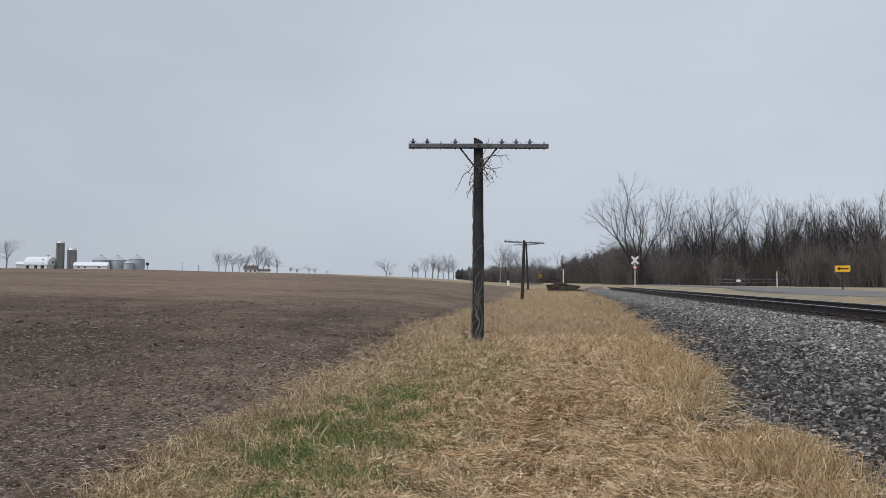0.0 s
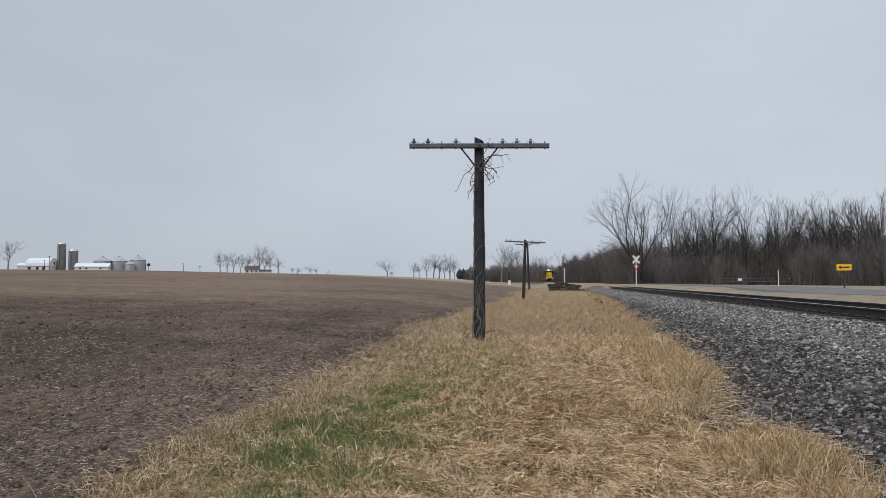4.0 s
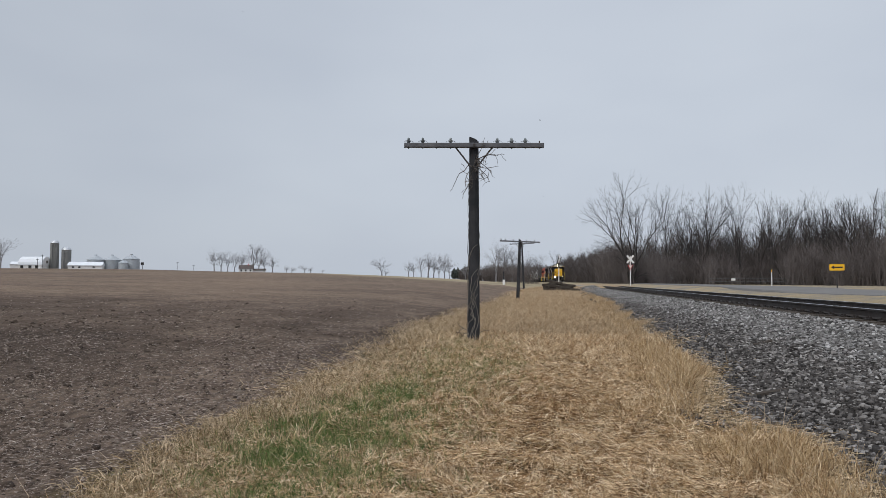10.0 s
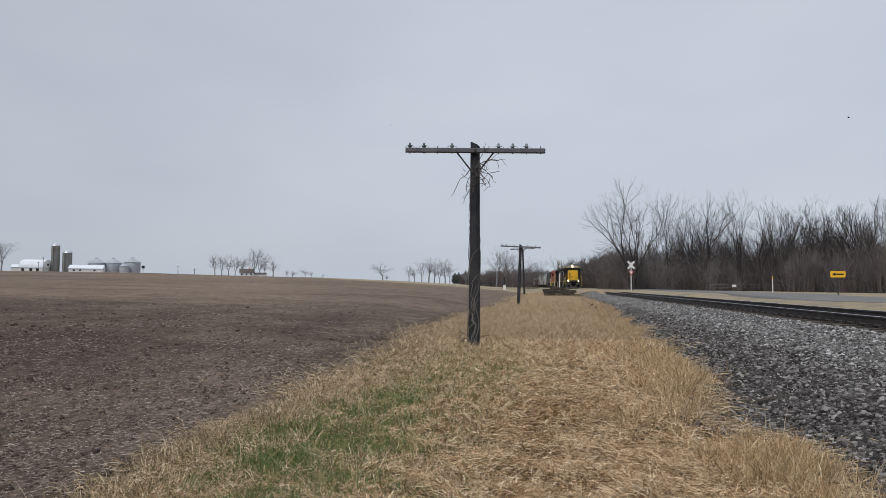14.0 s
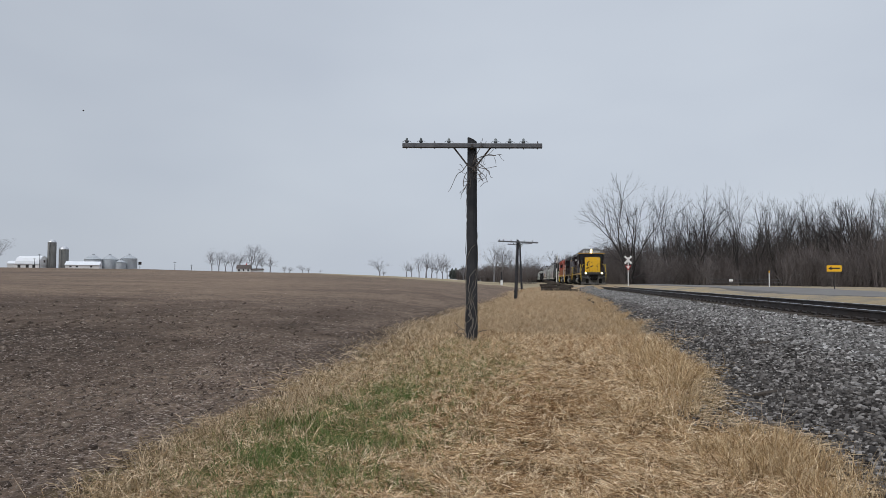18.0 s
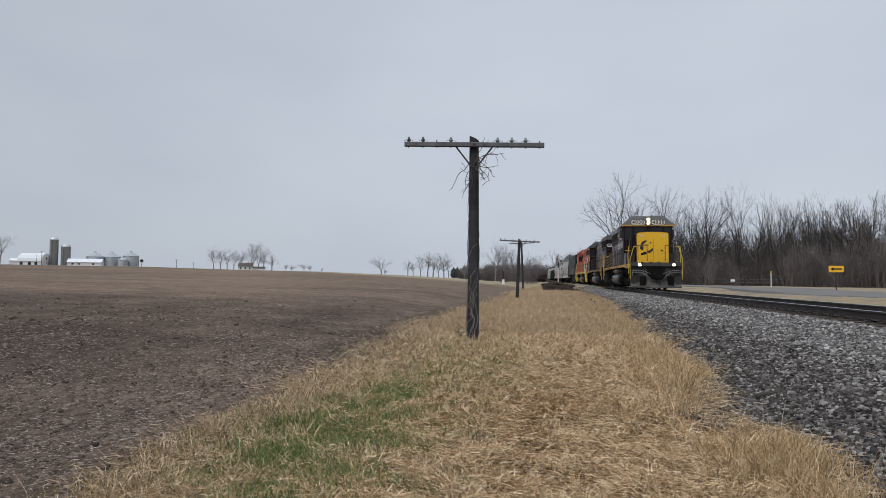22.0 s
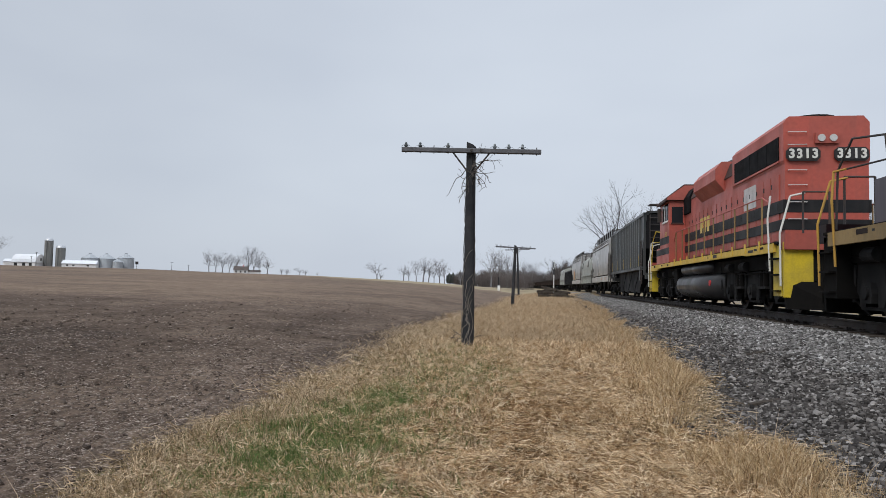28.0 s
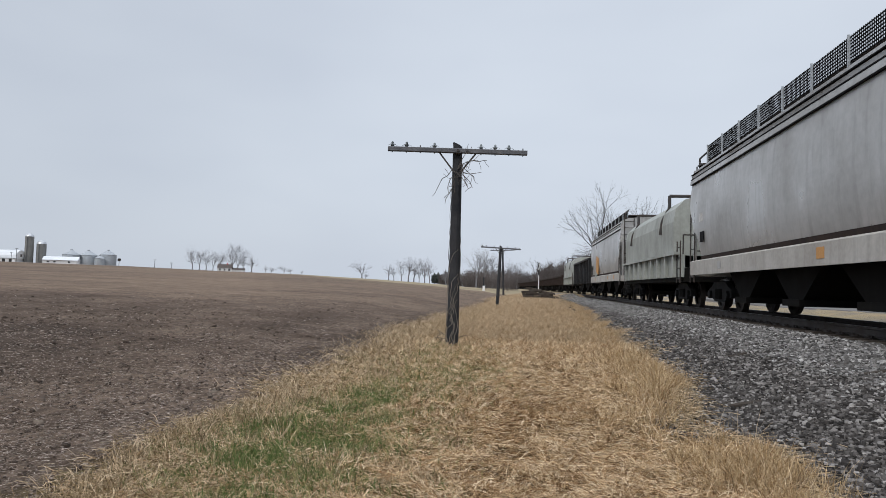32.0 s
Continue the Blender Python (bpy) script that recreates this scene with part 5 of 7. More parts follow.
    if style == "maroon_lead":
        p("eave_stripe", MB().prism([(-1.67, 4.02), (-1.67, 4.09), (-1.60, 4.11), (1.60, 4.11), (1.67, 4.09), (1.67, 4.02)], 3.19, 3.218), SILL_YELLOW, cab)
    for k in (-1, 1):
        p("windshield", MB().prism([(k * 0.12, 3.46), (k * 0.86, 3.46), (k * 0.86, 3.97), (k * 0.12, 3.98)], 3.27, 3.297), DARK_GLASS, cab)
        p("front_window", MB().prism([(k * 0.98, 3.12), (k * 1.42, 3.12), (k * 1.42, 3.95), (k * 0.98, 3.97)], 3.27, 3.297), DARK_GLASS, cab)
        x0, x1 = sorted((k * 1.522, k * 1.545))
        for y0 in (4.02,):
            w = p("side_window", MB().box(x0, x1, y0, y0 + 1.1, 3.26, 3.94), DARK_GLASS, cab)
            p("window_frame", MB().box(*sorted((k * 1.523, k * 1.56)), y0 + 0.52, y0 + 0.58, 3.24, 3.96), GREY_ROOF if style != "orange" else WHITE, w)
            p("window_frame", MB().box(*sorted((k * 1.523, k * 1.56)), y0 - 0.04, y0 + 1.14, 3.20, 3.26), GREY_ROOF if style != "orange" else WHITE, w)
        p("sun_visor" if style != "orange" else "rain_gutter", MB().add([(k * 1.55, 3.7, 4.02), (k * 1.55, 5.3, 4.02), (k * 1.70, 5.3, 3.95), (k * 1.70, 3.7, 3.95), (k * 1.55, 3.7, 4.05), (k * 1.55, 5.3, 4.05), (k * 1.71, 5.3, 3.98), (k * 1.71, 3.7, 3.98)], [(0, 1, 2, 3), (4, 5, 6, 7), (0, 1, 5, 4), (2, 3, 7, 6), (0, 3, 7, 4), (1, 2, 6, 5)]), roof, cab)
        rw = p("rear_window", MB().box(*sorted((k * 1.0, k * 1.42)), 5.401, 5.418, 3.15, 3.78), DARK_GLASS, cab)
        p("window_frame", MB().box(*sorted((k * 0.96, k * 1.46)), 5.401, 5.425, 3.09, 3.15), roof, rw)
        p("mirror", MB().box(*sorted((k * 1.56, k * 1.72)), 3.85, 3.89, 3.3, 3.85), IRON, cab)
        cabnum = lettering(number, 0.66, LETTER if style == "maroon_lead" else GOLD, 0.004)
        o = p("cab_number", cabnum, None, cab)
        o.matrix_basis = pose(k * 1.528, 4.45, 2.86, 0, 0, 90 if k > 0 else -90) if style != "orange" else pose(k * 1.528, 4.7, 2.72, 0, 0, 90 if k > 0 else -90) @ Matrix.Scale(0.4, 4)
        p("battery_box", MB().box(*sorted((k * 0.93, k * 1.5)), 2.3, 3.28, 1.58, 2.25), side, cab)
    if cab_first:
        for k in (-1, 1):
            number_board_at(p, cab, number, k * 0.63, 3.18, 4.27, k)
        hl = p("headlight", MB().box(-0.16, 0.16, 3.10, 3.23, 4.10, 4.56), roof, cab)
        for z in (4.22, 4.44):
            p("bulb", MB().cyl((0, 3.07, z), (0, 3.098, z), 0.072, n=16), LAMP, hl)
        p("roof_beacon", MB().box(-0.75, -0.45, 3.5, 3.7, 4.42, 4.66), BLACK, cab)
        p("antenna", MB().tube([(0.2, 3.6, 4.62), (0.2, 3.6, 4.72), (1.0, 3.6, 4.70), (1.0, 3.6, 4.5)], 0.012, 5), IRON, cab)
    # long hood
    hprof = [(-0.92, 1.58), (0.92, 1.58), (0.92, 3.98), (0.74, 4.40), (-0.74, 4.40), (-0.92, 3.98)]
    hood = p("hood", MB().prism([(a, b) for a, b in hprof], 5.38, 12.4), side)
    p("hood_roof", MB().prism([(-0.945, 3.94), (-0.76, 4.425), (0.76, 4.425), (0.945, 3.94), (0.88, 3.92), (-0.88, 3.92)], 5.58, 12.4), roof, hood)
    for k in (-1, 1):
        p("filter_screen", MB().prism([(k * 0.85, 3.40), (k * 0.98, 3.46), (k * 0.98, 4.08), (k * 0.80, 4.40)], 5.44, 6.55), SCREEN, hood, "dark air filter panel behind the cab")
    if style != "orange":
        for k in (-1, 1):
            p("hood_stripe", MB().box(*sorted((k * 0.922, k * 0.934)), 6.2, 12.4, 3.86, 3.92), SILL_YELLOW, hood)
    for k in (-1, 1):
        y = 6.3
        while y < 16.2:
            d = p("hood_door", MB().box(*sorted((k * 0.92, k * 0.945)), y, y + 0.55, 1.72, 3.30), side, hood)
            p("latch", MB().box(*sorted((k * 0.945, k * 0.968)), y + 0.46, y + 0.51, 2.45, 2.6), STRIPE_BLACK, d)
            p("hinge", MB().box(*sorted((k * 0.945, k * 0.958)), y + 0.02, y + 0.07, 3.0, 3.12), STRIPE_BLACK, d)
            y += 0.60
    # dynamic brake blister amidships, flared
    bl = p("brake_blister", MB().prism(([(-0.92, 3.6), (0.92, 3.6), (1.2, 3.95), (1.2, 4.28), (1.0, 4.52), (-1.0, 4.52), (-1.2, 4.28), (-1.2, 3.95)] if style == "orange" else [(-0.93, 4.1), (0.93, 4.1), (0.93, 4.3), (0.8, 4.5), (-0.8, 4.5), (-0.93, 4.3)]), 8.3, 11.4), side if style == "orange" else roof)
    for y in (9.0, 10.6):
        p("fan", MB().turned([(0.62, 0), (0.62, 0.16), (0.55, 0.2), (0.0, 0.2)], (0, y, 4.50), 20), OLD_GREY, bl, smooth=True)
    p("exhaust", MB().box(-0.3, 0.3, 7.4, 7.9, 4.36, 4.62), UNDER, hood)
    p("horn", MB().cyl((-0.5, 7.1, 4.55), (-0.5, 6.6, 4.6), 0.05, 0.12, 10).cyl((-0.5, 7.1, 4.35), (-0.5, 7.1, 4.56), 0.04, n=6).cyl((-0.25, 7.1, 4.6), (-0.25, 6.65, 4.64), 0.05, 0.11, 10).box(-0.55, -0.2, 7.05, 7.12, 4.35, 4.62), UNDER, hood)
    # radiator end
    rad = p("radiator_hood", MB().prism([(-0.92, 1.58), (0.92, 1.58), (0.92, 3.5), (0.95, 3.6), (0.95, 4.48), (0.82, 4.63), (-0.82, 4.63), (-0.95, 4.48), (-0.95, 3.6), (-0.92, 3.5)], 12.4, 16.8), side if style == "orange" else body)
    if style != "orange":
        p("radiator_roof", MB().prism([(-0.97, 4.24), (-0.97, 4.49), (-0.83, 4.65), (0.83, 4.65), (0.97, 4.49), (0.97, 4.24)], 12.38, 16.82), roof, rad)
    for k in (-1, 1):
        sc = p("radiator_screen", MB().box(*sorted((k * 0.951, k * 0.972)), 12.7, 16.5, 3.64, 4.20), SCREEN, rad)
        for i in range(0, 16, 3):
            p("slat", MB().box(*sorted((k * 0.972, k * 0.978)), 12.75 + i * 0.24, 12.77 + i * 0.24, 3.64, 4.20), SCREEN, sc)
        p("screen_frame", MB().box(*sorted((k * 0.952, k * 0.985)), 12.67, 16.53, 3.57, 3.615), side, sc)
    for y in (13.3, 14.6, 15.9):
        p("fan", MB().turned([(0.64, 0), (0.64, 0.15), (0.55, 0.2), (0.0, 0.2)], (0, y, 4.56), 20), OLD_GREY if style != "orange" else UNDER, rad, smooth=True)
    # hood end with its headlight and number boards
    hl = p("rear_headlight", MB().box(-0.26, 0.26, 16.8, 16.87, 3.98, 4.22), body if style != "orange" else ORANGE, rad)
    for x in (-0.13, 0.13):
        p("bulb", MB().cyl((x, 16.87, 4.10), (x, 16.895, 4.10), 0.085, n=14), UNLIT, hl)
    if not cab_first:
        for k in (-1, 1):
            o = number_board_at(p, rad, number, k * 0.53, 16.86, 3.72, k, -1, style)
        for z in (2.2, 2.6, 3.0, 3.35, 3.95, 4.25):
            p("grab_iron", MB().tube([(0.45, 16.81, z), (0.45, 16.86, z), (0.85, 16.86, z), (0.85, 16.81, z)], 0.012, 5), LETTER if style == "orange" else IRON, rad)
    if style == "maroon":
        for i in range(5):
            for k in (-1, 1):
                p("chevron", MB().obox(pose(k * 0.46, 16.808, 1.85 + i * 0.26, 0, k * 35, 0), 1.0, 0.012, 0.10), DULL_SILL, rad)
    # stripes of the orange engine
    if style == "orange":
        for z0, z1 in ((1.95, 2.20), (2.36, 2.66)):
            for k in (-1, 1):
                p("side_stripe", MB().box(*sorted((k * 0.93, k * 0.965)), 5.6, 16.82, z0, z1), STRIPE_BLACK, hood)
                p("box_stripe", MB().box(*sorted((k * 1.501, k * 1.507)), 2.3, 3.28, z0 - 0.02, min(z1 - 0.02, 2.24)), STRIPE_BLACK, cab) if z0 < 2.2 else None
                p("cab_stripe", MB().box(*sorted((k * 1.521, k * 1.527)), 3.3, 5.4, z0 - 0.02, z1 - 0.02), STRIPE_BLACK, cab)
            p("end_stripe", MB().box(-0.925, 0.925, 16.801, 16.807, z0, z1), STRIPE_BLACK, rad)
        for k in (-1, 1):
            p("logo_patch", MB().box(*sorted((k * 0.946, k * 0.957)), 13.6, 14.7, 2.72, 3.32), LETTER, hood, "pale square emblem")
            for q in range(3):
                p("logo_bar", MB().box(*sorted((k * 0.94, k * 0.970)), 8.3 + 0.5 * q, 8.6 + 0.5 * q, 2.50, 3.02), GOLD, hood, "yellow emblem shape")
    # bars in place of the owner's name
    if style == "maroon_lead":
        for y, w, z in [(12.05, 0.42, 3.1), (11.55, 0.34, 3.1), (11.1, 0.14, 3.1), (10.7, 0.42, 3.1), (9.9, 0.42, 3.1), (9.4, 0.36, 3.1), (8.9, 0.42, 3.1), (8.4, 0.36, 3.1), (7.95, 0.4, 3.1), (7.45, 0.4, 3.1), (7.0, 0.3, 3.1), (10.6, 0.34, 2.45), (10.15, 0.34, 2.45), (9.7, 0.34, 2.45), (9.25, 0.34, 2.45), (8.8, 0.34, 2.45), (8.3, 0.42, 2.45)]:
            for k in (-1, 1):
                p("lettering_bar", MB().box(*sorted((k * 0.946, k * 0.954)), y - w * 0.33, y + w * 0.33, z - 0.22, z + 0.22), LETTER, hood, "worn white letter shape")
    # railings along the walkways
    for k in (-1, 1):
        hr = p("side_railing", MB().tube([(k * 1.46, 6.1, 2.35), (k * 1.46, 6.5, 2.68), (k * 1.46, 16.9, 2.68), (k * 1.46, 17.4, 2.5)], 0.018, 6), IRON if style != "orange" else ORANGE)
        for i in range(10):
            p("stanchion", MB().cyl((k * 1.46, 6.5 + i * 1.155, 1.58), (k * 1.46, 6.5 + i * 1.155, 2.68), 0.02, n=6), IRON if style != "orange" else DULL_SILL, hr)
            p("stanchion_foot", MB().box(*sorted((k * 1.515, k * 1.54)), 6.46 + i * 1.155, 6.54 + i * 1.155, 1.42, 1.66), IRON if style != "orange" else SILL_BRIGHT, hr)
        rr = random.Random(3)
        for i in range(9):
            q = rr.uniform(1.2, L - 1.4)
            p("bare_patch", MB().box(*sorted((k * 1.5205, k * 1.5235)), q, q + rr.uniform(0.08, 0.45), 1.42 + rr.uniform(0, 0.05), 1.48 + rr.uniform(0, 0.07)), UNDER_GREY if rr.random() < 0.6 else RUSTY, hr, "worn patch in the stripe")
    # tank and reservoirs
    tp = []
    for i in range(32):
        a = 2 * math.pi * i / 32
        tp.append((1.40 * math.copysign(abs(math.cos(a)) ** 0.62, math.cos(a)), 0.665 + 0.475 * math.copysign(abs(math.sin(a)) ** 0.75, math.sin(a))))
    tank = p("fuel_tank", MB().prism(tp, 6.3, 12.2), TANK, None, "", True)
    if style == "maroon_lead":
        # dark shell puts both shade and grime on this end
        p("tank_end", MB().prism([(a * 1.004, 0.665 + (b - 0.665) * 1.006) for a, b in tp], 6.28, 7.45), UNDER, tank, "dark shell for the shade and grime at the tank end", True)
    for k in (-1, 1):
        p("air_reservoir", MB().cyl((k * 1.2, 7.0, 1.22), (k * 1.2, 11.3, 1.22), 0.17, n=14), TANK, tank, "", True)
        p("fuel_gauge", MB().cyl((k * 1.3, 11.6, 0.72), (k * 1.425, 11.6, 0.72), 0.09, n=12), RED if style == "orange" else BLACK, tank)
        p("air_filter", MB().box(*sorted((k * 0.7, k * 1.35)), 5.6, 6.2, 0.75, 1.3), UNDER, tank)
    flip = [3.35, 15.05]
    for y in flip:
        yy = (base @ Vector((0, y, 0))).y
        loco_truck(th, yy)
    th["at"] = u
    return settle(th)


def number_board_at(p, parent, text, x, y, z, k, face=1, style=""):
    """Number board beside the headlight, with its digits."""
    w, h, c = (0.84, 0.30, 0.08) if face > 0 else (0.70, 0.27, 0.07)
    prof = [(-w / 2 + c, -h / 2), (w / 2 - c, -h / 2), (w / 2, -h / 2 + c), (w / 2, h / 2 - c), (w / 2 - c, h / 2), (-w / 2 + c, h / 2), (-w / 2, h / 2 - c), (-w / 2, -h / 2 + c)]
    dark = style == "orange"
    m = pose(x, y, z, 0, 0, 0 if face > 0 else 180)
    b = p("number_board", MB().prism(prof, -0.02, 0.03), BLACK if dark else NUMBER_WHITE)
    b.matrix_basis = b.matrix_basis @ m
    p("board_rim", MB().prism([(q[0] * 1.08, q[1] * 1.18) for q in prof], -0.012, 0.03), BLACK, b)
    size = 0.33 if face > 0 else 0.30
    for i, ch in enumerate(text):
        d = p("digit", lettering(ch, size, NUMBER_WHITE if dark else BLACK, 0.004, 0.011), None, b)
        d.matrix_basis = Matrix.Translation(((i - (len(text) - 1) / 2) * size * 0.57, -0.026, 0)) @ Matrix.Diagonal((0.95, 1, 1, 1))
    return b


def car_truck(parent, yc):
    for k in (-1, 1):
        prof = [(-1.15, 0.60), (-0.9, 0.66), (-0.55, 0.82), (0.55, 0.82), (0.9, 0.66), (1.15, 0.60), (1.15, 0.38), (0.75, 0.36), (0.5, 0.26), (-0.5, 0.26), (-0.75, 0.36), (-1.15, 0.38)]
        sf = part("sideframe", MB().prism([(yc + a, b) for a, b in prof], *sorted((k * 0.90, k * 1.06)), "x"), TRUCK, parent)
        for a in (-0.18, 0.0, 0.18):
            part("spring", MB().cyl((k * 1.07, yc + a, 0.34), (k * 1.07, yc + a, 0.62), 0.075, n=8), UNDER, sf)
        for a in (-0.88, 0.88):
            part("bearing", MB().cyl((k * 1.0, yc + a, 0.46), (k * 1.14, yc + a, 0.46), 0.12, n=12), TRUCK, sf)
    part("bolster", MB().box(-1.0, 1.0, yc - 0.25, yc + 0.25, 0.45, 0.85), UNDER, parent)
    for a in (-0.88, 0.88):
        wheelset(parent, yc + a, 0.46)


def coupler_pair(parent, L):
    for e in (-1, 1):
        mb = MB().box(-0.13, 0.13, min(e * (L / 2 - 0.6), e * (L / 2 + 0.55)), max(e * (L / 2 - 0.6), e * (L / 2 + 0.55)), 0.74, 0.98)
        mb.prism([(-0.2, 0.70), (0.2, 0.70), (0.24, 0.85), (0.2, 1.02), (-0.2, 1.02), (-0.24, 0.85)], e * (L / 2 + 0.45), e * (L / 2 + 0.75))
        part("coupler", mb, UNDER, parent)


def ladder(parent, x, y, z0, z1, w, axis, mat=IRON, rungs=7):
    """Ladder on a car's side (axis y) or end (axis x)."""
    def P(a, z):
        return (x, y + a, z) if axis == "y" else (x + a, y, z)
    ld = part("ladder", MB().tube([P(-w / 2, z0), P(-w / 2, z1)], 0.022, 5).tube([P(w / 2, z0), P(w / 2, z1)], 0.022, 5), mat, parent)
    for i in range(rungs):
        z = z0 + (z1 - z0) * (i + 0.4) / rungs
        part("rung", MB().tube([P(-w / 2, z), P(w / 2, z)], 0.018, 5), mat, ld)


def bays(parent, L, n, mat, top=1.25, z=0.30, foot=0.38):
    run = (L - 5.2) / n
    for i in range(n):
        c = -L / 2 + 2.6 + run * (i + 0.5)
        hp = [(c - run * 0.48, top), (c + run * 0.48, top), (c + foot, z + 0.12), (c + foot, z), (c - foot, z), (c - foot, z + 0.12)]
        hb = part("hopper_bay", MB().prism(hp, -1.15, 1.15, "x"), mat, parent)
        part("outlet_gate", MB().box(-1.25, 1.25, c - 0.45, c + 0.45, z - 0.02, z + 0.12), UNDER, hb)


def running_board(parent, L, z, half=0.55, fence=0.0):
    rb = part("running_board", MB().box(-half, half, -L / 2 + 0.1, L / 2 - 0.1, z, z + 0.04), GALV if not fence else IRON, parent)
    if fence:
        n = 9
        for k in (-1, 1):
            wires = MB()
            x0, x1 = sorted((k * (half + 0.02), k * (half + 0.03)))
            for q in range(int(fence / 0.06) + 1):
                wires.box(x0, x1, -L / 2 + 0.3, L / 2 - 0.3, z + q * 0.06, z + q * 0.06 + 0.024)
            for q in range(int((L - 0.6) / 0.07)):
                wires.box(x0, x1, -L / 2 + 0.3 + q * 0.07, -L / 2 + 0.318 + q * 0.07, z, z + fence)
            sc = part("mesh_side", wires, SCREEN, rb, "dark steel mesh")
            for i in range(n + 1):
                y = -L / 2 + 0.4 + (L - 0.8) * i / n
                part("mesh_post", MB().box(*sorted((k * (half + 0.03), k * (half + 0.07))), y - 0.018, y + 0.018, z - 0.1, z + fence + 0.02), GALV, sc)
    for e in (-1, 1):
        part("end_grating", MB().box(-1.35, 1.35, *sorted((e * (L / 2 - 0.05), e * (L / 2 - 0.5))), z - 0.14, z - 0.10), IRON, rb)
        if fence:
            part("grab_rail", MB().tube([(-1.3, e * (L / 2 - 0.1), z - 0.6), (-1.3, e * (L / 2 - 0.1), z + 0.1), (-1.1, e * (L / 2 - 0.4), z + 0.3), (-1.1, e * (L / 2 - 1.4), z + 0.3)], 0.03, 5), IRON, rb)


def ribbed_hopper(u0, u1):
    L = u1 - u0
    th = thing("covered_hopper", None, "black ribbed-side covered hopper wagon with yellow marks", "freight wagon", "wagons of the freight train")
    h = L / 2
    # side sheets with slanted lower ends
    for k in (-1, 1):
        prof = [(-h, 4.25), (-h, 3.9), (-h + 1.45, 1.6), (h - 1.45, 1.6), (h, 3.9), (h, 4.25)]
        ss = part("side_sheet", MB().prism(prof, *sorted((k * 1.40, k * 1.48)), "x"), HOPPER_BLACK, th)
        n = 17
        for i in range(n):
            y = -h + 1.55 + (L - 3.1) * i / (n - 1)
            part("rib", MB().prism([(k * 1.478, y - 0.07), (k * 1.58, y - 0.05), (k * 1.58, y + 0.05), (k * 1.478, y + 0.07)], 1.6, 4.15, "z"), RIB_BLACK, ss)
            if i in (0, 4, 8, 12, 16):
                part("mark", MB().box(*sorted((k * 1.581, k * 1.588)), y - 0.02, y + 0.02, 1.68, 2.25), SILL_BRIGHT, ss, "yellow reflective strip")
        part("side_sill", MB().box(*sorted((k * 1.36, k * 1.56)), -h + 0.3, h - 0.3, 1.48, 1.62), HOPPER_BLACK, th)
        part("top_chord", MB().box(*sorted((k * 1.3, k * 1.56)), -h, h, 4.15, 4.27), HOPPER_BLACK, th)
        for e in (-1, 1):
            part("corner_post", MB().box(*sorted((k * 1.44, k * 1.54)), *sorted((e * h, e * (h - 0.12))), 1.2, 4.25), HOPPER_BLACK, th)
            part("gusset", MB().box(*sorted((k * 1.46, k * 1.50)), *sorted((e * (h - 1.9), e * (h - 1.5))), 0.95, 1.5), HOPPER_BLACK, th)
            ladder(th, k * 1.60, e * (h - 0.45), 0.75, 2.9, 0.45, "y", IRON, 5)
    for e in (-1, 1):
        vs = [(-1.4, e * (h - 0.05), 3.9), (1.4, e * (h - 0.05), 3.9), (1.4, e * (h - 2.4), 1.2), (-1.4, e * (h - 2.4), 1.2), (-1.4, e * (h - 0.05), 4.2), (1.4, e * (h - 0.05), 4.2)]
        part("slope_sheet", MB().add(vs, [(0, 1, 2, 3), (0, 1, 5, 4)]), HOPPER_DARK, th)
        ladder(th, -1.0, e * (h + 0.03), 1.3, 4.2, 0.5, "x", IRON, 9)
        ladder(th, 1.0, e * (h + 0.03), 1.3, 4.2, 0.5, "x", IRON, 9)
        part("end_beam", MB().box(-1.45, 1.45, *sorted((e * h, e * (h - 0.25))), 1.0, 1.3), HOPPER_BLACK, th)
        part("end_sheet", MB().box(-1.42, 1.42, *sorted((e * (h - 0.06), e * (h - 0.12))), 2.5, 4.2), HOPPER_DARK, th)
    part("roof", MB().prism([(-1.5, 4.24), (-0.7, 4.42), (0.7, 4.42), (1.5, 4.24)], -h, h), HOPPER_BLACK, th)
    part("centre_sill", MB().box(-0.3, 0.3, -h, h, 0.8, 1.2), UNDER, th)
    running_board(th, L, 4.46, 0.4)
    for e in (-1, 1):
        pf = part("roof_platform", MB().box(-1.25, 1.25, *sorted((e * (h - 0.02), e * (h - 0.75))), 4.66, 4.70), IRON, th, "raised steel grating at the roof end")
        for x in (-1.2, 1.2):
            part("platform_post", MB().cyl((x, e * (h - 0.06), 4.2), (x, e * (h - 0.06), 4.68), 0.025, n=6), IRON, pf)
    for i in range(12):
        part("hatch", MB().box(-0.35, 0.35, -h + 0.9 + i * (L - 1.8) / 12, -h + 1.9 + i * (L - 1.8) / 12, 4.40, 4.5), HOPPER_BLACK, th)
    # one long trough below the sill, with slanting plates
    a, b = h - 2.15, h - 3.6
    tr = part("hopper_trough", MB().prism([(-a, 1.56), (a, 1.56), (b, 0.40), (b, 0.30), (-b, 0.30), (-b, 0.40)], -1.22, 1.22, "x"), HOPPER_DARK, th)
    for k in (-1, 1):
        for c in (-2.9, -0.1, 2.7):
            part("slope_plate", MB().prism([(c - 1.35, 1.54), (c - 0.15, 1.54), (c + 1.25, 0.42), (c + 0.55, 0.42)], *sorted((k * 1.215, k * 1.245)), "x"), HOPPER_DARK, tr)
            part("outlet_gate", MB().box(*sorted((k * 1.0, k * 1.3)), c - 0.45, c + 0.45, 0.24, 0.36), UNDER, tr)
    for e in (-1, 1):
        car_truck(th, e * (h - 1.55))
    coupler_pair(th, L)
    return th


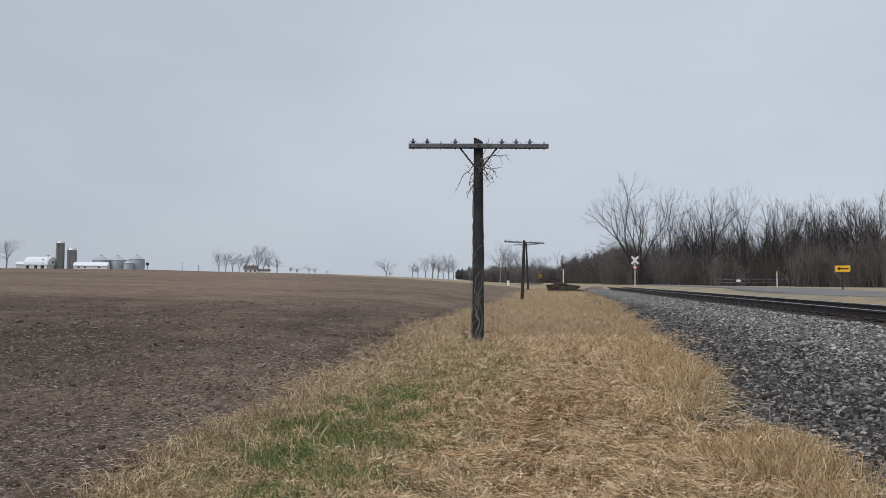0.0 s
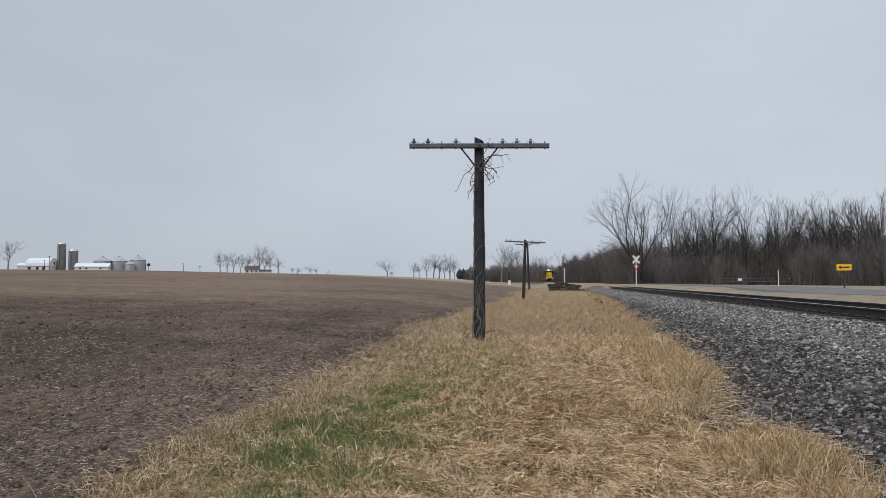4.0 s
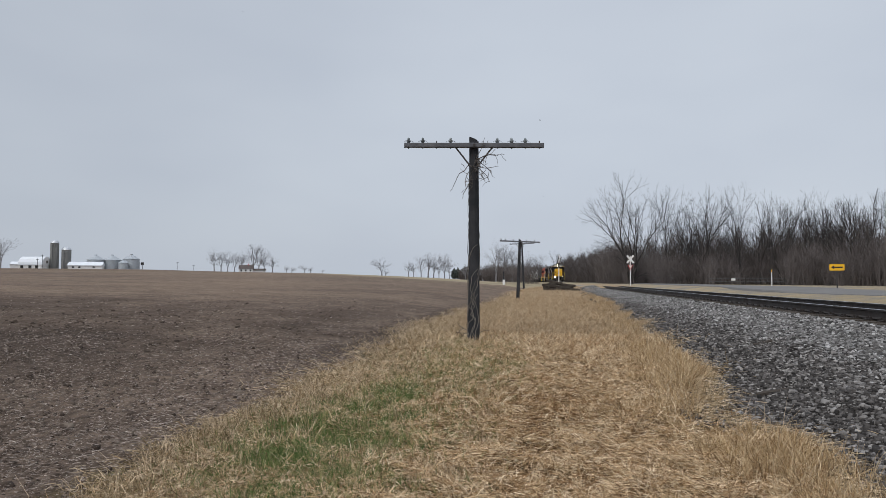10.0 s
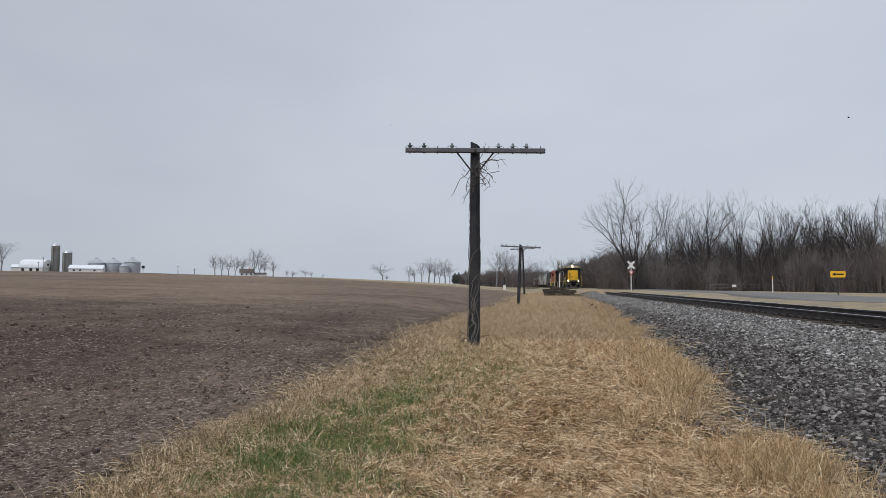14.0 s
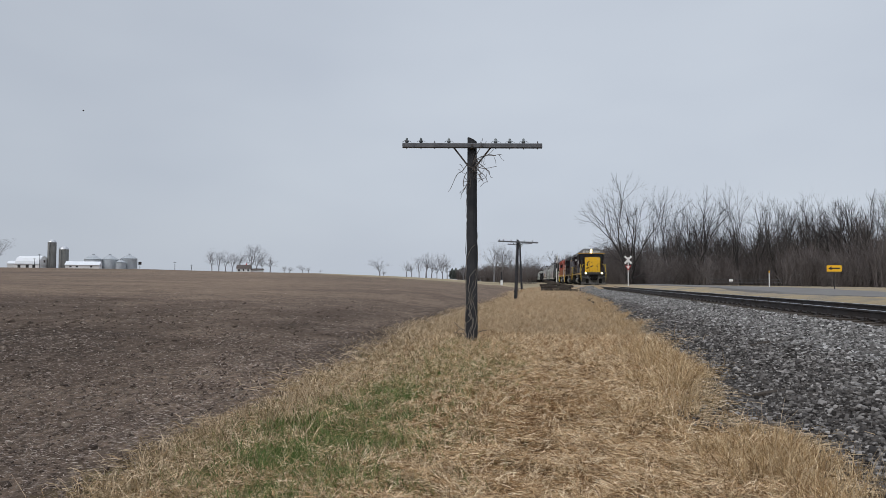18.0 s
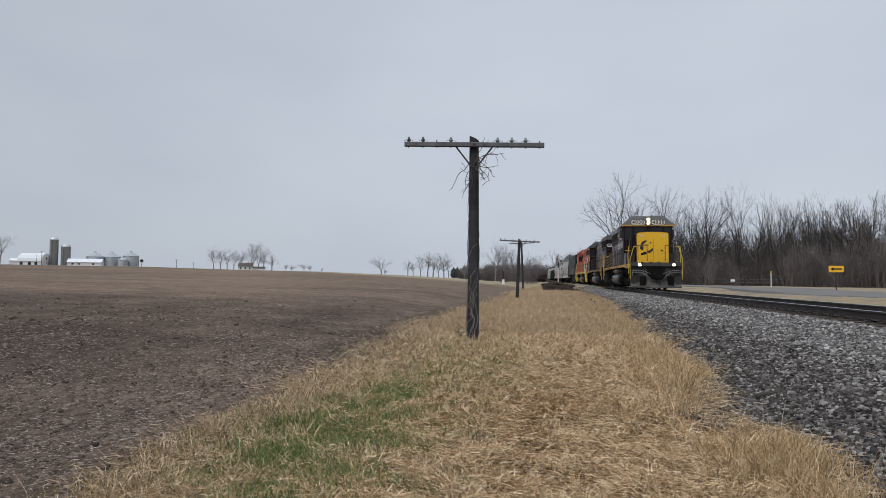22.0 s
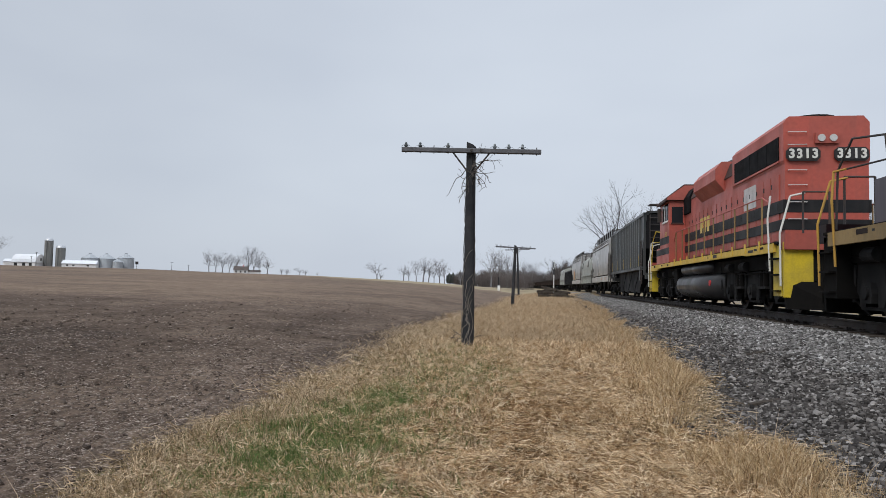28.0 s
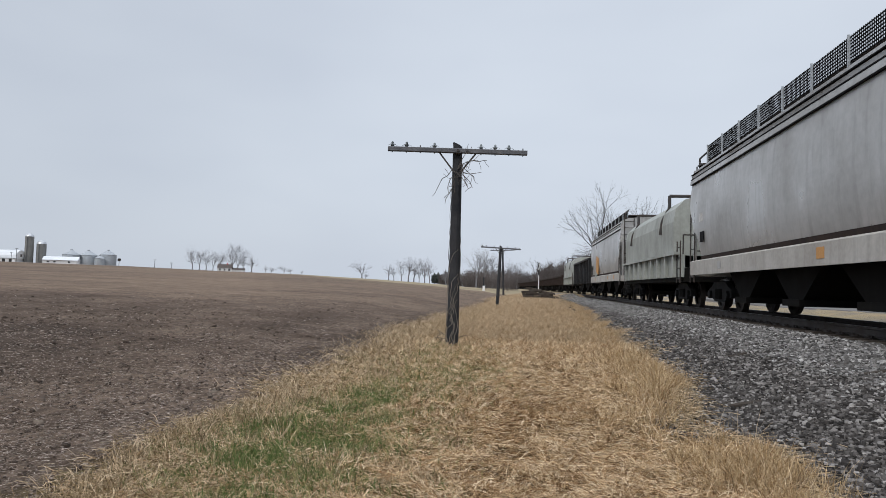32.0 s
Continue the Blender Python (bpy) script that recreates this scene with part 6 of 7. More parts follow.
def round_hopper(u0, u1, main, label, patch=False, fence=0.46):
    L = u1 - u0
    h = L / 2
    th = thing("covered_hopper", None, label, "freight wagon", "wagons of the freight train")
    half = [(1.58 - 0.16 * ((z - 2.8) / 1.5) ** 2, z) for z in [1.30 + 0.155 * i for i in range(17)]] + [(1.57, 3.80), (1.56, 3.92), (1.51, 3.94), (1.53, 4.06), (1.47, 4.08), (1.47, 4.22), (1.2, 4.36), (0.6, 4.46)]
    prof = half + [(-a, b) for a, b in reversed(half)]
    # side sheets narrow at the lower ends: stations along the car
    mb = MB()
    st = [(-h + 0.05, 3.1), (-h + 0.5, 2.3), (-h + 1.1, 1.30), (h - 1.1, 1.30), (h - 0.5, 2.3), (h - 0.05, 3.1)]
    n = len(prof)
    for y, zmin in st:
        mb.v += [(a, y, max(b, zmin)) for a, b in prof]
    for i in range(len(st) - 1):
        for j in range(n):
            a, b = i * n + j, i * n + (j + 1) % n
            mb.f.append((a, b, b + n, a + n))
    mb.f += [tuple(range(n)), tuple(range((len(st) - 1) * n, len(st) * n))]
    body = part("body", mb, main, th)
    for k in (-1, 1):
        for i in range(4):
            y = -h + 2.4 + (L - 4.8) * i / 3
            seam = MB()
            zs = [1.42 + 0.15 * q for q in range(16)]
            for dy in (-0.007, 0.007):
                seam.v += [(k * (1.586 - 0.16 * ((z - 2.8) / 1.5) ** 2), y + dy, z) for z in zs]
            seam.f += [(q, q + 1, 17 + q, 16 + q) for q in range(15)]
            part("weld_seam", seam, main, body)
        # thin dark strips paint the shadow gaps between the roof steps
        for z in (3.775, 3.93, 4.07):
            part("roof_seam", MB().box(*sorted((k * 1.50, k * 1.568)), -h + 0.1, h - 0.1, z, z + 0.022), SCREEN, body)
        part("rust_line", MB().prism([(k * 1.44, 1.46), (k * 1.50, 1.46), (k * 1.515, 1.56), (k * 1.46, 1.56)], -h + 1.2, h - 1.2), RUSTY, body, "rust-brown streak along the sill")
        ss = part("side_sill", MB().prism([(k * 1.50, 1.02), (k * 1.57, 1.02), (k * 1.57, 1.42), (k * 1.50, 1.46)], -h + 0.15, h - 0.15), HOPPER_PALE, th, "pale band along the sill")
        for y in (-h + 2.2, -h + 5.0, h - 3.5):
            part("placard", MB().box(*sorted((k * 1.571, k * 1.577)), y, y + 0.32, 1.14, 1.34), GRAFFITI if patch or y < 0 else HOPPER_GREY, ss)
        part("stencil", MB().box(*sorted((k * 1.572, k * 1.585)), h - 1.75, h - 1.35, 1.95, 2.25), SCREEN, body, "small dark placard holder")
        part("label_plate", MB().box(*sorted((k * 1.56, k * 1.59)), -h + 1.5, -h + 1.95, 2.0, 2.35), LETTER, body, "white data plate")
        for i in range(3):
            part("lettering_bar", MB().box(*sorted((k * 1.575, k * 1.585)), h - 1.7 + i * 0.16, h - 1.6 + i * 0.16, 2.55, 2.78), LETTER, body, "small white letter shape")
        if patch:
            part("paint_patch", MB().obox(pose(k * 1.585, 3.2, 2.2, 8, 0, 0), 0.01, 1.6, 1.1), GRAFFITI, body, "orange sprayed patch")
            part("paint_patch", MB().obox(pose(k * 1.57, 3.8, 1.7, -12, 0, 0), 0.01, 2.0, 0.5), COIL_PALE, body, "pale sprayed patch")
        for e in (-1, 1):
            ladder(th, k * 1.54, e * (h - 0.30), 0.8, 2.9, 0.5, "y", IRON, 5)
            part("corner_post", MB().box(*sorted((k * 1.36, k * 1.44)), *sorted((e * (h + 0.02), e * (h - 0.08))), 1.2, 4.25), main, th)
    for e in (-1, 1):
        vs = [(-1.35, e * (h - 0.1), 3.2), (1.35, e * (h - 0.1), 3.2), (1.35, e * (h - 2.4), 1.1), (-1.35, e * (h - 2.4), 1.1), (-1.35, e * (h - 0.1), 4.1), (1.35, e * (h - 0.1), 4.1)]
        part("slope_sheet", MB().add(vs, [(0, 1, 2, 3), (0, 1, 5, 4)]), main, th)
        ladder(th, -1.1, e * (h + 0.04), 1.3, 4.4, 0.5, "x", IRON, 9)
        part("end_beam", MB().box(-1.5, 1.5, *sorted((e * (h + 0.05), e * (h - 0.25))), 1.0, 1.3), HOPPER_PALE, th)
        part("warning_plate", MB().box(0.1, 0.9, *sorted((e * (h + 0.05), e * (h + 0.07))), 2.9, 3.15), SILL_YELLOW, th)
    part("centre_sill", MB().box(-0.3, 0.3, -h, h, 0.8, 1.2), UNDER, th)
    running_board(th, L, 4.52, 1.1, fence)
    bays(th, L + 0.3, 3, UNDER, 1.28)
    for e in (-1, 1):
        car_truck(th, e * (h - 1.5))
    coupler_pair(th, L)
    return th


def coil_car(u0, u1):
    L = u1 - u0
    h = L / 2
    th = thing("coil_wagon", None, "low steel coil wagon with a pale rounded metal hood", "freight wagon", "wagons of the freight train")
    prof = [(-1.55, 1.75), (1.55, 1.75), (1.58, 2.9), (1.50, 3.35), (1.2, 3.66), (0.7, 3.82), (0, 3.86), (-0.7, 3.82), (-1.2, 3.66), (-1.50, 3.35), (-1.58, 2.9)]
    hood = part("hood", MB().prism(prof, -h + 0.9, h - 0.9), COIL_PALE, th, "pale dented hood")
    for y in (-h + 3.0, h - 3.0):
        part("lifting_bracket", MB().tube([(-1.3, y, 3.6), (-1.55, y, 3.1), (-1.62, y, 2.6)], 0.06, 6).tube([(-1.3, y, 3.6), (-1.3, y, 4.05), (1.3, y, 4.05), (1.3, y, 3.6)], 0.06, 6), IRON, hood)
    for k in (-1, 1):
        part("side_sill", MB().box(*sorted((k * 1.38, k * 1.48)), -h, h, 1.0, 1.75), COIL_PALE, th)
        for i in range(9):
            y = -h + 0.9 + (L - 1.8) * i / 8
            part("rib", MB().box(*sorted((k * 1.48, k * 1.60)), y - 0.1, y + 0.1, 1.0, 1.78), COIL_PALE, th)
        part("top_rail", MB().box(*sorted((k * 1.40, k * 1.64)), -h + 0.4, h - 0.4, 1.75, 1.84), COIL_PALE, th)
        for e in (-1, 1):
            ladder(th, k * 1.5, e * (h - 0.4), 0.8, 2.2, 0.5, "y", IRON, 4)
    part("deck", MB().box(-1.4, 1.4, -h, h, 0.85, 1.3), UNDER, th)
    for e in (-1, 1):
        part("end_railing", MB().tube([(-1.4, e * (h - 0.2), 1.2), (-1.4, e * (h - 0.2), 2.4), (1.4, e * (h - 0.2), 2.4), (1.4, e * (h - 0.2), 1.2)], 0.025, 5), IRON, th)
        car_truck(th, e * (h - 1.7))
    coupler_pair(th, L)
    return th


def open_wagon(L, height, mat, label, bodyname="open_hopper"):
    h = L / 2
    th = thing(bodyname, None, label, "freight wagon", "wagons of the freight train")
    mb = MB()
    for k in (-1, 1):
        mb.box(*sorted((k * 1.42, k * 1.5)), -h, h, 1.0, height)
    for e in (-1, 1):
        mb.box(-1.42, 1.42, *sorted((e * h, e * (h - 0.08))), 1.0, height)
    mb.box(-1.42, 1.42, -h + 0.1, h - 0.1, 1.0, 1.1)
    body = part("body", mb, mat, th)
    for k in (-1, 1):
        for i in range(12):
            y = -h + 0.1 + (L - 0.2) * i / 11
            part("rib", MB().box(*sorted((k * 1.5, k * 1.60)), y - 0.06, y + 0.06, 1.0, height - 0.1), mat, body)
        part("top_chord", MB().box(*sorted((k * 1.38, k * 1.62)), -h, h, height - 0.1, height + 0.04), mat, body)
    if bodyname == "open_hopper":
        bays(th, L + 0.4, 2, UNDER, 1.1)
    part("centre_sill", MB().box(-0.3, 0.3, -h, h, 0.75, 1.05), UNDER, th)
    for e in (-1, 1):
        car_truck(th, e * (h - 1.6))
    coupler_pair(th, L)
    return th


TRAIN = []


def put(ob, u0, u1):
    TRAIN.append((ob, (u0 + u1) / 2))


put(make_loco("locomotive", 0, "dark maroon locomotive with a yellow nose and grey roof, headlights burning", MAROON, MAROON_SIDE, GREY_ROOF, SILL_YELLOW, PILOT_GREY, "4030", True, CAB_YELLOW, BRIGHT_YELLOW, "maroon_lead"), 0.15, 18.55)
put(make_loco("locomotive", 0, "sooty dark maroon locomotive running hood first with gold chevrons", MAROON, MAROON_SIDE, OLD_GREY, DULL_SILL, UNDER, "4023", False, MAROON, SILL_YELLOW, "maroon"), 20.45, 38.85)
# pilot in underframe black, painting the shadow between the engines
put(make_loco("locomotive", 0, "orange-red locomotive with black stripes and yellow steps, running hood first", ORANGE, ORANGE, SOOT_ROOF, SILL_BRIGHT, UNDER, "3313", False, ORANGE, NUMBER_WHITE, "orange"), 40.7, 59.1)
put(ribbed_hopper(60.4, 76.2), 60.4, 76.2)
put(round_hopper(77.7, 92.5, HOPPER_GREY, "weathered grey covered hopper wagon with curved sides"), 77.7, 92.5)
put(coil_car(93.9, 107.0), 93.9, 107.0)
put(round_hopper(108.4, 124.4, HOPPER_GREY, "grey covered hopper wagon with an orange sprayed patch", True, 0.3), 108.4, 124.4)
put(open_wagon(15.2, 2.95, STRIPE_BLACK, "black open wagon with ribbed sides"), 126.0, 141.2)
put(coil_car(143.2, 156.4), 143.2, 156.4)
gon = open_wagon(15.0, 2.15, RUSTY, "rust-brown open wagon far down the train")
put(gon, 159.2, 174.2)
for i in range(1, 10):
    put(copy_thing(gon, Matrix()), 159.2 + 16.6 * i, 174.2 + 16.6 * i)

SPEED, PASS_AT = 11.2946, 31.4437


def train_pose(t, mid):
    s = PASS_AT - SPEED * (t - 23.0) + mid
    x, turn = track_at(s)
    return Matrix.Translation((x, s, RAIL_Z)) @ Matrix.Rotation(turn, 4, "Z")




# ---- what nobody could count: grass, litter, clods, stones ----
def fast_mesh(name, verts, faces, size, mat):
    """A mesh from arrays: verts (n, 3) and faces (m, size)."""
    me = bpy.data.meshes.new(name)
    m = len(faces)
    me.vertices.add(len(verts))
    me.vertices.foreach_set("co", np.ascontiguousarray(verts, np.float32).ravel())
    me.loops.add(m * size)
    me.loops.foreach_set("vertex_index", np.ascontiguousarray(faces, np.int32).ravel())
    me.polygons.add(m)
    me.polygons.foreach_set("loop_start", np.arange(0, m * size, size, dtype=np.int32))
    me.update(calc_edges=True)
    me.materials.append(mat)
    return me


def unit(v):
    return v / np.linalg.norm(v, axis=-1, keepdims=True)


def blades(rng, base, way, length, width, droop):
    """Narrow bent blades, four triangles each."""
    n = len(base)
    way = unit(way)
    side = unit(np.cross(way, rng.normal(0, 1, (n, 3)))) * width[:, None]
    mid = base + way * (length * 0.55)[:, None]
    bend = unit(way + np.stack([rng.normal(0, 0.25, n), rng.normal(0, 0.25, n), -droop], -1))
    tip = mid + bend * (length * 0.45)[:, None]
    v = np.stack([base - side / 2, base + side / 2, mid - side * 0.42, mid + side * 0.42, tip - side * 0.12, tip + side * 0.12], 1).reshape(-1, 3)
    k = np.arange(n)[:, None] * 6
    q = np.concatenate([k + np.array([0, 1, 3, 2]), k + np.array([2, 3, 5, 4])], 0)
    return v, q


def lumps(rng, base, size, flat=0.7):
    """Rough eight-cornered stones."""
    n = len(base)
    c = np.array([(x, y, z) for x in (-1, 1) for y in (-1, 1) for z in (-1, 1)], float)
    v = c[None] * (0.5 * size[:, None, None]) * rng.uniform(0.55, 1.15, (n, 8, 1)) * np.stack([rng.uniform(0.7, 1.25, n), rng.uniform(0.7, 1.25, n), rng.uniform(flat - 0.2, flat + 0.2, n)], -1)[:, None]
    a, b = rng.uniform(0, 6.283, n), rng.uniform(-0.6, 0.6, n)
    ca, sa, cb, sb = np.cos(a)[:, None], np.sin(a)[:, None], np.cos(b)[:, None], np.sin(b)[:, None]
    x, y, z = v[..., 0], v[..., 1], v[..., 2]
    y, z = y * cb - z * sb, y * sb + z * cb
    x, y = x * ca - y * sa, x * sa + y * ca
    v = np.stack([x, y, z], -1) + base[:, None]
    f = np.array([(0, 1, 3, 2), (4, 6, 7, 5), (0, 4, 5, 1), (2, 3, 7, 6), (1, 5, 7, 3)])  # no underside: it lies in the bed
    return v.reshape(-1, 3), (np.arange(n)[:, None, None] * 8 + f[None]).reshape(-1, 4)


def shards(rng, base, size):
    """Angular broken stones with three sides and a slanting top; the underside lies in the bed."""
    n = len(base)
    a = rng.uniform(0, 6.283, n)[:, None] + np.array([0.0, 2.09, 4.19]) + rng.uniform(-0.5, 0.5, (n, 3))
    r = 0.62 * size[:, None] * rng.uniform(0.65, 1.25, (n, 3))
    lo = np.stack([r * np.cos(a), r * np.sin(a), np.broadcast_to(-0.3 * size[:, None], r.shape)], -1)
    k = rng.uniform(0.35, 0.9, (n, 3)) * r
    a2 = a + rng.uniform(-0.5, 0.5, (n, 3))
    hi = np.stack([k * np.cos(a2), k * np.sin(a2), size[:, None] * rng.uniform(0.15, 0.75, (n, 3))], -1)
    v = np.concatenate([lo, hi], 1) + base[:, None]
    f = np.array([(0, 1, 4), (0, 4, 3), (1, 2, 5), (1, 5, 4), (2, 0, 3), (2, 3, 5), (3, 4, 5)])
    return v.reshape(-1, 3), (np.arange(n)[:, None, None] * 6 + f[None]).reshape(-1, 3)


def scatter(rng, n, x0, x1, y0, y1, power=1.0):
    """Spots in a strip, thinning out with y as y to the minus power."""
    u = rng.random(n)
    if power == 1.0:
        y = y0 * (y1 / y0) ** u
    else:
        k = 1 - power
        y = (y0 ** k + u * (y1 ** k - y0 ** k)) ** (1 / k)
    return rng.uniform(x0, x1, n), y


def patchy(x, y, scale, seed):
    """Soft random patches from 0 to 1."""
    r = np.random.default_rng(seed)
    out = np.zeros_like(x)
    for _ in range(7):
        a, ph, f = r.uniform(0, 6.283), r.uniform(0, 6.283), r.uniform(0.5, 1.6) / scale
        out += np.sin((x * math.cos(a) + y * math.sin(a)) * f * 6.283 + ph)
    return np.clip(0.5 + out / 5.5, 0, 1)


def stuff(name, v, f, size, mat, label, category):
    return tagged(new(name, fast_mesh(name, v, f, size, mat)), label, category, kind="stuff")


DEAD = varied("dead_grass_blades", [(0.0, (0.10, 0.056, 0.030)), (0.22, (0.40, 0.255, 0.135)), (0.55, (0.70, 0.50, 0.295)), (1.0, (0.95, 0.79, 0.57))], 0.8, 30)
DULL = varied("dull_grass_blades", [(0.0, (0.10, 0.070, 0.038)), (0.4, (0.34, 0.248, 0.14)), (1.0, (0.78, 0.62, 0.44))], 0.8, 30)
FADED = varied("faded_grass_blades", [(0.0, (0.30, 0.215, 0.13)), (0.5, (0.46, 0.345, 0.22)), (1.0, (0.62, 0.495, 0.345))], 0.8, 30)
GREEN = varied("green_grass_blades", [(0.0, (0.06, 0.105, 0.028)), (0.5, (0.12, 0.175, 0.055)), (0.8, (0.22, 0.25, 0.10)), (1.0, (0.45, 0.38, 0.18))], 0.7, 30)
RUST_GRASS = varied("rusty_grass_blades", [(0.0, (0.07, 0.035, 0.017)), (0.4, (0.23, 0.125, 0.055)), (0.8, (0.42, 0.25, 0.12)), (1.0, (0.62, 0.45, 0.27))], 0.85, 30)
GOLDEN = varied("tall_golden_grass", [(0.0, (0.20, 0.115, 0.055)), (0.4, (0.44, 0.30, 0.155)), (1.0, (0.72, 0.56, 0.36))], 0.8, 30)
HUSK = varied("corn_litter", [(0.0, (0.09, 0.064, 0.050)), (0.4, (0.24, 0.187, 0.158)), (0.8, (0.48, 0.40, 0.35)), (1.0, (0.74, 0.65, 0.58))], 0.85, 30)
CLOD = varied("soil_clods", [(0.0, (0.045, 0.033, 0.026)), (0.6, (0.11, 0.084, 0.067)), (1.0, (0.19, 0.155, 0.126))], 0.95, 20)
THICKET = varied("thicket_stems", [(0.0, (0.075, 0.065, 0.062)), (0.6, (0.115, 0.100, 0.096)), (1.0, (0.17, 0.150, 0.144))], 0.95, 3)


def bed_z(tx):
    return RAIL_Z + np.interp(tx, [-4.35, -3.6, -1.95, -1.55, -1.0], [-0.95, -0.66, -0.33, -0.225, -0.20])


def track_x(y):
    return TRACK_X - BEND * np.clip(y - BEND_FROM, 0, None) ** 2


def field_edge(y):
    return np.interp(y, [4, 8, 12, 16, 23, 60], [-3.15, -2.95, -3.1, -3.35, -3.5, -3.4]) + 0.16 * np.sin(y * 0.55) + 0.12 * np.sin(y * 1.7 + 1)


def toe(y):
    return np.interp(y, [0, 4.5, 6.4, 7.5, 9.1, 12.2, 18.6, 42, 90], [1.8, 1.85, 1.9, 1.6, 1.95, 2.3, 2.5, 3.3, 3.6]) + 0.13 * np.sin(y * 1.3) + 0.10 * np.sin(y * 3.1)


def spotlike(x, y, cx, cy, sx, sy):
    return np.exp(-((x - cx) / sx) ** 2 - ((y - cy) / sy) ** 2)


def greenness(x, y):
    g = 1.3 * spotlike(x, y, -1.75, 5.7, 0.62, 1.0) + 0.9 * spotlike(x, y, -1.75, 7.6, 0.42, 1.2) + 0.6 * spotlike(x, y, -2.4, 6.3, 0.35, 1.0)
    g += 0.6 * spotlike(x, y, -1.5, 4.4, 0.4, 0.5) + 0.38 * spotlike(x, y, -1.3, 11.0, 0.8, 4.0) + 0.3 * spotlike(x, y, -1.6, 15.0, 0.5, 1.0)
    return np.clip(g, 0, 1) * (0.30 + 0.95 * patchy(x, y, 1.1, 5))


def bareness(x, y):
    """Where the turf is thin and brown dirt shows."""
    return np.clip(spotlike(x, y, 1.5, 7.1, 0.55, 0.7) + 0.7 * spotlike(x, y, 1.9, 7.8, 0.4, 0.7) + 0.5 * spotlike(x, y, -0.55, 6.2, 0.25, 0.3) + 0.5 * spotlike(x, y, 0.7, 4.4, 0.35, 0.25), 0, 1)


def clumps(rng, spots):
    """Blades of standing tufts: spots of (x, y, height, spread, count); they fan outward from each root."""
    X, Y, H, OX, OY = [], [], [], [], []
    for cx, cy, hh, sp, m in spots:
        ox, oy = rng.normal(0, 1, m), rng.normal(0, 1, m)
        X.append(cx + ox * sp), Y.append(cy + oy * sp), H.append(hh * rng.uniform(0.45, 1.15, m)), OX.append(ox), OY.append(oy)
    X, Y, H, OX, OY = map(np.concatenate, (X, Y, H, OX, OY))
    n = len(X)
    way = np.stack([OX * 0.30 + rng.normal(0, 0.22, n), OY * 0.30 + rng.normal(0, 0.22, n), np.ones(n)], -1)
    r = np.hypot(X, Y)
    w = np.clip(0.0022 + 0.00042 * r, 0.003, 0.012) * rng.uniform(0.6, 1.3, n)
    z = np.maximum(ground_z(X, Y), np.where(X > toe(Y) - 0.35, bed_z(X - track_x(Y)), -9)) - 0.01
    return blades(rng, np.stack([X, Y, z], -1), way, H, w, rng.uniform(0.1, 1.1, n))


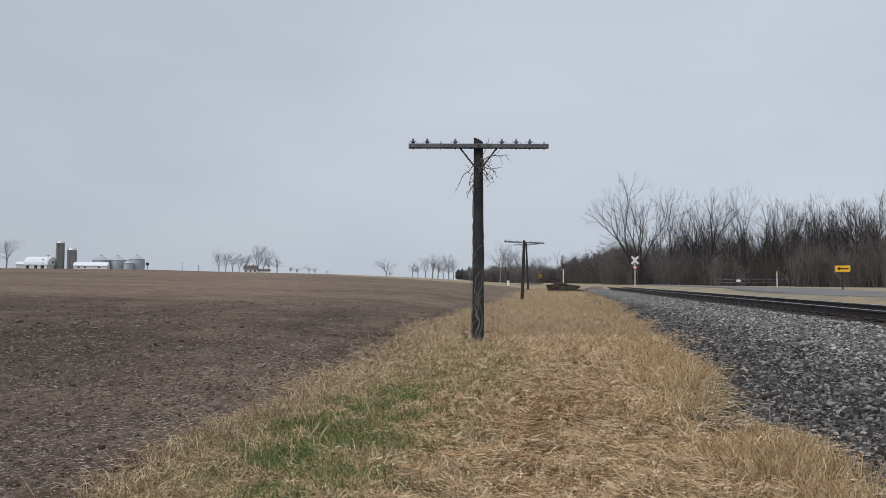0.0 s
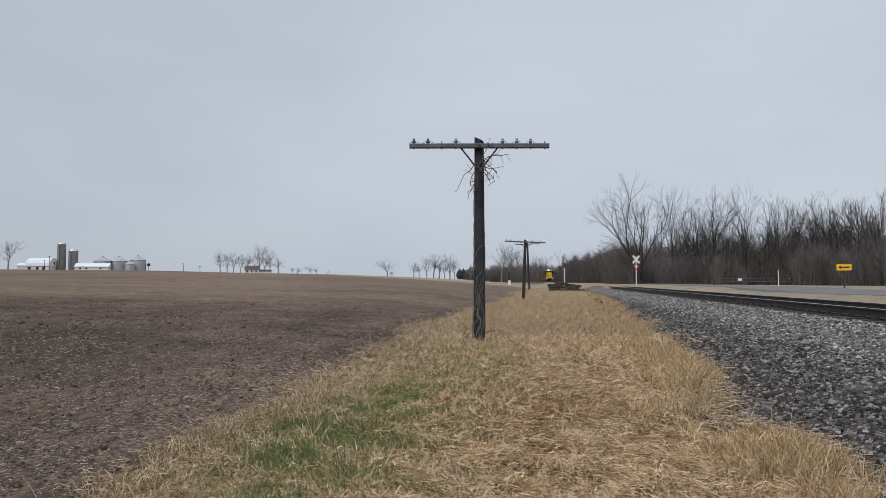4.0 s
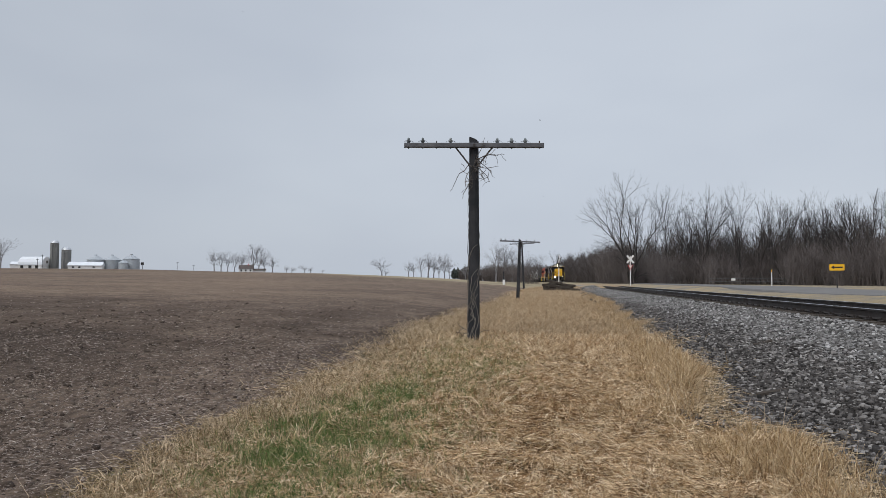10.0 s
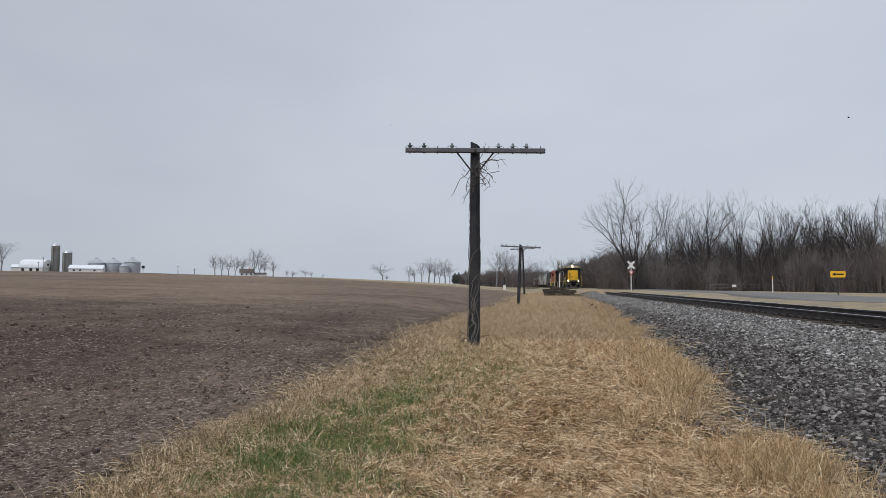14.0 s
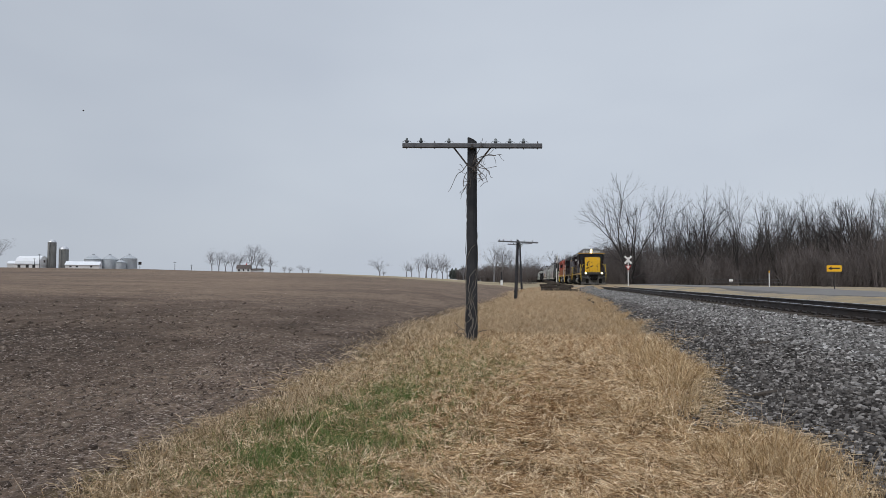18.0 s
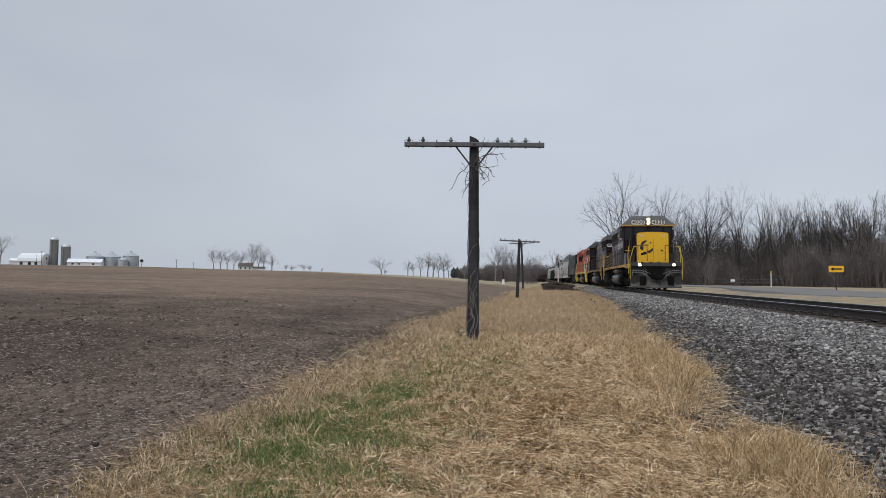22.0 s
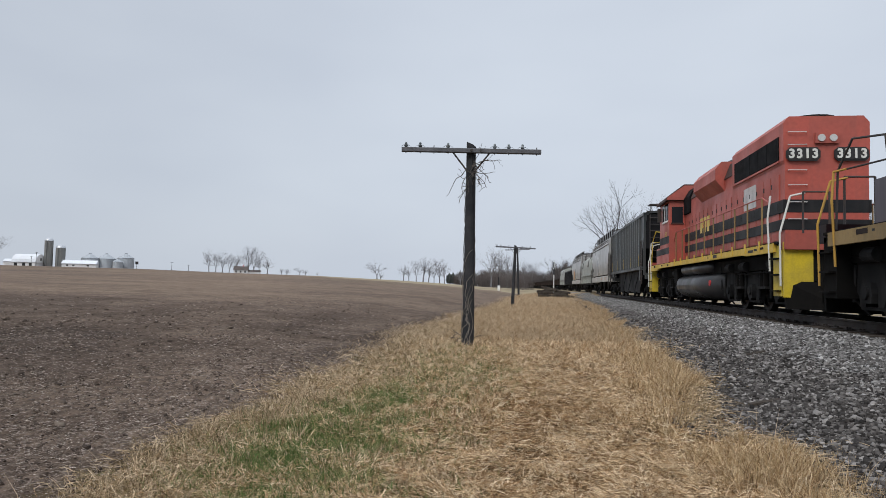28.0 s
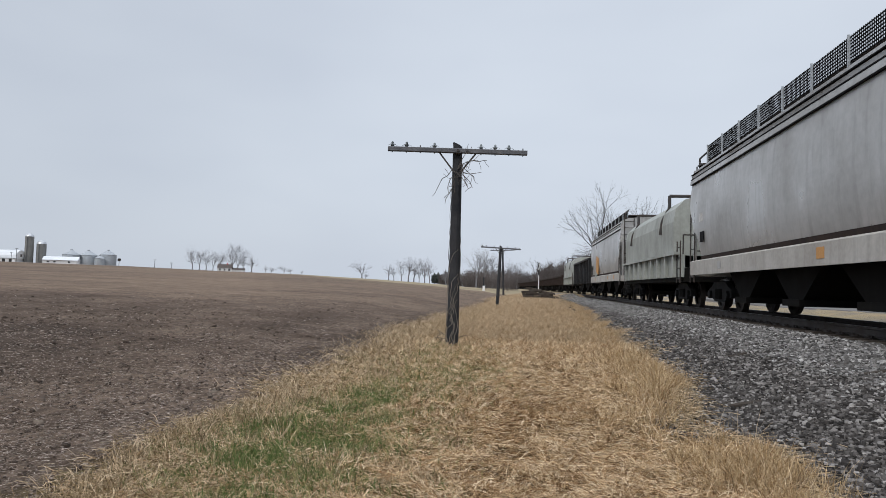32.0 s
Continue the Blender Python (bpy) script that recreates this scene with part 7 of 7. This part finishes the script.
def dead_grass():
    rng = np.random.default_rng(7)
    # matted, lying blades, combed one way in each patch
    x, y = scatter(rng, 580000, -4.2, 3.6, 3.0, 82.0, 1.55)
    keep = (x > field_edge(y) + rng.normal(0, 0.14, len(x)) - rng.exponential(0.28, len(x)) * step(y, 6, 11)) & (x < toe(y) + rng.normal(0, 0.12, len(x)))
    dens = 0.16 + 1.15 * patchy(x, y, 0.38, 12) * (0.45 + 0.8 * patchy(x, y, 1.7, 13)) + 0.25 * (np.hypot(x, y) > 18)
    keep &= rng.random(len(x)) < dens * (1 - 0.85 * bareness(x, y)) * np.where(x < field_edge(y) + 0.45, 0.55, 1.0)
    x, y = x[keep], y[keep]
    r = np.hypot(x, y)
    z = np.maximum(ground_z(x, y), np.where(x > toe(y) - 0.35, bed_z(x - track_x(y)), -9))
    heap = patchy(x, y, 0.55, 2)
    a = (patchy(x, y, 1.5, 9) - 0.5) * 5.0 + rng.normal(0, 0.6, len(x)) + np.pi * (rng.random(len(x)) < 0.5)
    lift = np.where(rng.random(len(x)) < 0.22, rng.uniform(0.25, 1.2, len(x)), rng.uniform(0.0, 0.30, len(x))) * (0.5 + heap)
    lift = lift + step(r, 9, 17) * rng.uniform(0.0, 1.1, len(x))
    way = np.stack([np.cos(a), np.sin(a), lift], -1)
    ln = rng.uniform(0.05, 0.17, len(x)) * np.clip(0.85 + r / 40, 0.9, 1.7)
    w = np.clip(0.0022 + 0.00030 * r, 0.0028, 0.0072) * rng.uniform(0.55, 1.4, len(x))
    base = np.stack([x, y, z + rng.uniform(0.0, 0.08, len(x)) * (0.2 + heap)], -1)
    g = greenness(x, y)
    isg = rng.random(len(x)) < g * 0.55
    dull = (~isg) & (rng.random(len(x)) < np.clip(0.80 - (x + 2.9) / 2.3, 0.06, 0.9))
    rust = (~isg) & (~dull) & (rng.random(len(x)) < 0.12 + 0.42 * np.clip(spotlike(x, y, -0.2, 7.7, 0.95, 1.5) + 0.5 * spotlike(x, y, 0.3, 14, 1.2, 4) + 0.6 * spotlike(x, y, 0.2, 4.3, 0.5, 0.4), 0, 1) * patchy(x, y, 0.8, 41))
    gold = ~isg & ~dull & ~rust
    for m, nm, mat, lb in ((gold & (r < 17), "dead_grass", DEAD, "matted straw-coloured dead grass on the verge"), (gold & (r >= 17), "far_dead_grass", FADED, "short matted straw-coloured grass along the line"), (dull, "dry_grass", DULL, "dull olive and tan dry grass beside the field"), (rust, "brown_grass", RUST_GRASS, "rusty brown dead grass in patches on the verge")):
        v, f = blades(rng, base[m], way[m], ln[m], w[m], rng.uniform(0.0, 0.5, m.sum()))
        stuff(nm, v, f, 4, mat, lb, "grass")
    # short upright green and dry blades
    x, y = scatter(rng, 170000, -3.3, 0.4, 3.2, 26.0, 1.3)
    g = greenness(x, y)
    keep = (x > field_edge(y) + 0.15) & (rng.random(len(x)) < g * 0.75)
    x, y = x[keep], y[keep]
    n = len(x)
    way = np.stack([rng.normal(0, 0.45, n), rng.normal(0, 0.45, n), np.ones(n)], -1)
    v, f = blades(rng, np.stack([x, y, ground_z(x, y)], -1), way, rng.uniform(0.05, 0.17, n), np.clip(0.004 * (0.6 + y / 8), 0.004, 0.02) * rng.uniform(0.7, 1.3, n), rng.uniform(0.0, 0.8, n))
    stuff("green_grass", v, f, 4, GREEN, "short fresh green grass growing through the dead turf", "grass")
    # standing tufts: along the stones, along the field, and scattered
    tall, dry, brown = [], [], []
    for k in range(1500):
        yy = 3.4 * (60 / 3.4) ** rng.random()
        kind = rng.random()
        m = int(rng.integers(22, 70))
        sp = rng.uniform(0.025, 0.07)
        if kind < 0.26:
            tall.append((toe(yy) - abs(rng.normal(0, 0.30)) + 0.02, yy, rng.uniform(0.10, 0.26), sp * 1.6, m))
        elif kind < 0.42:
            dry.append((field_edge(yy) + 0.10 + abs(rng.normal(0, 0.25)), yy, rng.uniform(0.10, 0.24), sp, m))
        elif kind < 0.70:
            dry.append((rng.uniform(-2.6, -0.4), yy, rng.uniform(0.08, 0.20), sp, m))
        else:
            (tall if rng.random() < 0.55 else brown).append((rng.uniform(-0.7, 2.0), yy, rng.uniform(0.05, 0.15), sp, m))
    # thick golden fringes beside the stones
    for k in range(150):
        if k < 62:
            xx, yy, hh = rng.normal(1.68, 0.24), rng.normal(5.75, 0.34), rng.uniform(0.14, 0.29)
        else:
            yy = rng.uniform(8.9, 14.5)
            xx, hh = toe(yy) - 0.08 - abs(rng.normal(0, 0.33)), rng.uniform(0.18, 0.36)
        tall.append((xx, yy, hh, 0.07, 60))
    for k in range(60):
        yy = rng.uniform(14.5, 42)
        tall.append((toe(yy) - 0.1 - abs(rng.normal(0, 0.4)), yy, rng.uniform(0.16, 0.30), 0.12, 60))
    for k in range(46):
        brown.append((rng.normal(-0.15, 0.45), rng.normal(7.6, 0.75), rng.uniform(0.09, 0.17), 0.06, 70))
    for k in range(24):
        dry.append((rng.normal(-2.55, 0.25), rng.normal(7.2, 0.6), rng.uniform(0.14, 0.24), 0.06, 50))
    for spots, nm, mat, lb in ((tall, "tall_grass", GOLDEN, "taller golden tufts of grass along the ballast"), (dry, "grass_tufts", DULL, "pale upright tufts of dry grass"), (brown, "brown_tufts", RUST_GRASS, "rusty brown tufts of dead grass")):
        v, f = clumps(rng, spots)
        stuff(nm, v, f, 4, mat, lb, "grass")
    # single thin stalks that stand above the turf and at the edge of the stones
    n = 900
    yy = 3.6 * (16 / 3.6) ** rng.random(n)
    xx = np.where(rng.random(n) < 0.5, toe(yy) + rng.normal(-0.1, 0.22, n), rng.uniform(-2.9, 1.9, n))
    way = np.stack([rng.normal(0, 0.3, n), rng.normal(0, 0.3, n), np.ones(n)], -1)
    z = np.maximum(ground_z(xx, yy), np.where(xx > toe(yy) - 0.35, bed_z(xx - track_x(yy)), -9))
    v, f = blades(rng, np.stack([xx, yy, z], -1), way, rng.uniform(0.15, 0.40, n), np.clip(0.0012 + 0.0004 * yy, 0.003, 0.008), rng.uniform(0.0, 0.5, n))
    stuff("grass_stalks", v, f, 4, DULL, "single pale dry stalks standing in the turf", "grass")

    # grass round and behind the standing place
    n = 10000
    x, y = rng.uniform(-2.9, 1.7, n), rng.uniform(-5.0, 3.1, n)
    a = rng.uniform(0, 6.283, n)
    way = np.stack([np.cos(a), np.sin(a), rng.uniform(0.05, 1.0, n)], -1)
    v, f = blades(rng, np.stack([x, y, ground_z(x, y)], -1), way, rng.uniform(0.05, 0.2, n), rng.uniform(0.003, 0.006, n), rng.uniform(0.0, 0.5, n))
    stuff("trodden_grass", v, f, 4, DEAD, "trodden straw-coloured dead grass round the standing place", "grass")


dead_grass()


def damp_soil(x, y):
    """Darker, barer soil out in the field, from 0 to 1."""
    return step(-x, 4.3, 6.6) * step(y, 5.5, 8.5) * (1 - step(y, 18, 36)) * (0.35 + 0.65 * patchy(x, y, 3.5, 44))


def field_litter():
    rng = np.random.default_rng(8)
    x, y = scatter(rng, 300000, -34.0, -2.6, 2.0, 60.0, 1.3)
    keep = (x < field_edge(y) + rng.normal(0, 0.08, len(x))) & (x > -1.15 * y - 3.5)
    x, y = x[keep], y[keep]
    r = np.hypot(x, y)
    keep = rng.random(len(x)) < (0.15 + 0.95 * patchy(x, y, 2.0, 3)) * np.clip(13 / r, 0.1, 1) * (1 - 0.75 * damp_soil(x, y)) * np.clip((44 - r) / 26, 0, 1)
    x, y, r = x[keep], y[keep], r[keep]
    # thickest near the grass and the standing place
    x2, y2 = rng.uniform(-13, -2.7, 240000), rng.uniform(2.4, 15.0, 240000)
    k2 = (x2 < field_edge(y2) + 0.05) & (x2 > -1.15 * y2 - 2) & (rng.random(240000) < np.clip((15.5 - np.hypot(x2, y2) + 3 * patchy(x2, y2, 3.0, 31)) / 11, 0, 1) ** 1.3 * (1 - 0.8 * damp_soil(x2, y2)))
    x, y = np.concatenate([x, x2[k2]]), np.concatenate([y, y2[k2]])
    r = np.hypot(x, y)
    n = len(x)
    a = rng.uniform(0, 6.283, n)
    way = np.stack([np.cos(a), np.sin(a), rng.uniform(-0.05, 0.35, n)], -1)
    s = np.clip(r / 14, 0.7, 1.15)
    v, f = blades(rng, np.stack([x, y, ground_z(x, y) + rng.uniform(0.0, 0.03, n)], -1), way, rng.uniform(0.02, 0.08, n) * s, rng.uniform(0.0025, 0.0065, n) * s, rng.uniform(-0.1, 0.3, n))
    stuff("corn_litter", v, f, 4, HUSK, "pale chopped corn stalks strewn over the field", "crop litter")
    x, y = scatter(rng, 85000, -30.0, -2.5, 2.6, 45.0, 1.2)
    keep = (x < field_edge(y) + 0.1) & (x > -1.15 * y - 3.5)
    x, y = x[keep], y[keep]
    r = np.hypot(x, y)
    keep = rng.random(len(x)) < np.clip(12 / r, 0.1, 1) * np.clip((38 - r) / 24, 0, 1)
    x, y, r = x[keep], y[keep], r[keep]
    n = len(x)
    v, f = lumps(rng, np.stack([x, y, ground_z(x, y)], -1), rng.uniform(0.018, 0.055, n) * rng.choice([0.7, 1.0, 1.9], n, p=[0.5, 0.42, 0.08]) * np.clip(r / 18, 0.75, 1.0), 0.6)
    stuff("soil_clods", v, f, 4, CLOD, "dark crumbly clods of tilled soil", "soil")


field_litter()


def stones():
    rng = np.random.default_rng(9)
    x, y = scatter(rng, 160000, 1.4, 5.5, 3.6, 74.0, 1.35)
    tx = x - track_x(y)
    keep = (x > toe(y) - 0.10 + rng.normal(0, 0.12, len(x))) & (tx < -1.36)
    x, y, tx = x[keep], y[keep], tx[keep]
    n = len(x)
    z = np.maximum(bed_z(tx), ground_z(x, y) - 0.01)
    s = rng.uniform(0.024, 0.046, n) * rng.choice([0.75, 1.0, 1.4], n, p=[0.35, 0.5, 0.15]) * np.clip(0.90 + y / 75, 0.95, 1.6)
    v, f = lumps(rng, np.stack([x, y, z + rng.uniform(-0.005, 0.028, n)], -1), s, 0.62)
    fresh = np.repeat(tx + 0.5 * patchy(x, y, 1.2, 52) + rng.normal(0, 0.25, n) > -2.45, len(f) // n)
    stuff("ballast_stones", v, f[~fresh], 4, BALLAST, "dark stained crushed stones low on the railway bank", "ballast")
    stuff("fresh_stones", v, f[fresh], 4, FRESH, "pale grey angular crushed stones beside the track", "ballast")
    # straw blown onto the lowest stones
    n = 5000
    y = 3.6 * (24 / 3.6) ** rng.random(n)
    x = toe(y) + np.abs(rng.normal(0, 0.22, n))
    a = rng.uniform(0, 6.283, n)
    v, f = blades(rng, np.stack([x, y, np.maximum(bed_z(x - track_x(y)), ground_z(x, y)) + 0.035], -1), np.stack([np.cos(a), np.sin(a), rng.uniform(-0.05, 0.3, n)], -1), rng.uniform(0.06, 0.22, n), np.clip(0.002 + 0.0005 * y, 0.003, 0.009), rng.uniform(0, 0.4, n))
    stuff("blown_straw", v, f, 4, DULL, "loose straw lying on the edge of the stones", "grass")
    n = 4000
    x, y = rng.uniform(1.5, 5.2, n), rng.uniform(-5.0, 3.1, n)
    v, f = shards(rng, np.stack([x, y, np.maximum(bed_z(x - TRACK_X), ground_z(x, y) - 0.01)], -1), rng.uniform(0.03, 0.06, n))
    stuff("near_stones", v, f, 3, BALLAST, "grey angular crushed stones beside the standing place", "ballast")
    # stones between and beyond the rails
    x, y = scatter(rng, 18000, 5.15, 8.3, 6.0, 60.0, 1.2)
    n = len(x)
    v, f = lumps(rng, np.stack([x - TRACK_X + track_x(y), y, np.full(n, RAIL_Z - 0.238) + rng.uniform(-0.01, 0.012, n)], -1), rng.uniform(0.03, 0.05, n) * np.clip(0.9 + y / 60, 1.0, 1.7), 0.62)
    stuff("track_stones", v, f, 4, FRESH, "grey crushed stones between the rails", "ballast")


stones()


def tangle(rng, az, d, height, name, label, ln, w):
    """A dense mass of short crossing stems, each a thin blade, up to the given height."""
    n = len(az)
    x, y = d * np.sin(az), d * np.cos(az)
    up = height * rng.random(n) ** 1.25
    way = np.stack([rng.normal(0, 0.5, n), rng.normal(0, 0.5, n), np.ones(n)], -1)
    v, f = blades(rng, np.stack([x, y, ground_z(x, y) - 0.2 + up * 0.85], -1), way, rng.uniform(*ln, n), rng.uniform(*w, n), rng.uniform(-0.2, 0.4, n))
    stuff(name, v, f, 4, THICKET, label, "undergrowth")


def thicket():
    rng = np.random.default_rng(10)
    n = 80000
    az = np.radians(rng.uniform(4.2, 33, n))
    d = (128 - 1.9 * np.degrees(az)) * rng.uniform(1.06, 1.34, n)
    tangle(rng, az, d, 4.0 + 5.2 * patchy(np.degrees(az) * 2, d * 0.15, 2.2, 16), "undergrowth", "dense leafless brown undergrowth at the foot of the woods", (0.6, 2.2), (0.015, 0.045))
    n = 42000
    az = np.radians(rng.uniform(1.15, 6.8, n))
    d = (232 - 14 * np.degrees(az)) * rng.uniform(1.0, 1.14, n)
    tangle(rng, az, d, 3.5 + 5.5 * patchy(np.degrees(az) * 3, d * 0.1, 2.0, 6), "brown_thicket", "brown leafless thicket beside the far track", (0.8, 2.6), (0.02, 0.06))
    n = 15000
    az = np.radians(rng.uniform(-4.8, 5.5, n))
    d = np.where(np.degrees(az) > 0.9, (330 - 33 * np.degrees(az)), 325) * rng.uniform(1.0, 1.15, n)
    x, y = d * np.sin(az), d * np.cos(az)
    way = np.stack([rng.normal(0, 0.32, n), rng.normal(0, 0.32, n), np.ones(n)], -1)
    v, f = blades(rng, np.stack([x, y, ground_z(x, y) - 0.3], -1), way, rng.uniform(2, 9.5, n), rng.uniform(0.08, 0.2, n), rng.uniform(-0.1, 0.3, n))
    n = 9000
    az = np.radians(rng.uniform(-6.9, -3.9, n))
    tangle(rng, az, 470 * rng.uniform(1.0, 1.08, n), 5.0 + 5.0 * patchy(np.degrees(az) * 3, az, 2.0, 61), "far_hedge", "blue-grey leafless hedge across the field", (1.0, 3.4), (0.06, 0.16))
    stuff("far_thicket", v, f, 4, THICKET, "grey-brown thicket closing the far end of the line", "undergrowth")


thicket()


def scraps():
    for x, y, ln, a in ((2.35, 8.9, 0.42, 20), (2.6, 8.6, 0.34, -8), (4.3, 8.9, 0.5, -15), (3.55, 12.2, 0.3, 5)):
        tx = x - TRACK_X
        ob = part("wood_scrap", MB().prism([(-0.03, -0.015), (0.032, -0.02), (0.028, 0.02), (-0.025, 0.016)], -ln / 2, ln / 2, "x"), TIE)
        ob.matrix_basis = pose(x, y, float(bed_z(tx)) + 0.03, 8, -13, a)
        tagged(ob, "splintered dark piece of timber lying on the ballast", "wood scrap", "timber scraps on the ballast")


scraps()



# ---- birds that cross the sky ----
def bird(span):
    th = thing("bird", None, "small dark bird flying across the overcast sky", "bird", "birds in the sky")
    part("body", MB().turned([(0.0, -0.14), (0.025, -0.10), (0.045, 0.0), (0.03, 0.09), (0.0, 0.15)], (0, 0, 0), 8), BLACK, th)
    th.children[0].matrix_basis = Matrix.Rotation(radians(-90), 4, "X")
    for k in (-1, 1):
        part("wing", MB().add([(k * 0.03, -0.05, 0.01), (k * 0.03, 0.06, 0.01), (k * span * 0.5, -0.04, 0.09), (k * span * 0.28, 0.07, 0.06), (k * 0.03, -0.05, 0.02), (k * 0.03, 0.06, 0.02), (k * span * 0.5, -0.04, 0.095), (k * span * 0.28, 0.07, 0.07)], [(0, 1, 3, 2), (4, 5, 7, 6), (0, 2, 6, 4), (1, 3, 7, 5), (2, 3, 7, 6), (0, 1, 5, 4)]), BLACK, th)
    return th


def spot(az, up, dist):
    """A spot in the air by bearing, elevation in degrees and distance."""
    return Vector((dist * math.sin(radians(az)) * math.cos(radians(up)), dist * math.cos(radians(az)) * math.cos(radians(up)), EYE[2] + dist * math.sin(radians(up))))


BIRDS = [
    (bird(0.30), [(0, -2, 9, 320), (9.5, -2, 12.2, 130), (10.5, 5.9, 13.4, 75), (11.0, 13.6, 15.9, 75), (12, 32, 20, 75), (32, 120, 30, 300)]),
    (bird(0.28), [(0, -3, 7, 330), (11.5, 1.0, 8.5, 110), (12.5, 4.6, 9.8, 80), (13.0, 9.7, 9.0, 80), (14.0, 22, 12, 80), (15, 38, 16, 80), (32, 130, 30, 300)]),
    (bird(0.28), [(0, -60, 30, 330), (15.5, -12, 11, 120), (17.6, -33.4, 11.8, 95), (18.0, -35.5, 12.15, 95), (18.6, -38.0, 12.35, 95), (20, -47, 14, 100), (32, -120, 30, 330)]),
    (bird(0.28), [(0, 12, 12, 330), (11.5, 15.1, 9.0, 120), (12.5, 13.8, 9.4, 85), (13.0, 11.7, 9.3, 85), (14.5, -5.1, 11.9, 85), (16.5, -6.7, 13.8, 80), (16.8, -5.7, 15.4, 78), (17.1, -5.4, 16.8, 78), (18, -8, 24, 78), (32, -60, 50, 300)]),
]


def motions():
    times = [2.0 * i for i in range(17)]
    for ob, mid in TRAIN:
        walk(ob, [(t, train_pose(t, mid)) for t in times])
    for ob, rows in BIRDS:
        pts = [(t, spot(a, u, d)) for t, a, u, d in rows]
        heads = [(b - a).normalized() for (_, a), (_, b) in zip(pts, pts[1:])]
        heads.append(heads[-1])
        walk(ob, [(t, Matrix.Translation(q) @ d.to_track_quat("Y", "Z").to_matrix().to_4x4()) for (t, q), d in zip(pts, heads)])
    # wheels of the engines and the first wagons roll on the rails
    for ob, y, r in wheelsets:
        if ob.parent in ROLLING:
            n = 15 if r > 0.48 else 30
            beats = [i / n for i in range(32 * n + 1)]
            walk(ob, [(t, Matrix.Translation((0, y, r)) @ Matrix.Rotation(SPEED * t / r, 4, "X")) for t in beats])


ROLLING = {ob for ob, _ in TRAIN[:6]}
motions()
